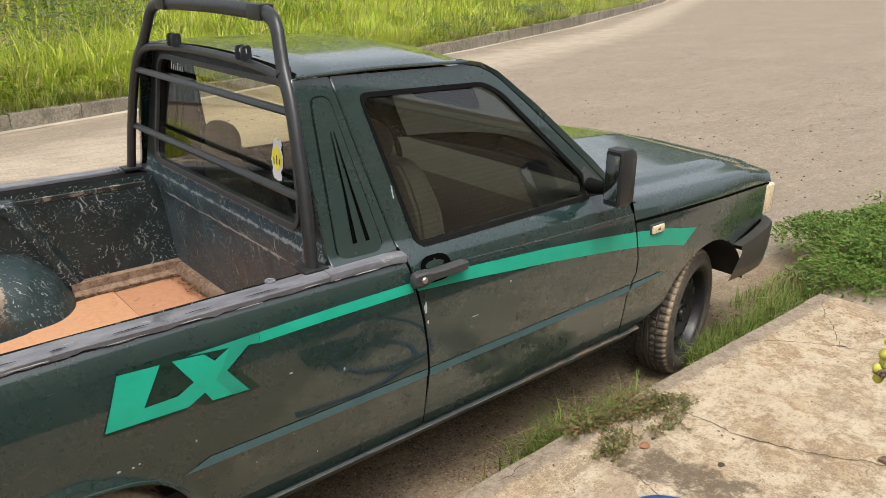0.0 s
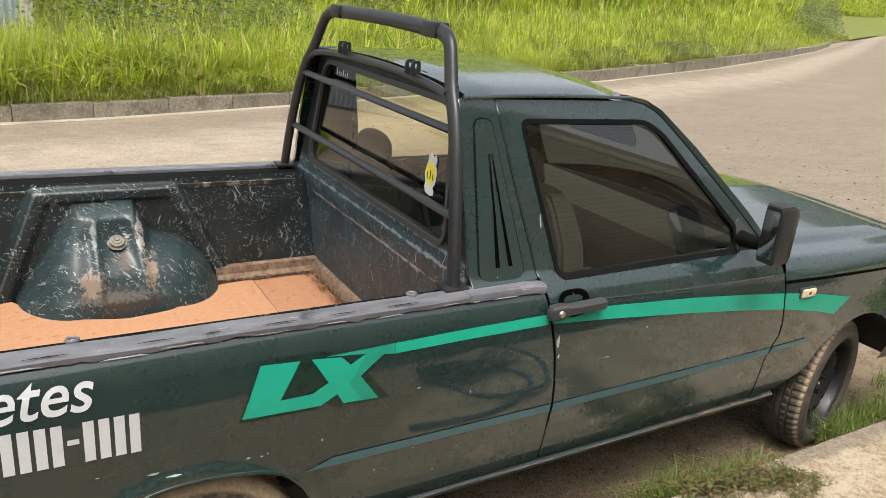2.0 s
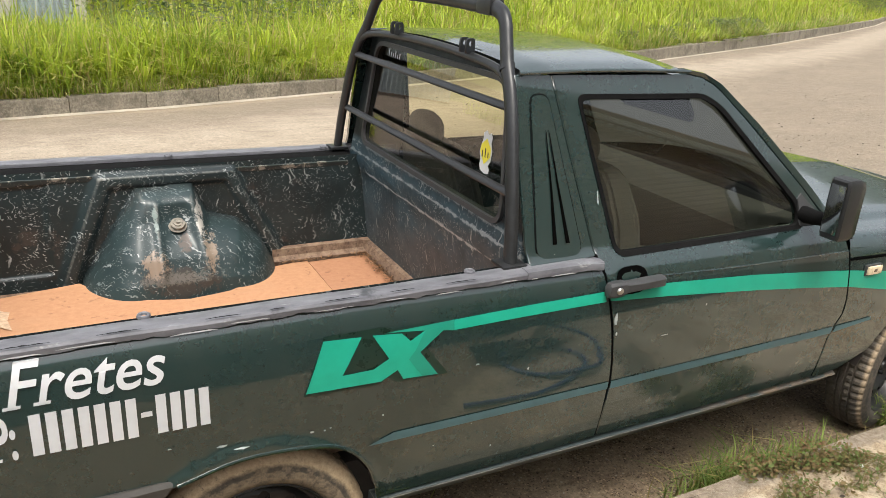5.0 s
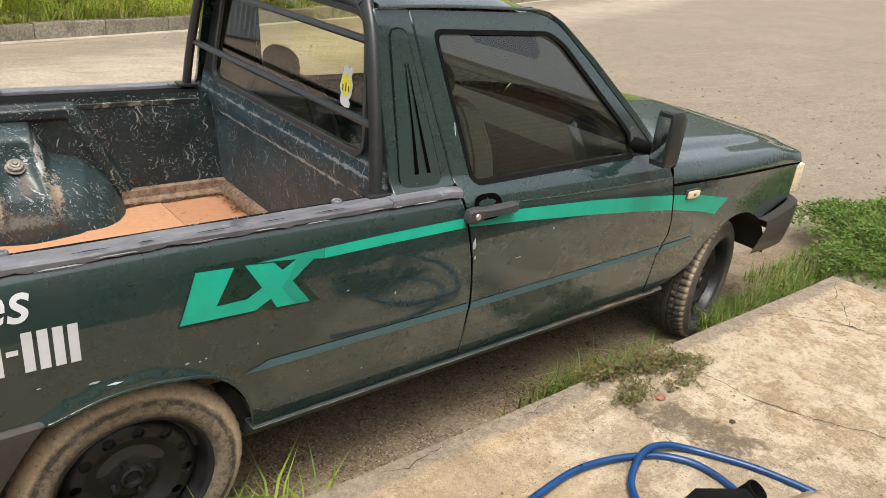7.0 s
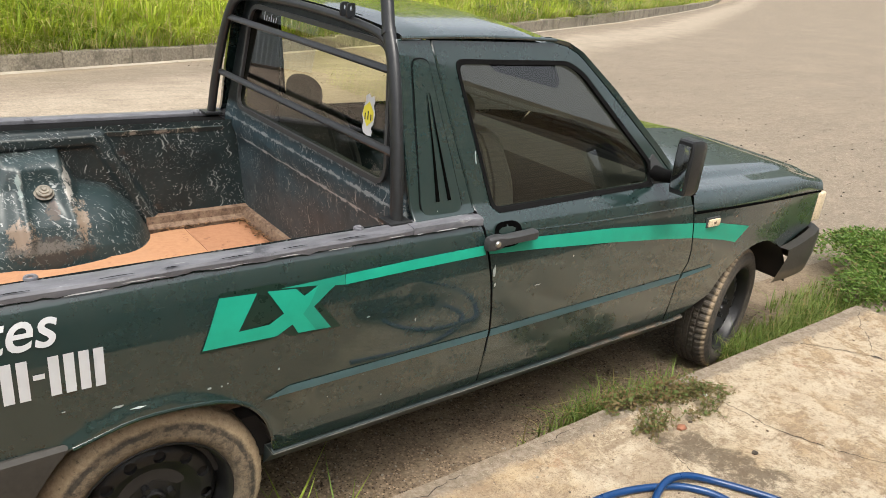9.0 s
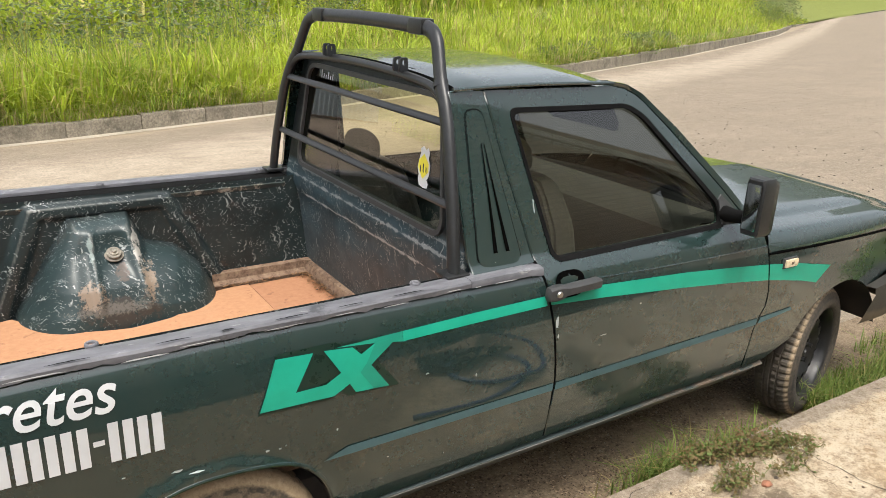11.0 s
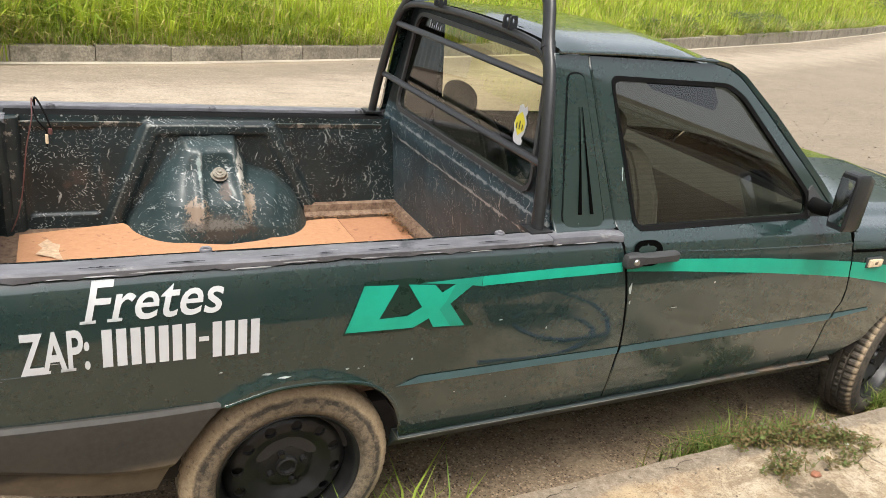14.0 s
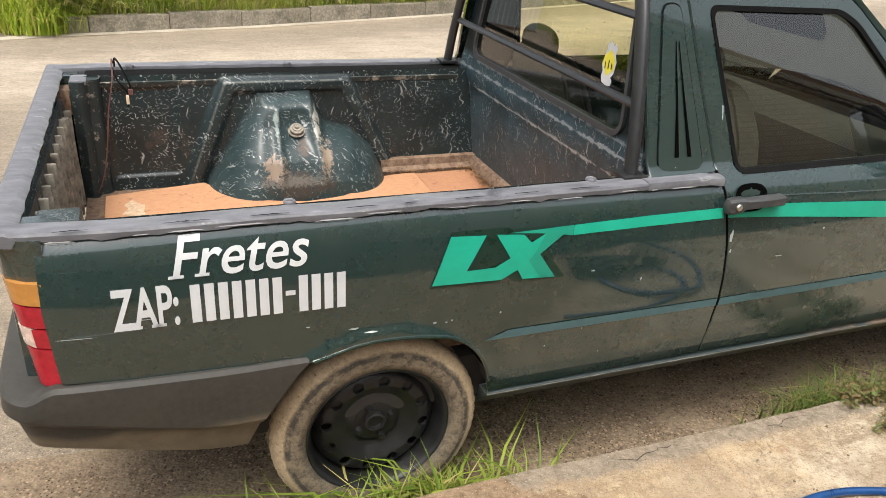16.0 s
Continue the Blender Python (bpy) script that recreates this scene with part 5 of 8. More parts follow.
bm = loft(bmesh.new(), [[(2.03 + 0.09 * math.sin(math.pi * u), 0.10 + (2 * YC - 0.2) * u, z) for u in [j / 16 for j in range(17)]] for z in (0.90, 0.925)] +
          [[(2.10 + 0.07 * math.sin(math.pi * u), 0.10 + (2 * YC - 0.2) * u, 0.905) for u in [j / 16 for j in range(17)]]], False, False)
part("cowl", bm, M["plastic"], truck, "black scuttle below the windscreen")
bm = tube(bmesh.new(), [(2.06, 0.36, 0.935), (2.00, 0.50, 0.985), (1.985, 0.72, 1.0)], 0.007, 6)
part("wiper", bm, M["rubber"], truck)
# bonnet: flat top with a crease down each side

def hood_z(x, s):
    k = (x - 2.03) / 1.08
    e = min(s, 1 - s) * 2
    line = lerp([(2.0, 0.853), (2.5, 0.833), (2.9, 0.815), (3.12, 0.800)], x)
    top = lerp([(0, 0.004), (0.006, 0.03), (0.020, 0.060), (0.034, 0.070), (0.06, 0.076), (0.17, 0.083), (0.21, 0.096), (0.27, 0.103), (1.0, 0.128)], e)
    nose = 1 - 0.40 * smooth01(0.72, 1.05, k) ** 1.5
    return line + top * nose


bm = bmesh.new()
rows = []
for i in range(31):
    k = i / 30
    row = []
    for j in range(121):
        s = j / 120
        e = abs(2 * s - 1)
        x = (1.998 + 0.097 * (1 - e * e)) * (1 - k) + (3.155 + 0.03 * (1 - e ** 3) - 0.02 * e ** 6) * k
        y0 = flank(x, 0.82) + 0.006
        row.append(bm.verts.new((x, y0 + (2 * YC - 2 * y0) * s, hood_z(x, s))))
    rows.append(row)
nose = [bm.verts.new((v.co.x + 0.004, v.co.y, v.co.z - 0.03)) for v in rows[-1]]
rows.append(nose)
for a, b in zip(rows, rows[1:]):
    for j in range(120):
        bm.faces.new((a[j], b[j], b[j + 1], a[j + 1]))
bmesh.ops.recalc_face_normals(bm, faces=bm.faces)
part("bonnet", bm, M["paint"], truck, "dark green bonnet with a side crease", angle=50)
# black tube drawn as the shadow gap under each bonnet edge
for far in (False, True):
    line = [(x, flank(x, 0.82) + 0.001, lerp([(2.0, 0.853), (2.5, 0.833), (2.9, 0.815), (3.12, 0.800)], x) - 0.001) for x in [2.00 + 0.0548 * k for k in range(21)]]
    part("bonnet_gap", tube(bmesh.new(), [(x, 2 * YC - y if far else y, z) for x, y, z in line], 0.0042, 6), M["hole"], truck)
# nose: grille panel, lamps and bumper
part("grille", box(bmesh.new(), 2.98, 3.105, 0.30, 2 * YC - 0.30, 0.64, 0.80, 0.012), M["plastic"], truck)
for far in (False, True):
    ys = (0.075, 0.30) if not far else (2 * YC - 0.30, 2 * YC - 0.075)
    part("headlight", box(bmesh.new(), 3.03, 3.142, *ys, 0.66, 0.792, 0.018, 3), M["clear"], truck, "clear headlight")
    ys = (0.052, 0.125) if not far else (2 * YC - 0.125, 2 * YC - 0.052)
    part("indicator", box(bmesh.new(), 3.07, 3.148, *ys, 0.650, 0.795, 0.012, 3), M["cream"], truck, "cream corner indicator lens")
ring = [(-0.012, 2.795, 0, 1), (-0.015, 2.86, 0, 1), (-0.013, 2.93, 0, 1), (-0.004, 3.03, -0.3, 0.95), (0.024, 3.115, -0.6, 0.8), (0.075, 3.165, -0.85, 0.5), (0.18, 3.195, -1, 0.1), (0.42, 3.215, -1, 0), (YC, 3.222, -1, 0)]
ring = ring + [(2 * YC - y, xo, ix, -iy) for y, xo, ix, iy in ring[-2::-1]]
bm = loft(bmesh.new(), [[(xo + 0.045 * ix, y + 0.045 * iy, 0.618 - 0.19 * max(0, 3.03 - xo)), (xo, y, 0.620 - 0.19 * max(0, 3.03 - xo)), (xo - 0.004 * ix, y - 0.004 * iy, 0.590 - 0.19 * max(0, 3.03 - xo)),
                          (xo - 0.02 * (xo < 2.8), y, 0.50), (xo + 0.012 * ix - 0.045 * (xo < 2.8), y + 0.012 * iy, 0.425), (xo + 0.02 * ix - 0.045 * (xo < 2.8), y + 0.02 * iy, 0.412)] for y, xo, ix, iy in ring], False, False)
part("front_bumper", bm, M["bumper"], truck, "faded grey front bumper")

# ---- rails, tailgate and rear end ----
def rail(far):
    rows = []
    for i in range(150):
        x = -0.80 + 1.755 * i / 149
        y = 0.026 + 0.02 * max(0, (-0.55 - x) / 0.25) ** 2
        rag = 0.006 * noise.noise((x * 14, 2, far)) + 0.004 * noise.noise((x * 45, 5, far))
        z = 0.966 + 0.0025 * noise.noise((x * 5, 0, far))
        pr = [(y + 0.002, z - 0.017 + rag), (y - 0.004, z - 0.015 + rag), (y - 0.005, z - 0.003), (y - 0.001, z + 0.003), (y + 0.012, z + 0.005), (y + 0.046, z + 0.005),
              (y + 0.056, z + 0.001), (y + 0.058, z - 0.010), (y + 0.052, z - 0.03)]
        rows.append([(x, p if not far else 2 * YC - p, q) for p, q in pr])
    return loft(bmesh.new(), rows)


for far in (False, True):
    part("bed_rail", rail(far), M["rail"], truck, "grey bed rail with chipped paint", angle=30)
    cap = []
    for k in range(15):                                  # raised cap over the rail's front end
        x = 0.705 + 0.0177 * k
        drop = 0.006 * smooth01(0.90, 0.955, x)
        cap.append([(x, 2 * YC - p if far else p, q - drop) for p, q in ((0.0185, 0.952), (0.018, 0.962), (0.021, 0.971), (0.030, 0.9738), (0.074, 0.9738), (0.085, 0.969), (0.087, 0.955))])
    part("rail_cap", loft(bmesh.new(), cap), M["rail"], truck, "smooth grey cap over the rail's front end", angle=30)
# screw plates and rings on the rails
for x, y in ((0.563, 0.078), (-0.22, 0.088), (0.02, 1.462), (0.63, 1.465), (-0.55, 1.462)):
    bm = lathe(bmesh.new(), [(0.008, 0.001), (0.011, 0.003), (0.014, 0.001), (0.015, -0.004), (0.007, -0.004), (0.008, 0.001)], 16)
    part("tie_ring", bm, M["rail"], truck, "worn metal tie ring", at=Matrix.Translation((x, y, 0.974)) @ pose(0, 0, 0, 90, 0, 0))
# far rail's pressed edge below the top, scuffed along its lip
bm = loft(bmesh.new(), [[(x, 1.380, 0.917 + q), (x, 1.362 + q, 0.919 + q), (x, 1.358 + q, 0.936 + q), (x, 1.374, 0.941)] for x, q in [(-0.66 + 0.02 * i, 0.002 * noise.noise((i * 0.7, 1, 2))) for i in range(69)]])
bmesh.ops.recalc_face_normals(bm, faces=bm.faces)
part("rail_lip", bm, M["rail_lip"], truck, "scuffed lip under the far rail")
part("rail_strip", box(bmesh.new(), -0.70, 0.72, 1.372, 1.464, 0.925, 0.957, 0.004), M["rubber"], truck, "black strip inside the far rail")

tailgate = part("tailgate", box(bmesh.new(), -0.815, -0.775, 0.12, 2 * YC - 0.12, 0.47, 0.93, 0.012), M["paint"], truck, "dark green tailgate, closed")
bm = loft(bmesh.new(), [[(-0.822 + 0.002 * noise.noise((y * 20, 1, 0)), y, 0.945), (-0.830, y, 0.960), (-0.820, y, 0.969), (-0.785, y, 0.968), (-0.768 + 0.006 * noise.noise((y * 18, 0, 0)), y, 0.958), (-0.776, y, 0.94)]
                         for y in [0.035 + 0.0247 * i for i in range(61)]])
part("tailgate_rail", bm, M["rail"], tailgate, "chipped grey top rail of the tailgate", angle=30)
# inner skin, dented and open at its far top corner, with upright ribs
bm = sheet([(0.14, 0.55), (1.30, 0.55), (1.33, 0.62), (1.30, 0.84), (1.20, 0.925), (0.95, 0.92), (0.14, 0.925)], (), None, 0.06, (-0.012, 0, 0),
           place=lambda y, z: (-0.757 - 0.02 * (z - 0.55) + 0.004 * noise.noise((y * 7, z * 7, 0)), y, z))
part("tailgate_skin", bm, M["bedplain"], tailgate, "scratched inner skin of the tailgate")
for i in range(13):
    y = 0.20 + 0.082 * i
    h = 0.905 - (0.02 if i > 10 else 0)
    half = 0.010 + 0.003 * noise.noise((i * 2.7, 1, 0))
    bm = box(bmesh.new(), -0.762, -0.736, y - half, y + half, 0.555, h, 0.006, 2)
    bmesh.ops.subdivide_edges(bm, edges=[e for e in bm.edges if abs(e.verts[0].co.z - e.verts[1].co.z) > 0.2], cuts=7)
    for v in bm.verts:
        k = v.co.z - 0.55
        v.co.x -= 0.02 * k - 0.004 * noise.noise((y * 9, v.co.z * 11, 3))
        v.co.y = y + (v.co.y - y) * (1 - 1.1 * k) + 0.06 * k + 0.006 * noise.noise((y * 5, v.co.z * 9, 6))
    part("rib", bm, M["rib"], tailgate, "rubbed tan rib")
part("latch", box(bmesh.new(), -0.79, -0.745, 1.30, 1.38, 0.84, 0.93, 0.008), M["rust"], tailgate, "rusty latch")
part("latch_plate", box(bmesh.new(), -0.742, -0.69, 1.30, 1.395, 0.945, 0.958, 0.003), M["rail"], truck)

# rear bumper wrapping round the corners
prof = [(0.085, 0.604), (0.02, 0.609), (-0.004, 0.607), (-0.012, 0.597), (-0.016, 0.56), (-0.014, 0.455), (-0.004, 0.440), (0.004, 0.436), (0.012, 0.40), (0.022, 0.360), (0.06, 0.352)]
path = [(-0.20, 0.0, 0), (-0.45, -0.004, 0), (-0.66, 0.0, 0), (-0.765, 0.014, 0), (-0.828, 0.045, 0), (-0.858, 0.115, 0), (-0.868, 0.3, 0), (-0.872, YC, 0)]
path = path + [(x, 2 * YC - y, 0) for x, y, _ in path[-2::-1]]
pts = curve_points(path, 4)
rings = []
for i, p in enumerate(pts):
    d = (pts[min(i + 1, len(pts) - 1)] - pts[max(i - 1, 0)]).normalized()
    n = Vector((d.y, -d.x, 0))
    if n.dot(Vector((p.x - 0.2, p.y - YC, 0))) < 0:
        n = -n
    near_end = min(1, min(i, len(pts) - 1 - i) / 8)
    ring = []
    for o, z in prof:
        q = p - n * o
        zz = z + (0.010 * smooth01(-0.3, -0.7, p.x) - 0.035 * smooth01(-0.74, -0.81, p.x) if z > 0.5 else 0.075 * smooth01(-0.36, -0.80, p.x))
        if p.x > -0.36 and z < 0.59:
            q.x = min(q.x, lerp([(0.34, -0.352), (0.42, -0.322), (0.49, -0.283), (0.55, -0.239), (0.60, -0.19)], z) - 0.004)
        ring.append((q.x, q.y, zz))
    inner = p + n * -0.05
    rings.append(ring)
bm = loft(bmesh.new(), rings, False, False)
part("rear_bumper", bm, M["bumper"], truck, "faded grey plastic rear bumper with dried mud below", angle=25)
for far in (False, True):
    # tail lamp in four lenses, wrapping the corner
    lens = [("amber", 0.812, 0.866, 0, 1), ("red", 0.758, 0.810, 0, 1), ("red", 0.708, 0.756, 0, 0.42), ("clear", 0.708, 0.756, 0.43, 1), ("red", 0.606, 0.706, 0, 1)]
    lamp = None
    for m, z0, z1, a0, a1 in lens:
        rings = []
        for z in (z0 + 0.001, (z0 + z1) / 2, z1 - 0.001):
            low = (0.866 - z) / 0.24
            ring = []
            for q in range(9):
                a = a0 + (a1 - a0) * q / 8
                x = lerp([(0, -0.735), (0.45, -0.782), (0.7, -0.808), (1, -0.818)], a) + 0.010 * low * (1 - a) + 0.030 * low * a
                y = lerp([(0, 0.022), (0.45, 0.040), (0.7, 0.065), (1, 0.15)], a)
                ring.append((x, y - 0.008, z))
            ring += [(-0.70, ring[-1][1] + 0.01, z), (-0.70, ring[0][1] + 0.03, z)]
            rings.append(ring)
        bm = loft(bmesh.new(), rings)
        if far:
            for v in bm.verts:
                v.co.y = 2 * YC - v.co.y
            bmesh.ops.recalc_face_normals(bm, faces=bm.faces)
        if lamp is None:
            lamp = part("tail_light", bm, M[m], truck, "tail light with amber, red and milky lenses")
        else:
            part("lens", bm, M[m], lamp, {"red": "red lens", "clear": "milky reversing lens"}[m])
    # corner post of the body above the lamp
    bm = loft(bmesh.new(), [[(-0.735, 0.026 + 0.03 * 0, z), (-0.775, 0.034, z), (-0.815, 0.06, z), (-0.835, 0.12, z), (-0.835, 0.16, z), (-0.735, 0.16, z)] for z in (0.45, 0.7, 0.862, 0.955)])
    for v in bm.verts:
        v.co.x += 0.012 + (0.045 * (0.866 - v.co.z) / 0.24 if v.co.z < 0.86 else 0)
        if v.co.z < 0.86:
            v.co.y += 0.014
        if far:
            v.co.y = 2 * YC - v.co.y
    bmesh.ops.recalc_face_normals(bm, faces=bm.faces)
    part("corner_post", bm, M["paint"], truck)

# ---- wheels ----
TYRE_R = 0.292


def tyre_mesh(deep):
    p = [(0.196, 0.030), (0.201, 0.014), (0.212, 0.004), (0.230, -0.001), (0.252, 0.003), (0.268, 0.012), (0.277, 0.020), (0.284, 0.030), (0.287, 0.040), (0.287, 0.053),
         (0.280, 0.055), (0.280, 0.061), (0.288, 0.063), (0.288, 0.079), (0.281, 0.081), (0.281, 0.088), (0.288, 0.090), (0.288, 0.104), (0.281, 0.106), (0.281, 0.112),
         (0.287, 0.114), (0.287, 0.128), (0.284, 0.140), (0.272, 0.152), (0.250, 0.163), (0.23, 0.167), (0.21, 0.158), (0.196, 0.140)]
    p = [(q * (1.014 if q > 0.26 else 1.0), y) for q, y in p]
    sip = {6, 7, 8, 9, 12, 13, 21, 22}

    def cut(i, j):
        return -deep if (i % 3 == 0 and j in sip) else 0.0

    return lathe(bmesh.new(), p, 168, cut)


def rim_mesh():
    return lathe(bmesh.new(), [(r * 1.10, y) for r, y in ((0.178, 0.030), (0.186, 0.022), (0.186, 0.016), (0.180, 0.012), (0.175, 0.016), (0.171, 0.026), (0.166, 0.045), (0.162, 0.072), (0.156, 0.09), (0.150, 0.14), (0.17, 0.15))], 64)


def disc_mesh():
    def dish(x, z):
        r = math.hypot(x, z)
        return lerp([(0.0, 0.062), (0.060, 0.062), (0.068, 0.070), (0.080, 0.072), (0.100, 0.060), (0.125, 0.047), (0.150, 0.048), (0.164, 0.060), (0.176, 0.078)], r)

    holes = [arc(0.139 * math.cos(2 * math.pi * k / 12), 0.139 * math.sin(2 * math.pi * k / 12), 0.0165, 0, 330, 11) for k in range(12)]
    return sheet(arc(0, 0, 0.174, 0, 355, 71), holes, dish, 0.012, 0.012)


wheel = None
for cx, cy, turn in ((0.0, 0.036, 0), (2.577, 0.036, 0), (0.0, 2 * YC - 0.036, 180), (2.577, 2 * YC - 0.036, 180)):
    at = pose(cx, cy + (0.02 if cx and not turn else 0), TYRE_R - 0.001, 0, 23 if cx else 8, turn + (13 if cx else 0))
    if wheel is None:
        meshes = {}
        for nm, bmk, mk in (("tyre", tyre_mesh(0.003), "tyre"), ("front", tyre_mesh(0.008), "tyre_front"), ("rim", rim_mesh(), "rim"), ("wheel_disc", disc_mesh(), "rim")):
            me = bpy.data.meshes.new(nm)
            bmk.to_mesh(me)
            bmk.free()
            me.materials.append(M[mk])
            me.polygons.foreach_set("use_smooth", [True] * len(me.polygons))
            me.set_sharp_from_angle(angle=radians(32))
            meshes[nm] = me
        bmk = lathe(bmesh.new(), [(0.0, 0.066), (0.018, 0.066), (0.022, 0.052), (0.026, 0.050), (0.031, 0.053), (0.034, 0.063), (0.06, 0.063)], 24)
        hub = bpy.data.meshes.new("hub")
        bmk.to_mesh(hub)
        bmk.free()
        hub.materials.append(M["rim"])
        bmk = bmesh.new()
        bmesh.ops.create_cone(bmk, cap_ends=True, segments=6, radius1=0.011, radius2=0.0095, depth=0.022, matrix=pose(0, 0.054, 0, 90, 0, 0))
        nut = bpy.data.meshes.new("wheel_nut")
        bmk.to_mesh(nut)
        bmk.free()
        nut.materials.append(M["rim"])
        wheel = True
    ty = linked("wheel", meshes["front" if cx else "tyre"], truck, "tyre caked with tan dried mud on a black steel rim", at)
    linked("rim", meshes["rim"], ty, "black steel rim", at)
    linked("wheel_disc", meshes["wheel_disc"], ty, "black steel disc with round holes", at)
    linked("hub", hub, ty, "", at)
    for k in range(4):
        a = 2 * math.pi * k / 4 + 0.5
        linked("wheel_nut", nut, ty, "", at @ Matrix.Translation((0.049 * math.cos(a), 0, 0.049 * math.sin(a))))
    bmk = lathe(bmesh.new(), [(0.0, 0.090), (0.145, 0.090), (0.145, 0.125)], 32)
    part("brake_drum", bmk, M["under"], ty, "", at=at)

# ---- stripes and lettering on the flank ----
def decal(name, poly, material, parent, label="", by=0.0025, holes=()):
    return part(name, sheet(poly, holes, proud(by), 0.06), material, parent, label)


def band(top, bottom):
    return top + bottom[::-1]


decal("stripe", band([(0.30, 0.878), (0.40, 0.880), (0.485, 0.882)], [(0.40, 0.868), (0.45, 0.860), (0.485, 0.855)]), M["teal_dim"], truck, "dulled teal vinyl stripe")
decal("stripe", band([(0.486, 0.882), (0.70, 0.886), (0.957, 0.887)], [(0.486, 0.855), (0.70, 0.857), (0.963, 0.857)]), M["teal"], truck, "teal vinyl stripe")
decal("stripe", band([(0.972, 0.887), (1.18, 0.882), (1.53, 0.860), (1.80, 0.835), (1.998, 0.814)], [(0.977, 0.857), (1.19, 0.841), (1.55, 0.807), (1.80, 0.779), (2.011, 0.752)]), M["teal"], truck, "teal vinyl stripe")
decal("stripe", band([(2.006, 0.813), (2.20, 0.786), (2.42, 0.742)], [(2.018, 0.751), (2.23, 0.711), (2.335, 0.683)]), M["teal"], truck, "teal vinyl stripe with a pointed end")
decal("lower_stripe", band([(0.33, 0.596), (0.60, 0.595), (1.012, 0.594)], [(0.262, 0.570), (0.60, 0.569), (1.013, 0.568)]), M["teal_faded"], truck, "faded blue-green lower stripe")
decal("lower_stripe", band([(1.022, 0.594), (1.5, 0.598), (1.996, 0.602)], [(1.022, 0.567), (1.5, 0.571), (1.993, 0.575)]), M["teal_faded"], truck, "faded blue-green lower stripe")
decal("lower_stripe", band([(2.012, 0.602), (2.20, 0.607)], [(2.004, 0.577), (2.20, 0.595)]), M["teal_faded"], truck, "faded blue-green lower stripe")
# slanted teal emblem shapes with a dark ghost round them
decal("emblem_ghost", [(0.098, 0.752), (0.150, 0.893), (0.300, 0.893), (0.322, 0.883), (0.470, 0.882), (0.410, 0.822), (0.475, 0.738), (0.335, 0.742), (0.300, 0.765), (0.280, 0.745)], M["shadow"], truck, "", 0.0015)
decal("emblem", [(0.103, 0.760), (0.148, 0.884), (0.241, 0.879), (0.192, 0.790), (0.270, 0.791), (0.310, 0.812), (0.268, 0.878), (0.343, 0.871), (0.366, 0.848), (0.405, 0.868), (0.470, 0.872),
                 (0.392, 0.814), (0.443, 0.744), (0.349, 0.749), (0.333, 0.777), (0.290, 0.754)], M["teal"], truck, "slanted teal emblem", 0.004)
decal("emblem_patch", [(0.380, 0.822), (0.405, 0.868), (0.470, 0.872), (0.392, 0.814), (0.443, 0.744), (0.400, 0.7465), (0.362, 0.800)], M["teal_dim"], truck, "dulled corner of the emblem", 0.0048)


def letters(text, x0, z0, x1, z1, shear, bold, feet=()):
    """Words in the built-in font, fitted to a box on the flank; feet: the letters, counted, whose stems stand on slab serifs."""
    cu = bpy.data.curves.new("lettering", "FONT")
    cu.body, cu.shear, cu.offset, cu.resolution_u = text, shear, bold, 4
    tmp = new("lettering", cu)
    me = bpy.data.meshes.new_from_object(tmp.evaluated_get(bpy.context.evaluated_depsgraph_get()))
    bpy.data.objects.remove(tmp)
    bm = bmesh.new()
    bm.from_mesh(me)
    left, glyphs = set(bm.verts), []
    while left:
        todo, glyph = [left.pop()], []
        while todo:
            v = todo.pop()
            glyph.append(v)
            for e in v.link_edges:
                o = e.other_vert(v)
                if o in left:
                    left.discard(o)
                    todo.append(o)
        glyphs.append(glyph)
    glyphs.sort(key=lambda g: min(v.co.x for v in g))
    for g in [glyphs[k] for k in feet]:
        low, wide = min(v.co.y for v in g), max(v.co.x for v in g) - min(v.co.x for v in g)
        foot = sorted(v.co.x for v in g if v.co.y < low + 0.02)
        stems = [[foot[0]]]
        for x in foot[1:]:
            if x - stems[-1][-1] > 0.3 * wide:
                stems.append([])
            stems[-1].append(x)
        for stem in stems:
            bm.faces.new([bm.verts.new((x, y, 0.0)) for x, y in ((stem[0] - 0.075, low), (stem[-1] + 0.075, low), (stem[-1] + 0.085, low + 0.055), (stem[0] - 0.065, low + 0.055))])
    for k in range(1, 14):                               # cut fine, so that the words follow the curved flank
        lo, hi = min(v.co.y for v in bm.verts), max(v.co.y for v in bm.verts)
        bmesh.ops.bisect_plane(bm, geom=bm.verts[:] + bm.edges[:] + bm.faces[:], plane_co=(0, lo + (hi - lo) * k / 14, 0), plane_no=(0, 1, 0), dist=1e-6)
    bm.to_mesh(me)
    bm.free()
    xs = [v.co.x for v in me.vertices]
    zs = [v.co.y for v in me.vertices]
    for v in me.vertices:
        x = x0 + (v.co.x - min(xs)) / (max(xs) - min(xs)) * (x1 - x0)
        z = z0 + (v.co.y - min(zs)) / (max(zs) - min(zs)) * (z1 - z0)
        v.co = (x, flank(x, z) - 0.003, z)
    me.materials.clear()
    me.materials.append(M["white"])
    return linked("lettering", me, truck, "white vinyl lettering")


letters("Fretes", -0.494, 0.852, -0.192, 0.943, 0.25, 0.010, (0, 1))
letters("ZAP:", -0.612, 0.743, -0.478, 0.843, 0.0, 0.022, (1, 2))
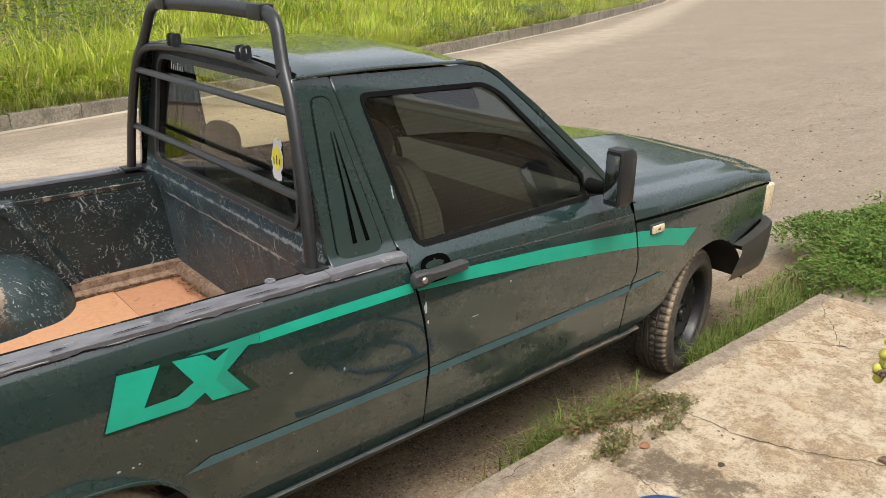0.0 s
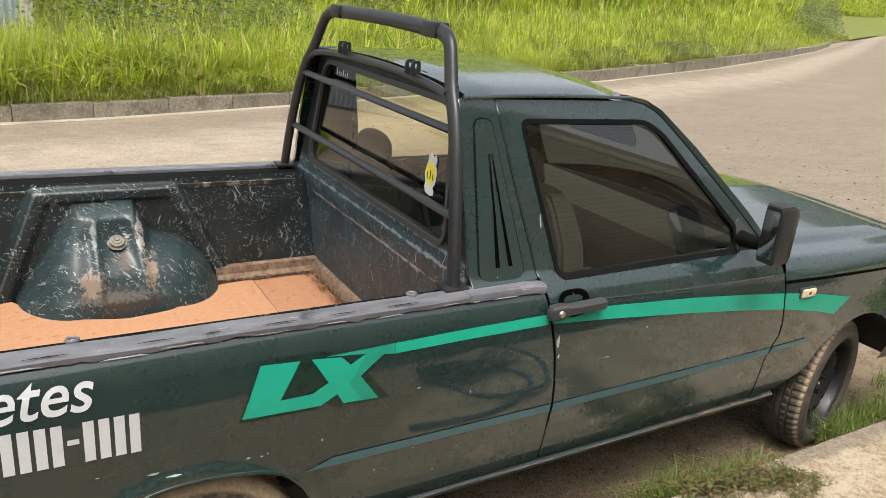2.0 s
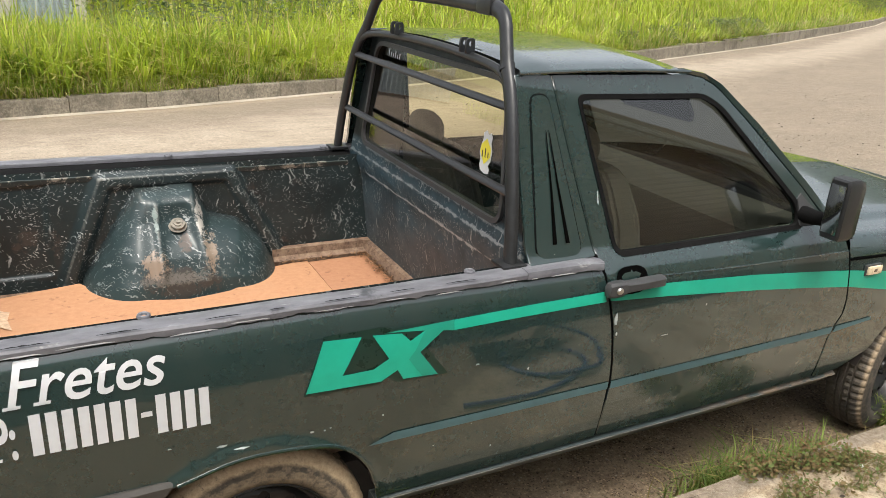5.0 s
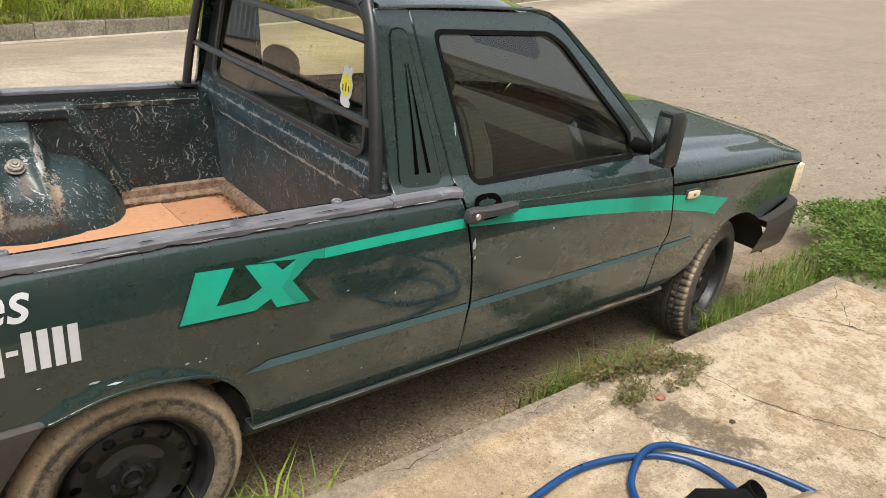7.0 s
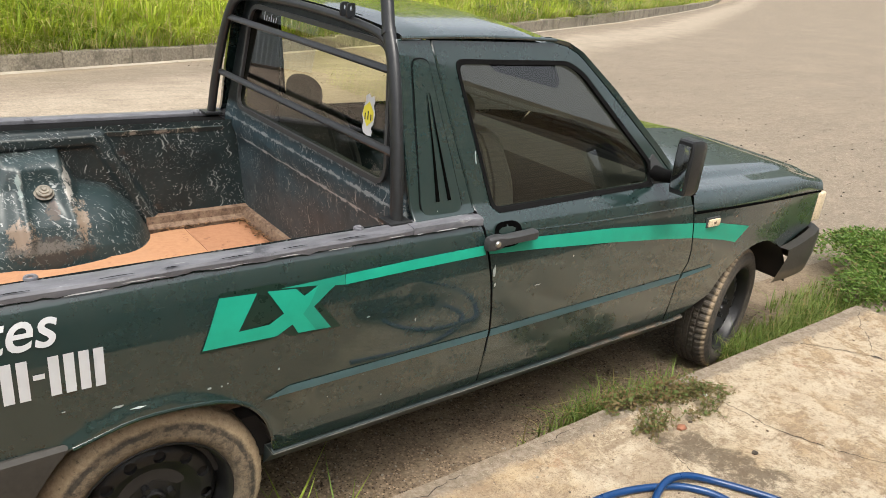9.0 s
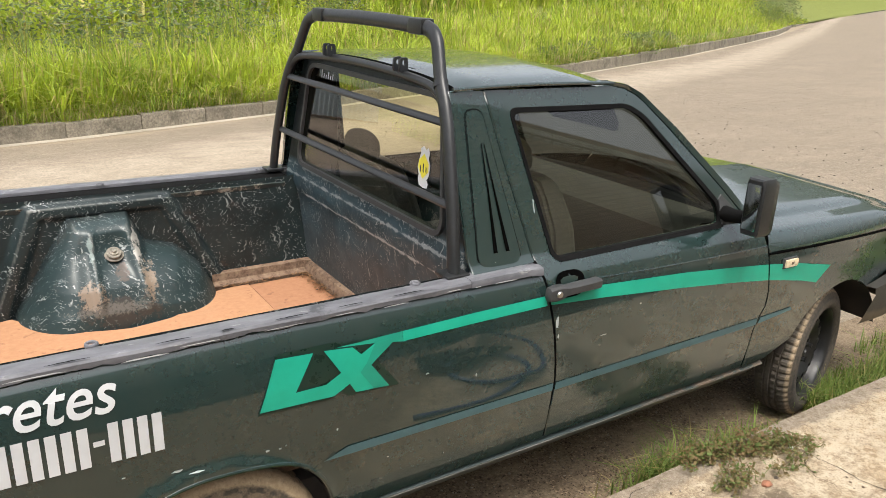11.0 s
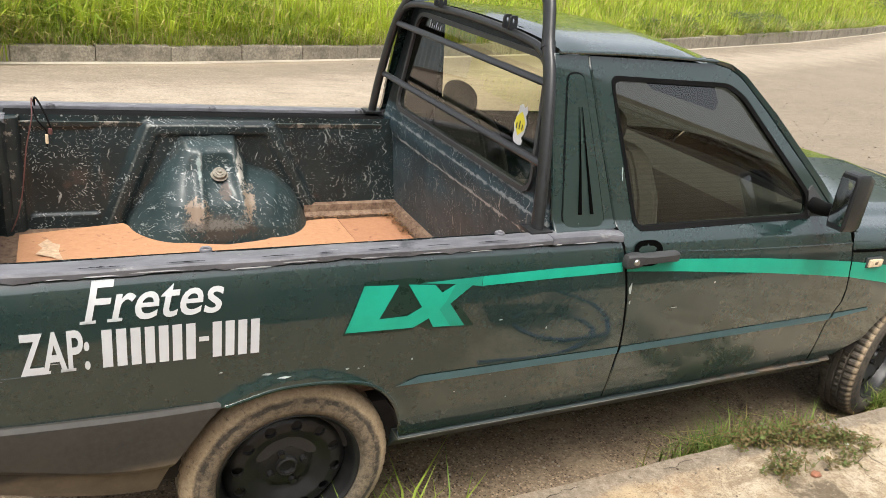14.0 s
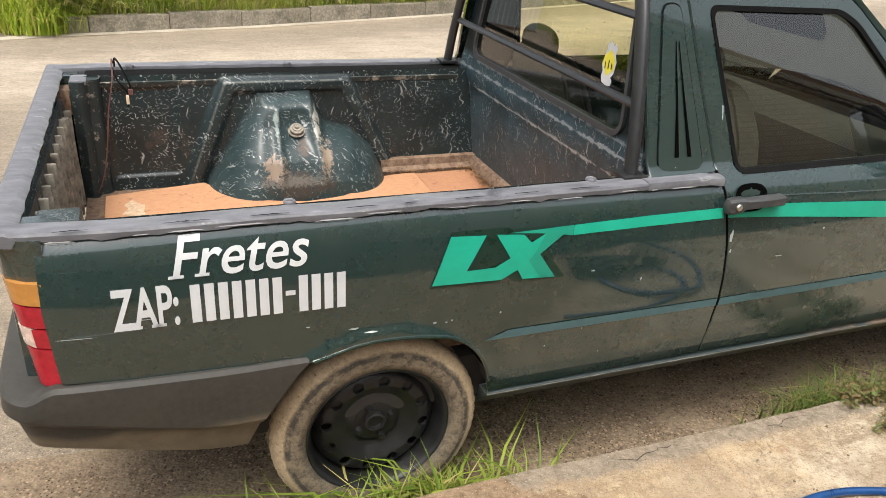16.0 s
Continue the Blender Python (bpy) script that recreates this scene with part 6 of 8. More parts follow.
for k in range(12):
    x = -0.453 + 0.0292 * k
    if k == 7:
        decal("number_bar", [(x - 0.001, 0.783), (x + 0.021, 0.783), (x + 0.021, 0.795), (x - 0.001, 0.795)], M["white"], truck, "", 0.003)
    else:
        z = 0.744 - 0.0008 * k
        decal("number_bar", [(x, z), (x + 0.0205, z), (x + 0.0205, z + 0.092), (x, z + 0.092)], M["white"], truck, "", 0.003)

# chips down to the primer
rc = random.Random(31)
for x, z, w, h in ((-0.088, 0.668, 0.034, 0.007), (-0.048, 0.655, 0.036, 0.005), (0.118, 0.652, 0.012, 0.007), (0.150, 0.648, 0.008, 0.006), (0.165, 0.652, 0.006, 0.005), (1.004, 0.795, 0.015, 0.045), (1.012, 0.752, 0.008, 0.016),
                   (0.972, 1.125, 0.007, 0.045), (0.785, 1.330, 0.012, 0.020), (0.770, 1.180, 0.007, 0.014), (0.772, 1.060, 0.006, 0.022), (0.560, 0.745, 0.014, 0.005), (-0.200, 0.690, 0.012, 0.004), (0.30, 0.655, 0.006, 0.008),
                   (0.72, 0.70, 0.006, 0.012), (1.35, 0.79, 0.009, 0.008), (1.20, 0.715, 0.03, 0.004), (-0.690, 0.735, 0.09, 0.002), (-0.545, 0.765, 0.05, 0.002), (2.30, 0.80, 0.018, 0.010), (2.62, 0.77, 0.03, 0.015), (0.45, 0.52, 0.006, 0.005), (0.63, 0.47, 0.005, 0.006)):
    poly = [(x + w / 2 * math.cos(a) * rc.uniform(0.6, 1.1), z + h / 2 * math.sin(a) * rc.uniform(0.6, 1.1)) for a in [2 * math.pi * k / 9 for k in range(9)]]
    decal("paint_chip", poly, M["primer"] if x < 2.2 else M["rust"], truck, "", 0.0012)

for pts in ([(1.16, 0.905), (1.4, 0.895), (1.7, 0.887), (1.985, 0.883)], [(-0.70, 0.738), (-0.60, 0.741), (-0.50, 0.744)]):
    part("crease", tube(bmesh.new(), [(x, flank(x, z) + 0.0006, z) for x, z in [(a[0] + (b[0] - a[0]) * k / 8, a[1] + (b[1] - a[1]) * k / 8) for a, b in zip(pts, pts[1:]) for k in range(9)]], 0.0022 if pts[0][0] > 0 else 0.0012, 6), M["paint"], truck)

# ---- small parts on the flank ----
def handle_ring(x, z, h, y):
    return [(x, -0.002, z + h), (x, y + 0.006, z + h), (x, y, z + h * 0.7), (x, y, z - h * 0.7), (x, y + 0.006, z - h), (x, -0.002, z - h)]


handle = part("door_handle", loft(bmesh.new(), [handle_ring(*q) for q in ((0.948, 0.897, 0.010, -0.018), (0.953, 0.897, 0.020, -0.024), (0.975, 0.898, 0.023, -0.027), (1.000, 0.899, 0.021, -0.027), (1.012, 0.901, 0.0145, -0.029),
                                                                           (1.05, 0.903, 0.0135, -0.033), (1.10, 0.904, 0.0135, -0.033), (1.138, 0.903, 0.0150, -0.030), (1.146, 0.902, 0.0140, -0.026), (1.148, 0.902, 0.009, -0.018))]),
              M["plastic"], truck, "dark grey door handle with a key lock")
bm = lathe(bmesh.new(), [(0.0, -0.006), (0.008, -0.006), (0.010, -0.003), (0.011, 0.004)], 18)
part("key_lock", bm, M["chrome"], handle, "round metal key lock", at=(0.981, -0.026, 0.898))
# flat black sheet for the shade in the hollow behind the handle
decal("handle_recess", [(1.052 + 0.056 * math.copysign(abs(math.cos(a)) ** 0.7, math.cos(a)), 0.906 + 0.038 * math.copysign(abs(math.sin(a)) ** 0.7, math.sin(a))) for a in [2 * math.pi * k / 24 for k in range(24)]], M["hole"], truck, "", 0.0035)
marker = part("side_marker", box(bmesh.new(), 2.092, 2.166, -0.016, 0.006, 0.786, 0.816, 0.005), M["cream"], truck, "cream side marker light in a black rim")
part("marker_rim", box(bmesh.new(), 2.086, 2.172, -0.009, 0.006, 0.781, 0.821, 0.004), M["plastic"], marker)
part("marker_bulb", box(bmesh.new(), 2.121, 2.137, -0.0175, -0.012, 0.796, 0.807, 0.002), M["rust"], marker)
# ribbed plate on the cab corner
decal("plate_groove", rounded([(0.755, 0.979), (0.913, 0.979), (0.829, 1.401), (0.770, 1.401)], 0.038, 5), M["rubber"], truck, "", 0.0015)
plate = part("corner_plate", sheet(rounded([(0.759, 0.983), (0.908, 0.983), (0.826, 1.397), (0.774, 1.397)], 0.035, 5), (), proud(0.005), 0.06, 0.004), M["paint"], truck, "dark green trim plate with two slots")
# both slots are flat black sheets, dark as openings in shade
part("slot", sheet([(0.8105, 1.31), (0.8125, 1.31), (0.8195, 1.16), (0.8245, 1.018), (0.810, 1.018), (0.8125, 1.16)], (), proud(0.0075), 0.1), M["hole"], plate)
part("slot", sheet([(0.8195, 1.31), (0.8215, 1.31), (0.8425, 1.16), (0.866, 1.018), (0.8525, 1.018), (0.8355, 1.16)], (), proud(0.0075), 0.1), M["hole"], plate)
# wing mirror: deep shell open to the rear, with its glass
mir = part("wing_mirror", loft(bmesh.new(), [[(x, yc + w * a, zc + h * b) for a, b in ((-1, -0.86), (-0.86, -1), (0.86, -1), (1, -0.86), (1, 0.86), (0.86, 1), (-0.8, 1), (-1, 0.82))]
                                              for x, yc, zc, w, h in ((1.712, -0.088, 1.083, 0.029, 0.088), (1.718, -0.088, 1.083, 0.034, 0.094), (1.765, -0.088, 1.083, 0.035, 0.095), (1.800, -0.084, 1.078, 0.031, 0.086), (1.814, -0.080, 1.073, 0.020, 0.060))]),
           M["steel_black"], truck, "black plastic wing mirror")
part("mirror_glass", box(bmesh.new(), 1.7085, 1.711, -0.113, -0.063, 1.008, 1.160, 0.001), M["mirror"], mir)
part("mirror_arm", tube(bmesh.new(), [(1.77, -0.055, 1.03), (1.79, 0.02, 1.015), (1.80, 0.078, 1.01)], 0.024, 10, ends=[(0, 0.8), (1, 1.2)]), M["rubber"], mir)
part("mirror_foot", sheet([(1.775, 0.978), (1.90, 0.975), (1.79, 1.075), (1.775, 1.06)], (), proud(0.006), 0.1, 0.02), M["plastic"], mir)

# ---- roll bar behind the cab ----
def mirrored(pts):
    """A line over the truck's middle: its near half and the same turned round."""
    return pts + [(x, 2 * YC - y, z) for x, y, z in pts[::-1] if y != YC]


bar = part("roll_bar", tube(bmesh.new(), curve_points(mirrored([(0.690, 0.088, 0.968), (0.700, 0.118, 1.12), (0.714, 0.172, 1.30), (0.726, 0.217, 1.40), (0.738, 0.262, 1.462), (0.748, 0.292, 1.52), (0.757, 0.322, 1.572),
                                                                (0.764, 0.368, 1.596), (0.768, 0.45, 1.603), (0.77, YC, 1.608)]), 6), 0.0225, 14, 0.72), M["steel_black"], truck,
           "black steel roll bar with an arched tube and two cross bars")
part("arched_tube", tube(bmesh.new(), curve_points(mirrored([(0.724, 0.222, 1.395), (0.733, 0.262, 1.432), (0.740, 0.335, 1.451), (0.745, 0.52, 1.463), (0.747, YC, 1.468)]), 6), 0.0135, 12, 0.9), M["steel_black"], bar)
for y in (0.262, 2 * YC - 0.262):
    part("weld_joint", tube(bmesh.new(), [(0.736, y - 0.004 * (1 if y < YC else -1), 1.452), (0.740, y + 0.004 * (1 if y < YC else -1), 1.466)], 0.0245, 14, 0.75), M["steel_black"], bar)
for y in (0.43, 1.12):
    part("hoop_sleeve", box(bmesh.new(), 0.745, 0.793, y - 0.04, y + 0.04, 1.580, 1.626, 0.010), M["steel_black"], bar)
part("cross_bar", tube(bmesh.new(), [(0.722, 0.20, 1.363), (0.722, 2 * YC - 0.20, 1.363)], 0.0125, 10, 0.7), M["steel_black"], bar)
part("cross_bar", tube(bmesh.new(), [(0.708, 0.125, 1.147), (0.708, 2 * YC - 0.125, 1.147)], 0.0125, 10, 0.7), M["steel_black"], bar)
for y in (0.485, 0.990):
    b = part("eye_bracket", sheet(rounded([(-0.022, 0), (0.022, 0), (0.020, 0.042), (-0.020, 0.042)], 0.012), (arc(0, 0.027, 0.008, 0, 330, 11),), lambda x, z: 0, 0.05, 0.005), M["steel_black"], bar, at=Matrix.Translation((0.738, y - 0.018, 1.470)) @ pose(0, 0, 0, 0, 0, 25))
    part("eye_bracket", sheet(rounded([(-0.022, 0), (0.022, 0), (0.020, 0.042), (-0.020, 0.042)], 0.012), (arc(0, 0.027, 0.008, 0, 330, 11),), lambda x, z: 0, 0.05, 0.005), M["steel_black"], bar, at=Matrix.Translation((0.738, y + 0.018, 1.470)) @ pose(0, 0, 0, 0, 0, 25))
for y in (0.09, 2 * YC - 0.09):
    part("foot_plate", box(bmesh.new(), 0.652, 0.725, y - 0.035, y + 0.035, 0.966, 0.978, 0.004), M["steel_black"], bar)

# ---- cabin ----
for far in (False, True):
    part("pillar_trim", sheet([(0.762, 0.60), (1.02, 0.60), (0.985, 0.962), (0.914, 1.395), (0.775, 1.415)], (), proud(-0.035), 0.08, 0.004, far), M["trim"], truck)
def seat(y, up, on):
    b = part("seat", box(bmesh.new(), 1.02 + on, 1.52 + on, y - 0.24, y + 0.24, 0.56, 0.70, 0.05, 4), M["seat"], truck, "charcoal fabric seat")
    bm = loft(bmesh.new(), [[(x0 + on, y - w, z), (x0 + on, y + w, z), (x0 + on + t * 0.6, y + w * 1.02, z), (x0 + on + t, y + w * 0.8, z), (x0 + on + t, y - w * 0.8, z), (x0 + on + t * 0.6, y - w * 1.02, z)]
                             for z, x0, w, t in ((0.62, 0.99, 0.22, 0.15), (0.75, 0.965, 0.245, 0.15), (0.93 + up, 0.93, 0.245, 0.13), (1.05 + up, 0.905, 0.21, 0.11), (1.09 + up, 0.905, 0.17, 0.08))])
    bmesh.ops.bevel(bm, geom=bm.edges[:], offset=0.012, segments=2, affect="EDGES")
    part("backrest", bm, M["seat"], b)
    bm = bmesh.new()
    bmesh.ops.create_uvsphere(bm, u_segments=20, v_segments=12, radius=1)
    for v in bm.verts:
        v.co = Vector((0.915 + on + 0.045 * v.co.x, y + 0.125 * v.co.y * (1 - 0.1 * v.co.z), 1.125 + up * 1.3 + 0.062 * math.copysign(abs(v.co.z) ** 0.7, v.co.z)))
    part("headrest", bm, M["seat"], b)


seat(0.46, 0.06, 0.22)
seat(2 * YC - 0.46, 0.0, 0.0)
part("dashboard", loft(bmesh.new(), [[(1.98, y, 0.66), (1.72, y, 0.66), (1.68, y, 0.80), (1.70, y, 0.92), (1.78, y, 0.96), (2.02, y, 0.93)] for y in (0.14, 0.5, 1.0, 2 * YC - 0.14)]), M["trim"], truck)
wheel_m = Matrix.Translation((1.58, 2 * YC - 0.44, 1.07)) @ pose(0, 0, 0, 0, -30, 0)
bm = bmesh.new()
tube(bm, [(0.0, 0.185 * math.cos(a), 0.185 * math.sin(a)) for a in [2 * math.pi * k / 32 for k in range(33)]], 0.014, 8)
sw = part("steering_wheel", bm, M["rubber"], truck, at=wheel_m)
bm = bmesh.new()
for a in (0.4, math.pi - 0.4, -math.pi / 2):
    tube(bm, [(0.01, 0, 0), (0.0, 0.18 * math.cos(a), 0.18 * math.sin(a))], 0.018, 8, 0.4)
part("spoke", bm, M["rubber"], sw, at=wheel_m)
part("cab_floor", box(bmesh.new(), 0.80, 2.0, 0.12, 2 * YC - 0.12, 0.44, 0.47), M["trim"], truck)
part("rear_view_mirror", box(bmesh.new(), 1.44, 1.47, YC - 0.12, YC + 0.12, 1.30, 1.37, 0.01), M["rubber"], truck)
for y in (0.30, YC + 0.08):
    part("sun_visor", loft(bmesh.new(), [[(1.395, v, 1.408), (1.41, v, 1.408), (1.505 - c, v, 1.275 + c), (1.49 - c, v, 1.272 + c)] for v, c in ((y, 0.03), (y + 0.03, 0.0), (y + 0.35, 0.0), (y + 0.39, 0.05))]), M["rubber"], truck)
part("gear_lever", tube(bmesh.new(), [(1.55, YC, 0.55), (1.50, YC, 0.75)], 0.012, 8), M["rubber"], truck)

# ---- stickers, wires and wear ----
def on_back(name, poly, material, parent, label="", by=0.0):
    return part(name, sheet(poly, (), None, 0.2, place=lambda y, z: (back_x(z) + 0.0015 - by, y, z)), material, parent, label)


on_back("sticker", [(0.404, 1.160), (0.396, 1.145), (0.372, 1.140), (0.350, 1.143), (0.346, 1.156), (0.356, 1.166), (0.345, 1.180), (0.342, 1.212), (0.354, 1.232), (0.350, 1.248), (0.360, 1.262), (0.372, 1.254), (0.386, 1.264), (0.402, 1.254),
                    (0.400, 1.240), (0.406, 1.222), (0.412, 1.196), (0.402, 1.176)], M["white"], rear_pane, "white cut-out sticker")
on_back("sticker_face", [(0.408, 1.198), (0.378, 1.166), (0.348, 1.192), (0.350, 1.216), (0.378, 1.242), (0.405, 1.220)], M["yellow"], rear_pane, "yellow six-sided sticker", 0.001)
for k in range(3):
    y, h = 0.394 - 0.016 * k, (0.018, 0.026, 0.018)[k]
    on_back("sticker_bar", [(y, 1.186 + 0.002 * k), (y - 0.006, 1.186), (y - 0.004, 1.186 + h), (y + 0.002, 1.188 + h)], M["black"], rear_pane, "", 0.002)
for k in range(6):
    y, h = 1.150 - 0.019 * k, (0.030, 0.018, 0.014, 0.026, 0.014, 0.020)[k]
    on_back("script_bar", [(y, 1.378), (y - 0.006, 1.378), (y - 0.008, 1.378 + h), (y - 0.002, 1.378 + h)], M["white"], rear_pane)
# ragged black tape and chipped edge along the near rail
rl = random.Random(17)
x = -0.70
while x < 0.66:
    L = rl.uniform(0.03, 0.10)
    top = [(x + L * k / 10, 0.0250 + 0.0028 * math.sin(math.pi * k / 10) * (1 + 1.5 * noise.noise((x * 9 + k, 0, 0)))) for k in range(11)]
    low = [(x + L * k / 10, 0.0235) for k in range(11)]
    bm = sheet(top + low[::-1], (), None, 1.0, place=lambda u, v: (u, v, 0.9735))
    bmesh.ops.recalc_face_normals(bm, faces=bm.faces)
    part("tape_rag", bm, M["rubber"], truck)
    x += L + rl.uniform(0.05, 0.16)
x = -0.72
while x < 0.93:
    L = rl.uniform(0.02, 0.12)
    w = rl.uniform(0.0012, 0.003)
    z = 0.9535 + rl.uniform(-0.004, 0.004)
    part("chip", sheet([(x, z), (x + L, z + rl.uniform(-0.001, 0.001)), (x + L * 0.8, z + w), (x + L * 0.2, z + w)], (), lambda u, v: 0.0165 + 0.02 * max(0, (-0.55 - u) / 0.25) ** 2, 1.0), M["white"], truck)
    x += L + rl.uniform(0.01, 0.12)
# loose wires from the lamp hole in the far rail
wire = part("wire", tube(bmesh.new(), curve_points([(-0.600, 1.44, 0.975), (-0.606, 1.40, 1.010), (-0.606, 1.36, 1.0), (-0.608, 1.315, 0.955), (-0.630, 1.315, 0.86), (-0.645, 1.310, 0.76), (-0.656, 1.305, 0.69), (-0.676, 1.295, 0.61), (-0.700, 1.285, 0.555)], 6), 0.0024, 6), M["pink"], truck, "faded red and black wires hanging in the bed")
part("wire_strand", tube(bmesh.new(), curve_points([(-0.600, 1.44, 0.975), (-0.595, 1.40, 1.012), (-0.572, 1.34, 0.985), (-0.552, 1.315, 0.93), (-0.562, 1.31, 0.905)], 6), 0.0035, 6), M["rubber"], wire)
part("wire_strand", tube(bmesh.new(), curve_points([(-0.606, 1.36, 0.99), (-0.59, 1.32, 0.95), (-0.565, 1.31, 0.915), (-0.566, 1.305, 0.86)], 6), 0.0032, 6), M["rubber"], wire)
part("plug", box(bmesh.new(), -0.570, -0.560, 1.300, 1.310, 0.872, 0.905, 0.003), M["cream"], wire, "cream plug")
part("plug", box(bmesh.new(), -0.560, -0.546, 1.300, 1.314, 0.905, 0.925, 0.003), M["pink"], wire, "red plug")

truck.matrix_basis = LEAN @ truck.matrix_basis

# ---- things in and round the truck ----
# loose board lying in the bed
def board_y(x):
    return lerp([(-0.68, 1.245), (-0.33, 1.315), (-0.29, 1.24), (-0.15, 1.10), (0.0, 1.055), (0.15, 1.075), (0.28, 1.16), (0.36, 1.255), (0.46, 1.272)], x)


def bed_board(name, x0, x1, label, dz=0.0):
    xs = [x0 + (x1 - x0) * i / 24 for i in range(25)]
    top = [(x, min(board_y(x), 1.272 if x0 > 0.4 else 9)) for x in xs]
    poly = [(x0, 0.16)] + [(x1, 0.16)] + top[::-1]
    bm = sheet(poly, (), None, 0.12, (0, 0, -0.006), place=lambda x, y: (x, y, FLOOR_Z + dz + 0.012 + 0.006 * noise.noise((x * 3, y * 3, 0))))
    bmesh.ops.recalc_face_normals(bm, faces=bm.faces)
    ob = part(name, bm, M["mat"] if dz == 0 else M["mat2"], at=LEAN)
    return tagged(ob, label, "board")


bed_board("board", -0.675, 0.50, "thin orange-brown fibre board lying in the truck bed")
bed_board("board", 0.505, 0.748, "narrow red-brown fibre board at the bed's front", -0.004)

# dry leaves and dirt gathered in the bed's front corner
r = random.Random(12)
vs, fs = [], []
for i in range(420):
    if i % 5:
        x, y = r.gauss(0.735, 0.014), 0.45 + 0.82 * r.random() ** 0.6
    else:
        x, y = r.uniform(0.40, 0.75), r.gauss(1.270, 0.010)
    c = Vector((x, min(y, 1.285), FLOOR_Z + 0.016 + 0.006 * r.random()))
    d = Vector((r.gauss(0, 1), r.gauss(0, 1), r.uniform(-0.1, 0.3))).normalized() * r.uniform(0.004, 0.011)
    q = Vector((-d.y, d.x, r.gauss(0, 0.002))) * r.uniform(0.2, 0.6)
    k = len(vs)
    vs += [c - d, c + q, c + d, c - q]
    fs.append((k, k + 1, k + 2, k + 3))
bed_litter = new("leaf_litter", quick_mesh("leaf_litter", vs, fs, M["litter"], False))
bed_litter.matrix_basis = LEAN
tagged(bed_litter, "dry brown leaves and dirt in the corner of the truck bed", "litter", kind="stuff")

# far kerb: single stones along the road's edge
def kerb_stone():
    bm = box(bmesh.new(), -0.5, 0.5, 0.0, 0.15, -0.05, 0.185, 0.02, 2)
    for v in bm.verts:
        v.co += Vector((0, 0.010 * noise.noise(v.co * 5), 0.010 * noise.noise(v.co * 4 + Vector((3, 1, 0)))))
    me = bpy.data.meshes.new("kerb_stone")
    bm.to_mesh(me)
    bm.free()
    me.materials.append(M["kerb"])
    return me


kerb = tagged(new("kerb"), "row of weathered grey kerb stones", "kerb", kind="structure")
kerb.matrix_basis = Matrix.Translation((-1.33, 7.58, 0))
stone = kerb_stone()
rng = random.Random(4)
x, lead = -1.33, [0.30, 0.87, 0.86, 0.95, 0.93, 0.97]
while x < 120:
    length = (lead.pop(0) if lead else rng.choice((0.86, 0.92, 1.0, 0.95))) * (1 + 0.05 * min(18.0, max(0.0, x - 3.0)))
    y = far_line(x)
    slope = math.atan2(far_line(x + 0.9) - y, 0.9)
    cx, cy = x + math.cos(slope) * length / 2, y + math.sin(slope) * length / 2
    big = 1 + 0.05 * min(18.0, max(0.0, x - 3.0))
    m = pose(cx, cy, rng.uniform(-0.008, 0.008), rng.uniform(-1.5, 1.5), rng.uniform(-0.8, 0.8), math.degrees(slope) + rng.uniform(-0.8, 0.8)) @ Matrix.Diagonal((length - 0.006, big, big, 1))
    linked("kerb_stone", stone, kerb, "", m)
    x += math.cos(slope) * length

# wall and metal gates beyond the drive
def gate_y(x):
    return 13.3 + 0.12 * (x + 3.15)


def corrugated(x0, x1, z0, z1):
    bm = bmesh.new()
    n = int((x1 - x0) / 0.018)
    rows = []
    for z in (z0, z1):
        rows.append([bm.verts.new((x0 + (x1 - x0) * i / n, gate_y(x0 + (x1 - x0) * i / n) + 0.018 * math.sin(i * math.pi / 3), z)) for i in range(n + 1)])
    for i in range(n):
        bm.faces.new((rows[0][i], rows[0][i + 1], rows[1][i + 1], rows[1][i]))
    return bm


g = thing("gate", (-3.6, gate_y(-3.6), 0.1), "wide pale blue corrugated metal gate, closed, streaked with rust", "gate")
part("leaf", corrugated(-6.0, -1.62, 0.16, 2.5), M["gate"], g)
part("bottom_bar", tube(bmesh.new(), [(-6, gate_y(-6) - 0.03, 0.16), (-1.62, gate_y(-1.62) - 0.03, 0.16)], 0.02, 6), M["rust"], g)
g = thing("gate", (-0.3, gate_y(-0.3), 0.1), "narrow pale blue corrugated metal door with a black handle", "gate")
part("leaf", corrugated(-0.72, 0.12, 0.16, 2.4), M["gate"], g)
part("handle", box(bmesh.new(), -0.66, -0.60, gate_y(-0.63) - 0.09, gate_y(-0.63) - 0.03, 1.02, 1.20, 0.01), M["rubber"], g)
for a, b in ((-1.60, -0.74), (0.14, 0.34)):
    bm = loft(bmesh.new(), [[(a, gate_y(a) - 0.06, z), (b, gate_y(b) - 0.06, z), (b, gate_y(b) + 0.12, z), (a, gate_y(a) + 0.12, z)] for z in (0.05, 2.6)])
    tagged(part("wall_gate", bm, M["render_wall"], angle=20), "cement rendered wall pier between the gates", "wall", kind="structure")


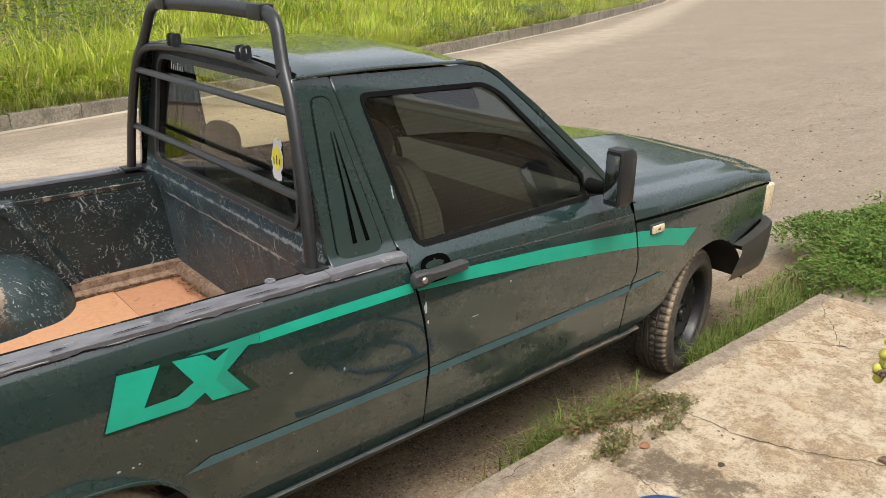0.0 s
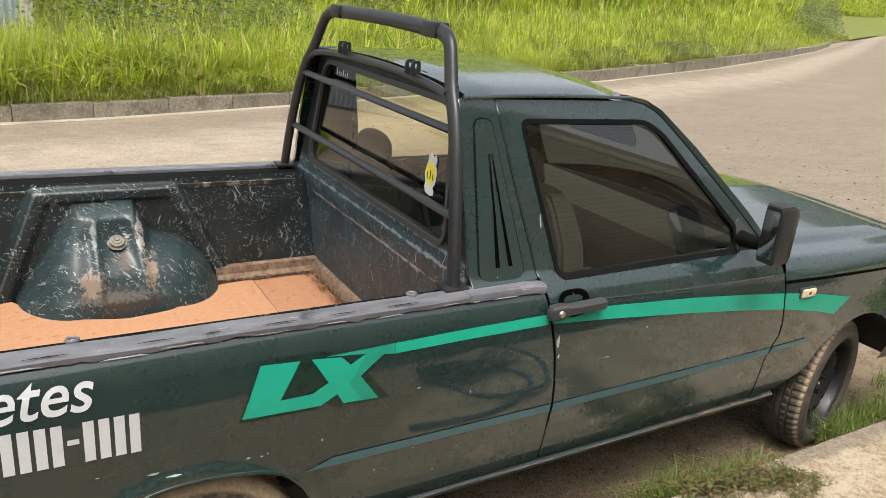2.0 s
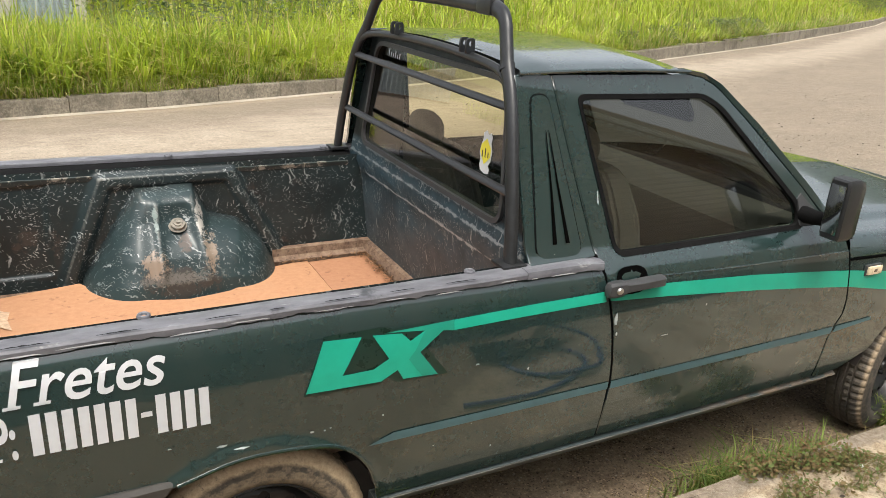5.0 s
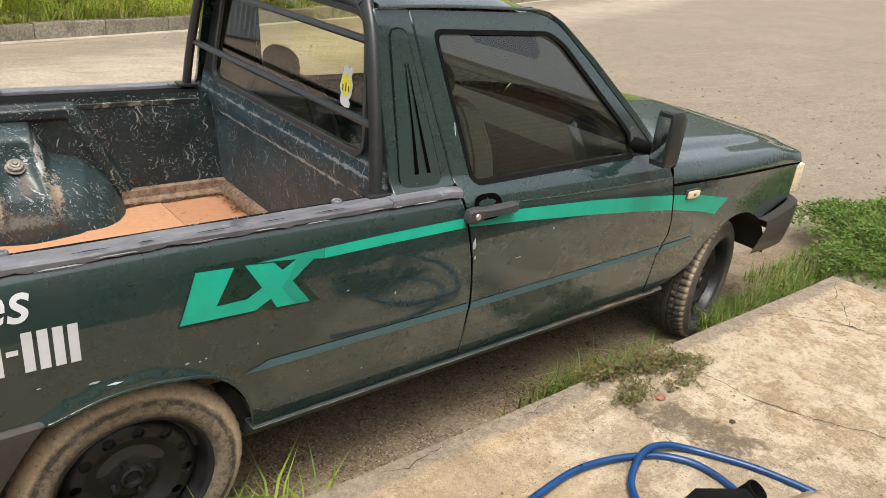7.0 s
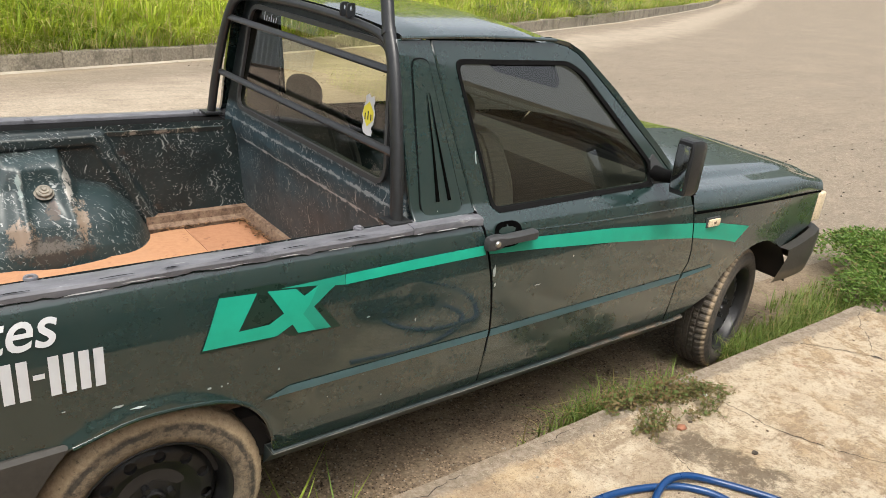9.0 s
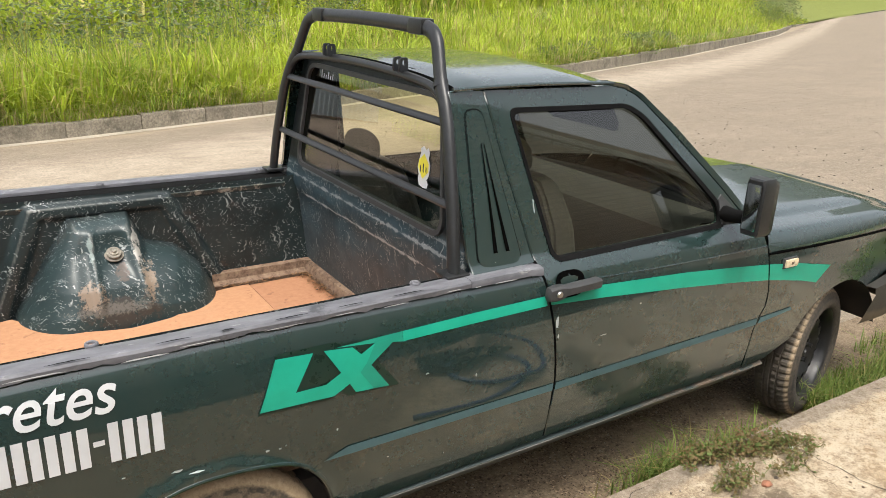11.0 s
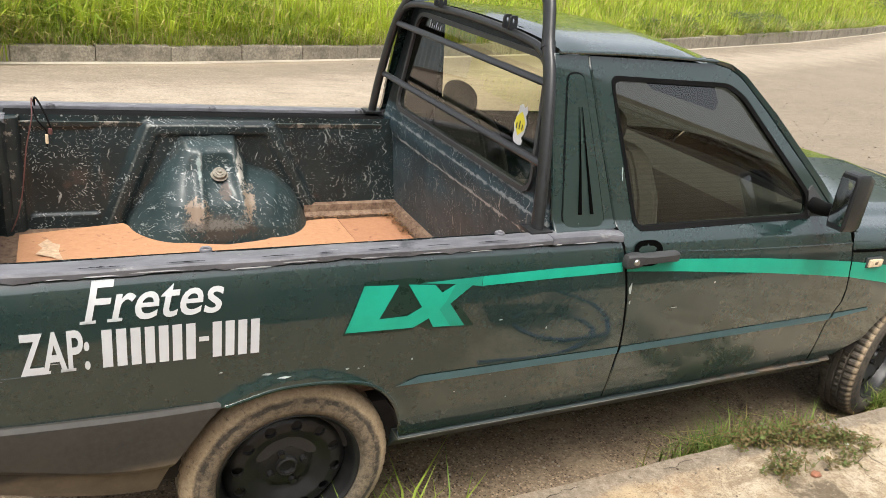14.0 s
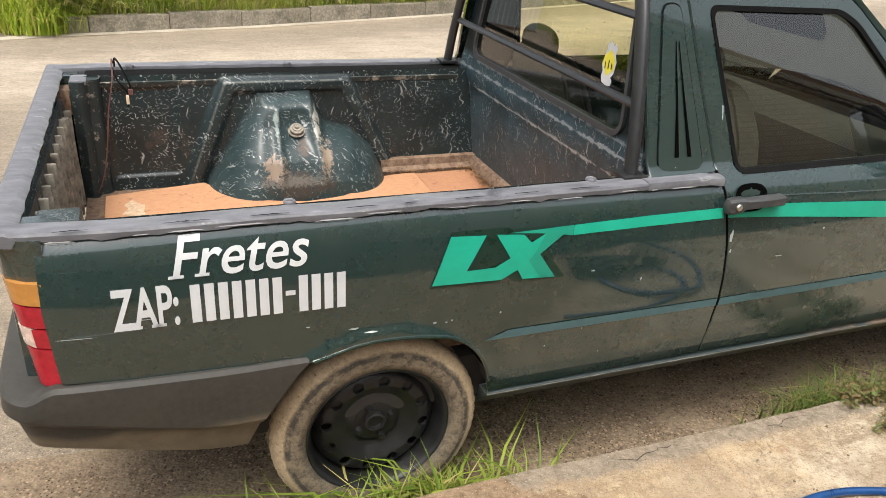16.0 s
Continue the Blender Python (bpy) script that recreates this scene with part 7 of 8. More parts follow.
# ---- plants ----
def blades(name, spots, material, seed, height=(0.3, 0.7), width=(0.006, 0.011), lean=0.6, label="", category="grass"):
    """Many curved grass blades in one mesh; spots: places with a size factor."""
    r = np.random.RandomState(seed)
    n = len(spots)
    p = np.array(spots)
    h = r.uniform(*height, n) * p[:, 3]
    w = r.uniform(*width, n) * p[:, 4]
    a = r.uniform(0, 2 * np.pi, n)
    k = r.uniform(0.15, 1.0, n) ** 1.3 * lean
    d = np.stack([np.cos(a), np.sin(a), np.zeros(n)], 1)
    side = np.stack([-np.sin(a + r.uniform(-0.6, 0.6, n)), np.cos(a), np.zeros(n)], 1)
    up = np.array([0, 0, 1.0])
    base = p[:, :3]
    mid = base + up * (h * 0.55)[:, None] + d * (h * k * 0.25)[:, None]
    tip = base + up * (h * (1 - 0.35 * k))[:, None] + d * (h * k * 0.95)[:, None]
    v = np.stack([base - side * w[:, None] * 0.5, base + side * w[:, None] * 0.5, mid + side * w[:, None] * 0.45, mid - side * w[:, None] * 0.45, tip], 1).reshape(-1, 3)
    i = np.arange(n) * 5
    me = bpy.data.meshes.new(name)
    me.vertices.add(len(v))
    me.vertices.foreach_set("co", v.ravel())
    loops = np.concatenate([np.stack([i, i + 1, i + 2, i + 3], 1).ravel(), np.stack([i + 3, i + 2, i + 4], 1).ravel()])
    me.loops.add(len(loops))
    me.loops.foreach_set("vertex_index", loops)
    me.polygons.add(2 * n)
    me.polygons.foreach_set("loop_start", np.concatenate([np.arange(n) * 4, 4 * n + np.arange(n) * 3]))
    me.polygons.foreach_set("loop_total", np.concatenate([np.full(n, 4), np.full(n, 3)]))
    me.update(calc_edges=True)
    me.materials.append(material)
    ob = new(name, me)
    return tagged(ob, label, category, kind="stuff")


rng = random.Random(11)
spots = []
for i in range(15500):
    x = -1.5 + 80 * rng.random() ** 1.9
    d = 0.12 + 22 * rng.random() ** 1.8
    cx, cy = x - d * 0.2, far_line(x) + 0.1 + d
    if cx < -1.35 - 0.15 * d and rng.random() < 0.7:
        continue
    clump = noise.noise((cx * 0.8, cy * 0.8, 0)) + 0.6 * noise.noise((cx * 2.2, cy * 2.2, 5))
    if clump < -0.3 and rng.random() < 0.6:
        continue
    size = max(0.3, 0.78 + 0.75 * clump) * (0.6 if d < 0.4 else 1.0)
    spread = 0.05 + 0.05 * rng.random()
    for k in range(13):
        px, py = cx + rng.gauss(0, spread), cy + rng.gauss(0, spread)
        spots.append((px, max(py, far_line(px) + 0.13), verge_z(x, d) - 0.02, size, 1 + 0.05 * d + 0.045 * max(0, x)))
for i in range(900):                                     # the clump spills round the kerb's end onto the drive
    a, q = rng.uniform(0, 6.283), rng.random() ** 0.5
    cx, cy = -1.55 + 0.62 * q * math.cos(a), 8.55 + 1.05 * q * math.sin(a)
    for k in range(9):
        spots.append((cx + rng.gauss(0, 0.05), cy + rng.gauss(0, 0.05), 0.02, 0.75 * (1 - 0.45 * q), 1.1))
for i in range(620):                                     # coarse arching tussocks
    x, d = -1.3 + 26 * rng.random() ** 1.5, 0.2 + 3.2 * rng.random() ** 1.4
    q = rng.uniform(0.75, 1.25) * (0.75 if d < 0.5 else 1.0)
    for k in range(46):
        spots.append((x + rng.gauss(0, 0.05), max(far_line(x) + 0.13, far_line(x) + 0.1 + d + rng.gauss(0, 0.05)), verge_z(x, d) - 0.02, q, 1.7 + 0.04 * max(0, x)))
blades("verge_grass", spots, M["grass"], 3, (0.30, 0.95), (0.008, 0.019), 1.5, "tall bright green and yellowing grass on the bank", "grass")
left = []
for i in range(2600):
    cx = -5.9 - 10 * rng.random()
    d = 0.15 + 5 * rng.random()
    for k in range(8):
        left.append((cx + rng.gauss(0, 0.08), far_line(cx) + d + rng.gauss(0, 0.08), 0.05, rng.uniform(0.5, 1.1), 1.6))
blades("drive_grass", left, M["grass"], 14, (0.3, 0.8), (0.008, 0.018), 1.4, "tall green grass on the far side of the drive", "grass")
far_spots = []
for i in range(21000):
    x = 2 + 190 * rng.random() ** 1.5
    d = 6 + 50 * rng.random() ** 1.5
    for k in range(7):
        far_spots.append((x - d * 0.2 + rng.gauss(0, 0.2), far_line(x) + 0.1 + d + rng.gauss(0, 0.2), verge_z(x, d) - 0.05, 1.4, 4.0 + 0.08 * x))
blades("hill_grass", far_spots, M["grass"], 4, (0.5, 1.0), (0.010, 0.02), 1.2, "grass on the upper slope", "grass")
# fringe that hangs over the kerb
fringe = []
for i in range(3800):
    x = -1.4 + 40 * rng.random() ** 1.6
    if noise.noise((x * 1.1, 7, 0)) < -0.35:
        continue
    fringe.append((x, far_line(x) + 0.13 + 0.12 * rng.random(), 0.15 * (1 + 0.05 * min(18.0, max(0.0, x - 3.0))), rng.uniform(0.5, 1.1) * (1 + 0.03 * max(0, x)), 1 + 0.06 * max(0, x)))
for i in range(1300):                                    # dead blades lying over the stones
    x = -1.1 + 24 * rng.random() ** 1.4
    fringe.append((x, far_line(x) + 0.03 + 0.10 * rng.random(), 0.175, rng.uniform(0.3, 0.8), 0.8 + 0.05 * max(0, x)))
blades("kerb_grass", fringe, M["kerb_blade"], 12, (0.22, 0.46), (0.007, 0.013), 2.0, "grass and dead blades hanging over the far kerb", "grass")
# dry seed stalks standing over the grass
stalks = [s for k, s in enumerate(spots) if k % 60 == 0]
blades("seed_stalks", [(x, y, z, 1.25, 0.45 + 0.02 * abs(x)) for x, y, z, q, w in stalks], M["dead"], 9, (0.7, 1.2), (0.006, 0.010), 0.5, "thin dry seed stalks in the grass", "grass")

# grey-green shrubs at the back of the verge


def shrub_mesh(seed, n, spread, height):
    r = random.Random(seed)
    vs, fs = [], []
    for i in range(n):
        a, q = r.uniform(0, 6.283), r.random() ** 0.5
        z = height * (0.1 + 0.9 * r.random() ** 0.8)
        rad = spread * q * (1.1 - 0.6 * z / height)
        c = Vector((rad * math.cos(a), rad * math.sin(a), z + 0.15 * r.gauss(0, 1) * height * 0.3))
        c.z = max(0.03, c.z)
        d = Vector((math.cos(a) + r.gauss(0, 0.6), math.sin(a) + r.gauss(0, 0.6), r.uniform(-0.5, 0.7))).normalized()
        s = d.cross(Vector((r.gauss(0, 1), r.gauss(0, 1), 1))).normalized()
        L, w = r.uniform(0.05, 0.11) * height ** 0.5, r.uniform(0.010, 0.022) * height ** 0.5
        k = len(vs)
        vs += [c, c + d * L * 0.5 + s * w, c + d * L, c + d * L * 0.5 - s * w]
        fs.append((k, k + 1, k + 2, k + 3))
    return vs, fs


def stems_mesh(seed, n, spread, height, r0=0.004):
    r = random.Random(seed)
    bm = bmesh.new()
    for i in range(n):
        a, q = r.uniform(0, 6.283), spread * r.random()
        tube(bm, [(0.2 * q * math.cos(a), 0.2 * q * math.sin(a), -0.02), (0.6 * q * math.cos(a), 0.6 * q * math.sin(a), height * 0.5), (q * math.cos(a), q * math.sin(a), height * r.uniform(0.7, 1.0))], r0, 5, ends=[(0, 1), (1, 0.4)])
    return bm


for k, (x, d, hh, sp, nn) in enumerate(((1.5, 2.6, 1.35, 0.85, 900), (2.7, 2.8, 1.55, 0.95, 800), (4.2, 3.4, 1.4, 1.0, 800), (0.6, 3.6, 1.35, 0.8, 600), (7.5, 5.0, 1.2, 1.0, 1500), (12.0, 0.5, 0.5, 0.45, 900), (14.0, 0.6, 0.55, 0.6, 1200), (15.6, 0.7, 0.6, 0.6, 1200),
                                        (18.0, 0.5, 0.7, 0.8, 1800), (20.5, 0.6, 0.7, 0.9, 1800), (58.0, 1.2, 3.0, 2.6, 3200), (66.0, 1.8, 3.4, 2.6, 3200))):
    at = (x, far_line(x) + 0.1 + d, verge_z(x, d))
    sh = thing("shrub", at, "leggy grey-green shrub in the tall grass" if hh > 1 else "low dark green weed bush at the kerb", "shrub")
    bmS = stems_mesh(k, 26, sp * 0.8, hh * 0.9, 0.008)
    tagged(part("stem", bmS, M["stalk"], sh, at=at), kind="stuff")
    vs, fs = shrub_mesh(40 + k, nn, sp, hh)
    linked("crown", quick_mesh("crown", vs, fs, M["shrub"], False), sh, "", Matrix.Translation(at))

# grass growing in the gutter at the rear wheel
rng = random.Random(21)
spots = [(rng.gauss(0.06, 0.17), -0.055 + rng.gauss(0, 0.028), 0.01, rng.uniform(0.5, 1.1), 1) for i in range(520)]
spots += [(rng.gauss(-0.30, 0.10), -0.06 + rng.gauss(0, 0.02), 0.01, rng.uniform(0.5, 1.0), 1) for i in range(50)]
blades("wheel_grass", spots, M["tuft"], 5, (0.12, 0.30), (0.004, 0.010), 2.5, "bright green grass tuft beside the rear wheel")
# grass along the slab's edge below the door and round the front wheel
spots = [(rng.uniform(1.20, 2.30), rng.uniform(-0.11, 0.03), 0.01, rng.uniform(0.4, 0.9), 1) for i in range(380)]
spots += [(rng.gauss(1.62, 0.12), rng.uniform(-0.12, 0.06), 0.01, rng.uniform(0.9, 1.7), 1) for i in range(620)]
spots += [(rng.gauss(1.98, 0.13), rng.uniform(-0.12, 0.06), 0.01, rng.uniform(0.7, 1.3), 1) for i in range(380)]
spots += [(rng.uniform(2.55, 3.7), rng.uniform(-0.14, 0.10) + 0.04 * rng.random(), 0.02, rng.uniform(0.7, 1.3), 1) for i in range(2600)]
spots += [(rng.uniform(3.3, 4.0), rng.uniform(-0.10, 0.30), 0.03, rng.uniform(0.5, 1.0), 1) for i in range(700)]
spots += [(rng.uniform(-0.3, 1.2), rng.uniform(-0.10, -0.04), 0.01, rng.uniform(0.2, 0.5), 1) for i in range(60)]
spots += [(rng.gauss(0.52, 0.05), rng.uniform(-0.10, -0.05), 0.01, rng.uniform(0.4, 0.8), 1) for i in range(40)]
spots += [(0.47 + 0.006 * k, -0.08, 0.01, 2.0 - 0.5 * k, 1.2) for k in range(3)]
blades("gutter_grass", spots, M["gutter_blade"], 6, (0.07, 0.17), (0.0028, 0.006), 1.5, "thin green grass in the gutter along the pavement")

# dry creeping weed on the slab's edge
at = (1.70, -0.22, PAVE_Z)
wd = thing("dry_weed", at, "half-dead creeping weed on the pavement's edge", "weed")
bm = bmesh.new()
r = random.Random(8)
vs, fs = [], []
PATCHES = ((-0.12, 0.09, 0.050, 0.022, 34), (0.02, 0.06, 0.060, 0.028, 30), (0.14, 0.03, 0.055, 0.030, 34), (0.23, -0.01, 0.045, 0.030, 34), (-0.10, -0.06, 0.045, 0.030, 24), (0.12, -0.10, 0.035, 0.020, 10))
for px, py, sx2, sy2, count in PATCHES:
    for i in range(count):
        cx, cy = r.gauss(px, sx2), r.gauss(py, sy2)
        a, L = r.uniform(0, 6.283), r.uniform(0.03, 0.11)
        p0, p2 = Vector((cx, cy, 0.003)), Vector((cx + L * math.cos(a), cy + 0.6 * L * math.sin(a), r.uniform(0.006, 0.025)))
        p1 = (p0 + p2) / 2 + Vector((r.gauss(0, 0.015), r.gauss(0, 0.015), r.uniform(0.010, 0.045)))
        line = curve_points([p0, p1, p2], 4)
        tube(bm, line, 0.0012, 4)
        for k in range(13):
            c = line[r.randrange(len(line))] + Vector((r.gauss(0, 0.007), r.gauss(0, 0.007), r.gauss(0, 0.004)))
            c.z = max(0.003, c.z)
            d = Vector((r.gauss(0, 1), r.gauss(0, 1), r.uniform(-0.2, 0.6))).normalized()
            s = d.cross(Vector((r.gauss(0, 0.4), r.gauss(0, 0.4), 1))).normalized() * r.uniform(0.003, 0.007)
            k0, L2 = len(vs), r.uniform(0.009, 0.020)
            vs += [c, c + d * L2 * 0.5 + s, c + d * L2, c + d * L2 * 0.5 - s]
            fs.append((k0, k0 + 1, k0 + 2, k0 + 3))
tagged(part("stem", bm, M["dead"], wd, at=at), kind="stuff")
tagged(linked("leaf_litter", quick_mesh("leaf_litter", vs, fs, M["dead"], False), wd, "", Matrix.Translation(at)), kind="stuff")

# leafy weed mat beyond the slab
for k, (x, y, hh, sp, nn) in enumerate(((4.25, -0.14, 0.16, 0.50, 7500), (4.85, -0.14, 0.19, 0.62, 8500), (3.86, -0.10, 0.11, 0.34, 3200), (4.45, 0.22, 0.15, 0.42, 4500), (5.7, -0.15, 0.19, 0.70, 5000))):
    at = (x, y, 0.14)
    wb = thing("weed_bush", at, "sprawling bright green leafy weed on bare soil", "weed", "weeds beyond the slab")
    tagged(part("stem", stems_mesh(70 + k, 40, sp, hh * 0.9, 0.003), M["stalk"], wb, at=at), kind="stuff")
    vs, fs = shrub_mesh(80 + k, nn, sp, hh)
    linked("crown", quick_mesh("crown", vs, fs, M["weed"], False), wb, "", Matrix.Translation(at))

# ---- hose, tub and cloth on the slab ----
hz = PAVE_Z + 0.012
pts = [(0.832, -0.476, hz), (0.957, -0.459, hz), (1.09, -0.447, hz), (1.20, -0.460, hz), (1.31, -0.497, hz), (1.40, -0.547, hz), (1.46, -0.63, hz), (1.468, -0.73, hz), (1.43, -0.84, hz), (1.32, -0.92, hz), (1.20, -0.86, hz),
       (1.150, -0.76, hz), (1.155, -0.67, hz), (1.190, -0.598, hz), (1.262, -0.545, hz + 0.006), (1.350, -0.518, hz + 0.022), (1.440, -0.530, hz + 0.014), (1.513, -0.582, hz), (1.568, -0.665, hz), (1.612, -0.745, hz),
       (1.650, -0.85, hz), (1.682, -0.98, hz), (1.705, -1.13, hz), (1.80, -1.5, hz), (2.1, -2.2, hz)]
hose = part("garden_hose", tube(bmesh.new(), curve_points(pts, 10), 0.0115, 12), M["hose"])
tagged(hose, "loosely looped shiny blue garden hose on the concrete", "hose")
at = (1.20, -0.88, PAVE_Z)
tub = thing("tub", at, "cut-open black plastic tub holding tools", "tub")
rings = []
for z, rr in ((0.0, 0.10), (0.012, 0.115), (0.09, 0.150), (0.095, 0.154), (0.09, 0.146), (0.02, 0.108)):
    rings.append([(rr * math.cos(a) * 1.1, rr * math.sin(a) * 0.95, z + (0.02 * math.sin(2 * a + 0.8) if z > 0.05 else 0)) for a in [2 * math.pi * k / 7 + 0.3 for k in range(7)]])
part("shell", loft(bmesh.new(), rings), M["rubber"], tub, at=at)
bm = bmesh.new()
tube(bm, [(0.03, -0.06, 0.03), (0.07, -0.01, 0.085), (0.10, 0.02, 0.10)], 0.024, 14)
for k in range(5):
    c = Vector((0.035 + 0.012 * k, -0.05 + 0.014 * k, 0.045 + 0.012 * k))
    tube(bm, [c, c + Vector((0.004, 0.005, 0.005))], 0.031, 14)
part("pump_body", bm, M["plastic"], tub, "grey machine body with fins", at=at)
bm = lathe(bmesh.new(), [(0.030, 0.0), (0.034, 0.0), (0.036, 0.006), (0.034, 0.012), (0.034, 0.07), (0.030, 0.07), (0.030, 0.0)], 28)
part("pipe_end", bm, M["rubber"], tub, "black pipe end", at=Matrix.Translation((1.425, -0.845, PAVE_Z + 0.085)) @ pose(0, 0, 0, -58, 0, 25))
# draped cloth
bm = bmesh.new()
rows = []
for i in range(50):
    u = i / 49
    row = []
    for j in range(50):
        v = j / 49
        x, y = 1.24 + 0.30 * u + 0.06 * v, -1.12 + 0.30 * v - 0.07 * u
        x += 0.025 * noise.noise((u * 3, v * 3, 8))
        y += 0.025 * noise.noise((u * 3, v * 3, 12))
        e = min(u, 1 - u, v, 1 - v)
        fold = 0.5 * (1 + math.sin(9 * u - 6 * v + 3 * noise.noise((u * 2, v * 2, 0)))) ** 2 * 0.012
        z = PAVE_Z + 0.02 + 0.125 * smooth01(0, 0.45, e) ** 0.8 + 0.03 * noise.noise((u * 3, v * 3, 1)) + fold + 0.010 * noise.noise((u * 12, v * 5, 3))
        row.append(bm.verts.new((x, y, max(PAVE_Z + 0.008, z))))
    rows.append(row)
for a, b in zip(rows, rows[1:]):
    for j in range(49):
        bm.faces.new((a[j], b[j], b[j + 1], a[j + 1]))
bmesh.ops.recalc_face_normals(bm, faces=bm.faces)
tagged(part("cloth", bm, M["cloth"], angle=80), "crumpled khaki cloth draped over the tub", "cloth")
# flake of pale paper stuck to the board
bm = sheet([(-0.62, 1.05), (-0.60, 1.10), (-0.615, 1.13), (-0.585, 1.18), (-0.57, 1.14), (-0.545, 1.12), (-0.55, 1.06), (-0.535, 0.98), (-0.575, 1.02)], (), None, 0.03, place=lambda x, y: (x, y, FLOOR_Z + 0.0175 + 0.006 * noise.noise((x * 3, y * 3, 0))))
bmesh.ops.recalc_face_normals(bm, faces=bm.faces)
tagged(part("paper_scrap", bm, M["scrap"], at=LEAN), "torn pale paper scrap stuck to the board", "paper")

# ---- tall plant beside the pavement, its fruit stalk leaning over the slab ----
at = (1.45, -1.62, 0.22)
pl = thing("fruit_plant", at, "leafy garden plant with a stalk of round yellow-green fruits", "plant")
tagged(part("stem", stems_mesh(91, 22, 0.35, 0.95, 0.006), M["stalk"], pl, at=at), kind="stuff")
vs, fs = shrub_mesh(92, 900, 0.36, 0.95)
linked("crown", quick_mesh("crown", vs, fs, M["shrub"], False), pl, "", Matrix.Translation(at))
tipx, tipy = 1.230, -1.127
part("fruit_stalk", tube(bmesh.new(), curve_points([(1.44, -1.55, 0.40), (1.36, -1.32, 0.80), (1.265, -1.165, 0.965), (1.225, -1.118, 1.0)], 6), 0.004, 6), M["stalk"], pl)
for k, (dx, dy, z, q) in enumerate(((-0.005, 0.004, 1.052, 0.011), (0.0, 0.008, 1.022, 0.013), (-0.004, 0.014, 0.990, 0.011), (0.004, 0.012, 0.968, 0.012), (0.012, 0.01, 1.0, 0.011), (0.03, 0.0, 1.04, 0.012))):
    bm = bmesh.new()
    bmesh.ops.create_uvsphere(bm, u_segments=14, v_segments=9, radius=q * 0.82)
    for v in bm.verts:
        v.co.z *= 1.15
        v.co += Vector((tipx + dx, tipy + dy, z))
    part("fruit", bm, M["berry"], pl, "round yellow-green fruit")
    part("fruit_stem", tube(bmesh.new(), [(1.245, -1.135, 0.985), (tipx + dx, tipy + dy, z)], 0.0018, 5), M["stalk"], pl)
for z, dx in ((0.985, 0.0), (0.80, 0.01)):
    bm = bmesh.new()
    r = random.Random(5)
    for k in range(9):
        bmesh.ops.create_icosphere(bm, subdivisions=1, radius=r.uniform(0.005, 0.010), matrix=Matrix.Translation((tipx + dx + r.gauss(0, 0.008), tipy + r.gauss(0.0, 0.008) - (0.04 if z < 0.9 else 0), z + r.gauss(0, 0.008))))
    part("dried_flower", bm, M["rust"], pl, "brown dried flower head")

# ---- cracks in the slab: narrow dark grooves ----
def crack(points, width, seed):
    r = random.Random(seed)
    line = []
    for (x0, y0), (x1, y1) in zip(points, points[1:]):
        n = max(2, int(math.hypot(x1 - x0, y1 - y0) / 0.018))
        for k in range(n):
            line.append((x0 + (x1 - x0) * k / n + r.gauss(0, 0.004), y0 + (y1 - y0) * k / n + r.gauss(0, 0.004)))
    line.append(points[-1])
    vs, fs = [], []
    for i, (x, y) in enumerate(line):
        w = width * r.uniform(0.35, 1.1) * min(1, 0.3 + 3 * min(i, len(line) - 1 - i) / len(line))
        (xa, ya), (xb, yb) = line[max(0, i - 1)], line[min(len(line) - 1, i + 1)]
        d = Vector((xb - xa, yb - ya, 0)).normalized()
        q = Vector((-d.y, d.x, 0)) * w * 0.5
        z = PAVE_Z + 0.006 * noise.noise((x * 1.5, y * 1.5, 0)) + 0.004 * noise.noise((x * 7, y * 7, 4)) + 0.0025
        vs += [(x - q.x, y - q.y, z), (x + q.x, y + q.y, z)]
    for i in range(len(line) - 1):
        fs.append((2 * i, 2 * i + 1, 2 * i + 3, 2 * i + 2))
    ob = linked("crack", quick_mesh("crack", vs, fs, M["crack"]), pavement)
    return ob


crack([(1.93, -0.215), (1.972, -0.26), (1.974, -0.365), (1.985, -0.498), (2.012, -0.593), (2.055, -0.675), (2.118, -0.785), (2.193, -0.894), (2.30, -1.05)], 0.0050, 1)
crack([(1.972, -0.30), (1.90, -0.34), (1.86, -0.40), (1.88, -0.46)], 0.0028, 6)
crack([(2.60, -0.13), (2.70, -0.165), (2.796, -0.255), (2.884, -0.350), (2.945, -0.443), (3.013, -0.595), (3.05, -0.70)], 0.0048, 2)
crack([(2.945, -0.443), (3.02, -0.385), (3.109, -0.335), (3.20, -0.26), (3.322, -0.187), (3.40, -0.14)], 0.0040, 3)
crack([(2.935, -0.425), (2.948, -0.445), (2.955, -0.462)], 0.018, 4)
crack([(1.50, -0.33), (1.53, -0.42), (1.50, -0.52), (1.53, -0.60)], 0.0026, 5)
crack([(1.15, -0.14), (1.22, -0.16), (1.30, -0.135), (1.38, -0.15)], 0.0030, 7)
crack([(0.62, -0.15), (0.70, -0.165), (0.80, -0.14), (0.88, -0.16)], 0.0035, 8)
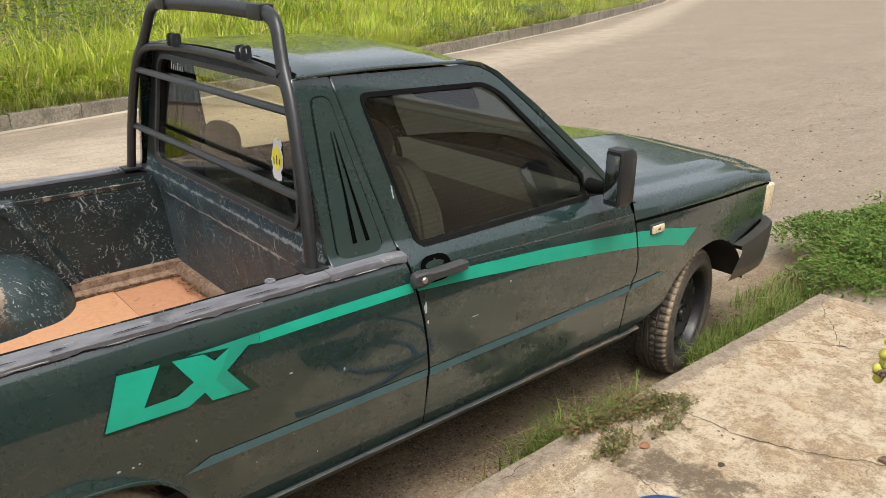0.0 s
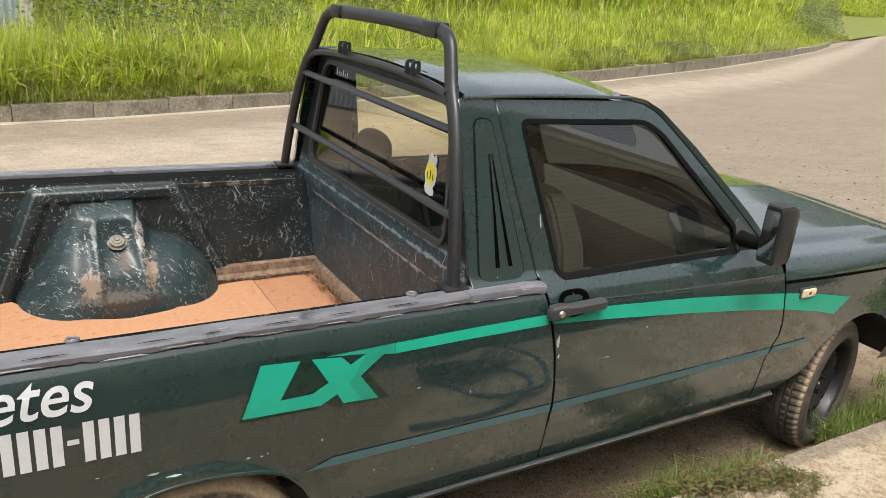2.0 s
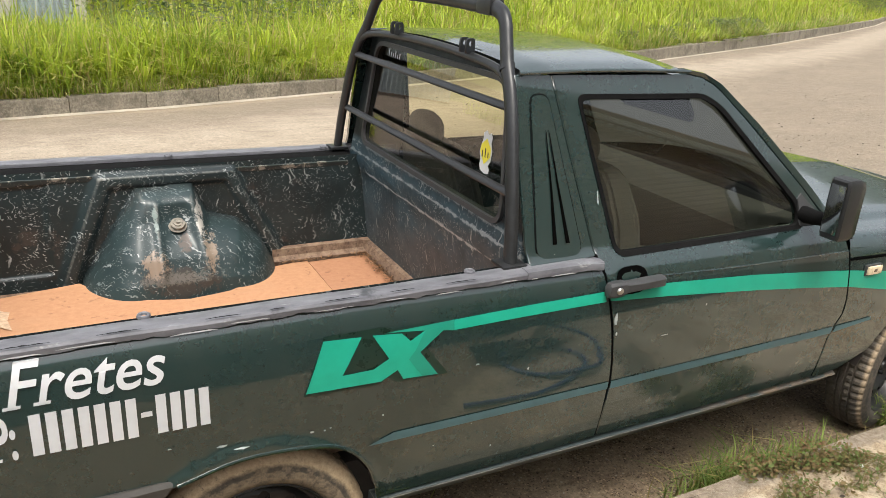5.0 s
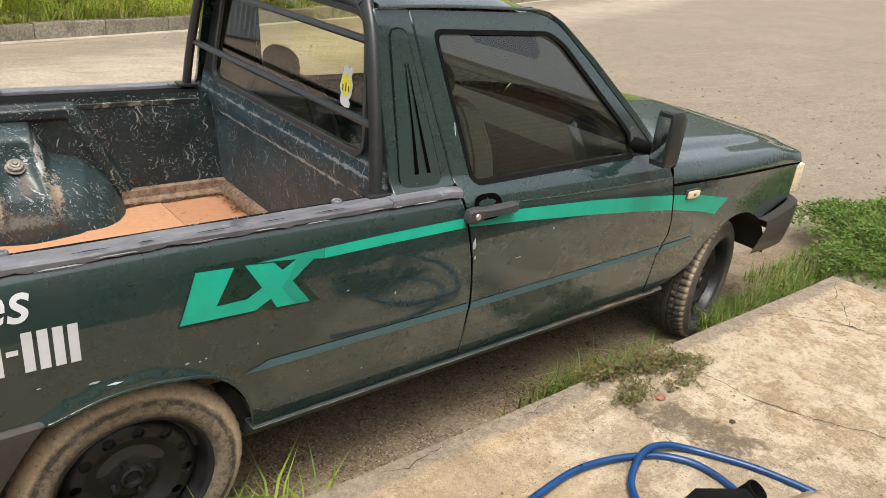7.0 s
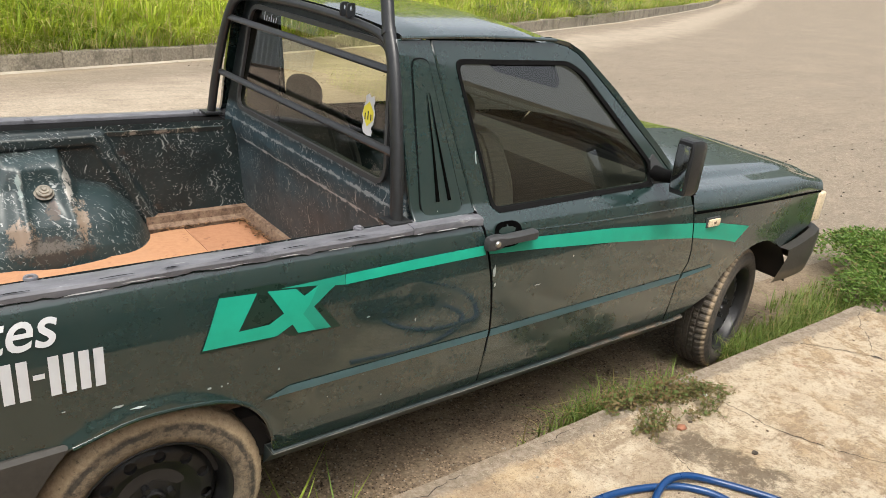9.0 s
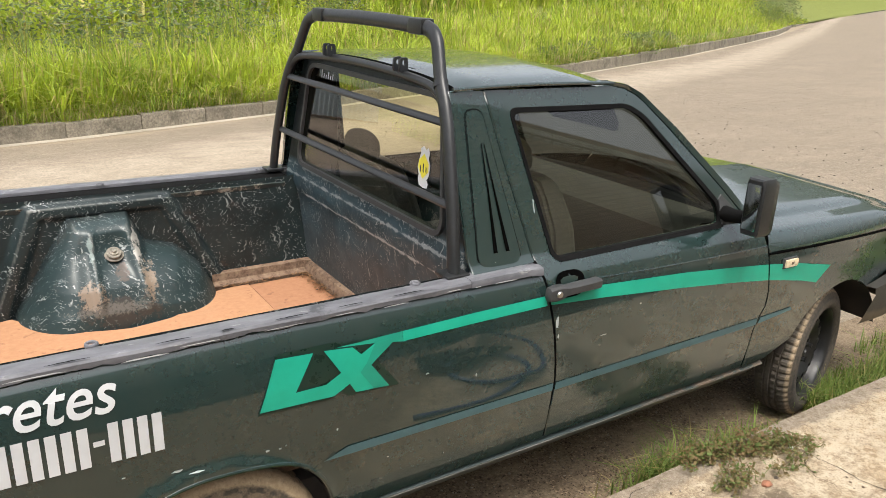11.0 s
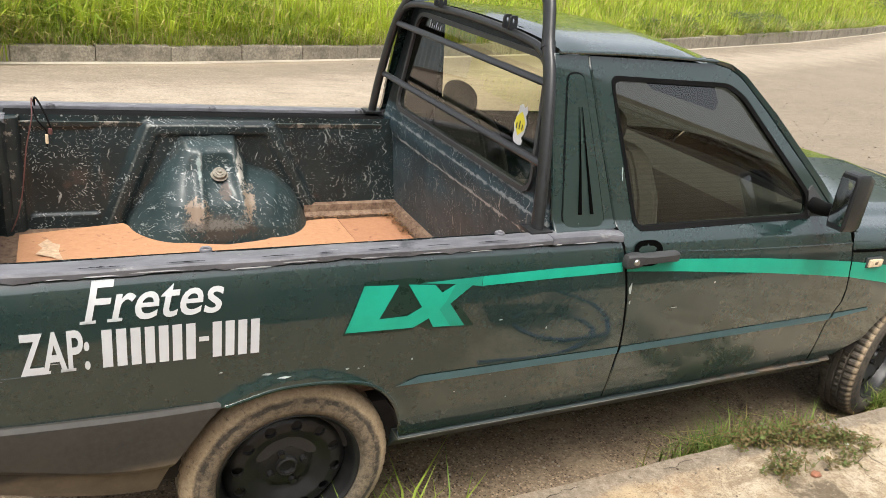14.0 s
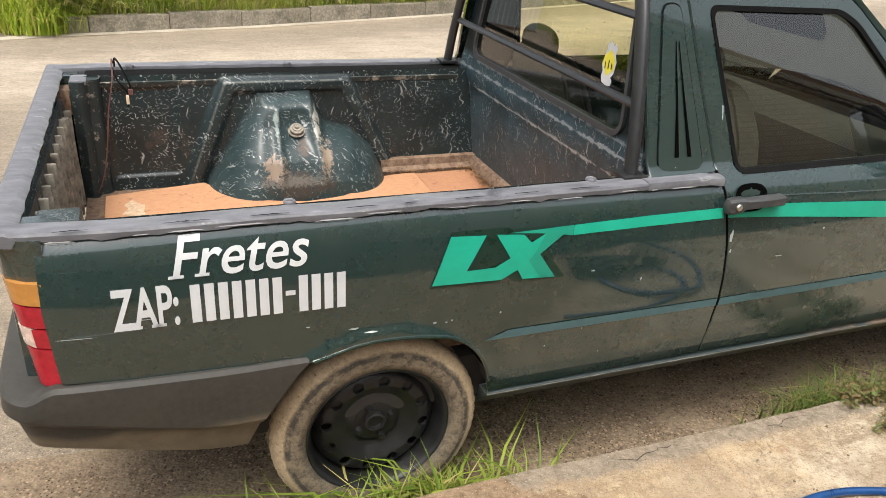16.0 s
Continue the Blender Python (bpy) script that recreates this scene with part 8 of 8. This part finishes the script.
# a clod of red brick, a pebble and a scrap of foil beside the weed
for nm, x, y, q, mk, lb in (("brick_clod", 1.680, -0.338, 0.016, "clod", "small lump of red-brown brick on the slab"), ("pebble", 1.739, -0.331, 0.008, "crack", "small dark pebble on the slab"), ("pebble", 1.784, -0.561, 0.011, "crack", "small dark pebble on the slab")):
    bm = bmesh.new()
    bmesh.ops.create_icosphere(bm, subdivisions=2, radius=q)
    for v in bm.verts:
        v.co = Vector((v.co.x * 1.35, v.co.y * 0.9, v.co.z * 0.6)) * (1 + 0.35 * noise.noise(v.co * 90)) + Vector((x, y, PAVE_Z + 0.4 * q))
    tagged(part(nm, bm, M[mk]), lb, "stone")
bm = sheet([(1.918, -0.268), (1.955, -0.262), (1.948, -0.245), (1.925, -0.248)], (), None, 0.012, place=lambda x, y: (x, y, PAVE_Z + 0.012 + 0.008 * noise.noise((x * 90, y * 90, 0))))
tagged(part("foil_scrap", bm, M["white"]), "crumpled white foil scrap caught in the weed", "litter")
# loose grit and small stones on slab and gutter
r = random.Random(31)
pebble = bmesh.new()
bmesh.ops.create_icosphere(pebble, subdivisions=1, radius=1)
for v in pebble.verts:
    v.co *= 1 + 0.3 * noise.noise(v.co * 2)
pv, pf = [tuple(v.co) for v in pebble.verts], [tuple(v.index for v in f.verts) for f in pebble.faces]
pebble.free()


def pebbles(name, count, place, size, material, label):
    vs, fs = [], []
    for i in range(count):
        x, y, z = place()
        q = size * (0.4 + r.random() ** 3 * 1.8)
        a = r.uniform(0, 6.283)
        k = len(vs)
        for px, py, pz in pv:
            vs.append((x + q * (px * math.cos(a) - py * math.sin(a) * 0.7), y + q * (px * math.sin(a) + py * math.cos(a) * 0.7), z + q * (0.3 + pz * 0.55)))
        fs += [tuple(j + k for j in f) for f in pf]
    return tagged(new(name, quick_mesh(name, vs, fs, material, False)), label, "gravel", kind="stuff")


pebbles("gutter_grit", 9000, lambda: (r.uniform(-0.6, 3.3), r.uniform(-0.11, 0.55), 0.012), 0.0035, M["grit"], "dark brown grit and small stones in the gutter")
pebbles("slab_grit", 900, lambda: (r.uniform(0.3, 3.4), PAVE_Y - 0.02 - 1.1 * r.random(), PAVE_Z), 0.003, M["grit"], "scattered grit on the pavement slab")
pebbles("road_stones", 4500, lambda: (lambda q: (r.uniform(2.8, 16), q, road_z(q)))(r.uniform(0.8, 9)), 0.007, M["road_stone"], "small pale and dark stones on the road")
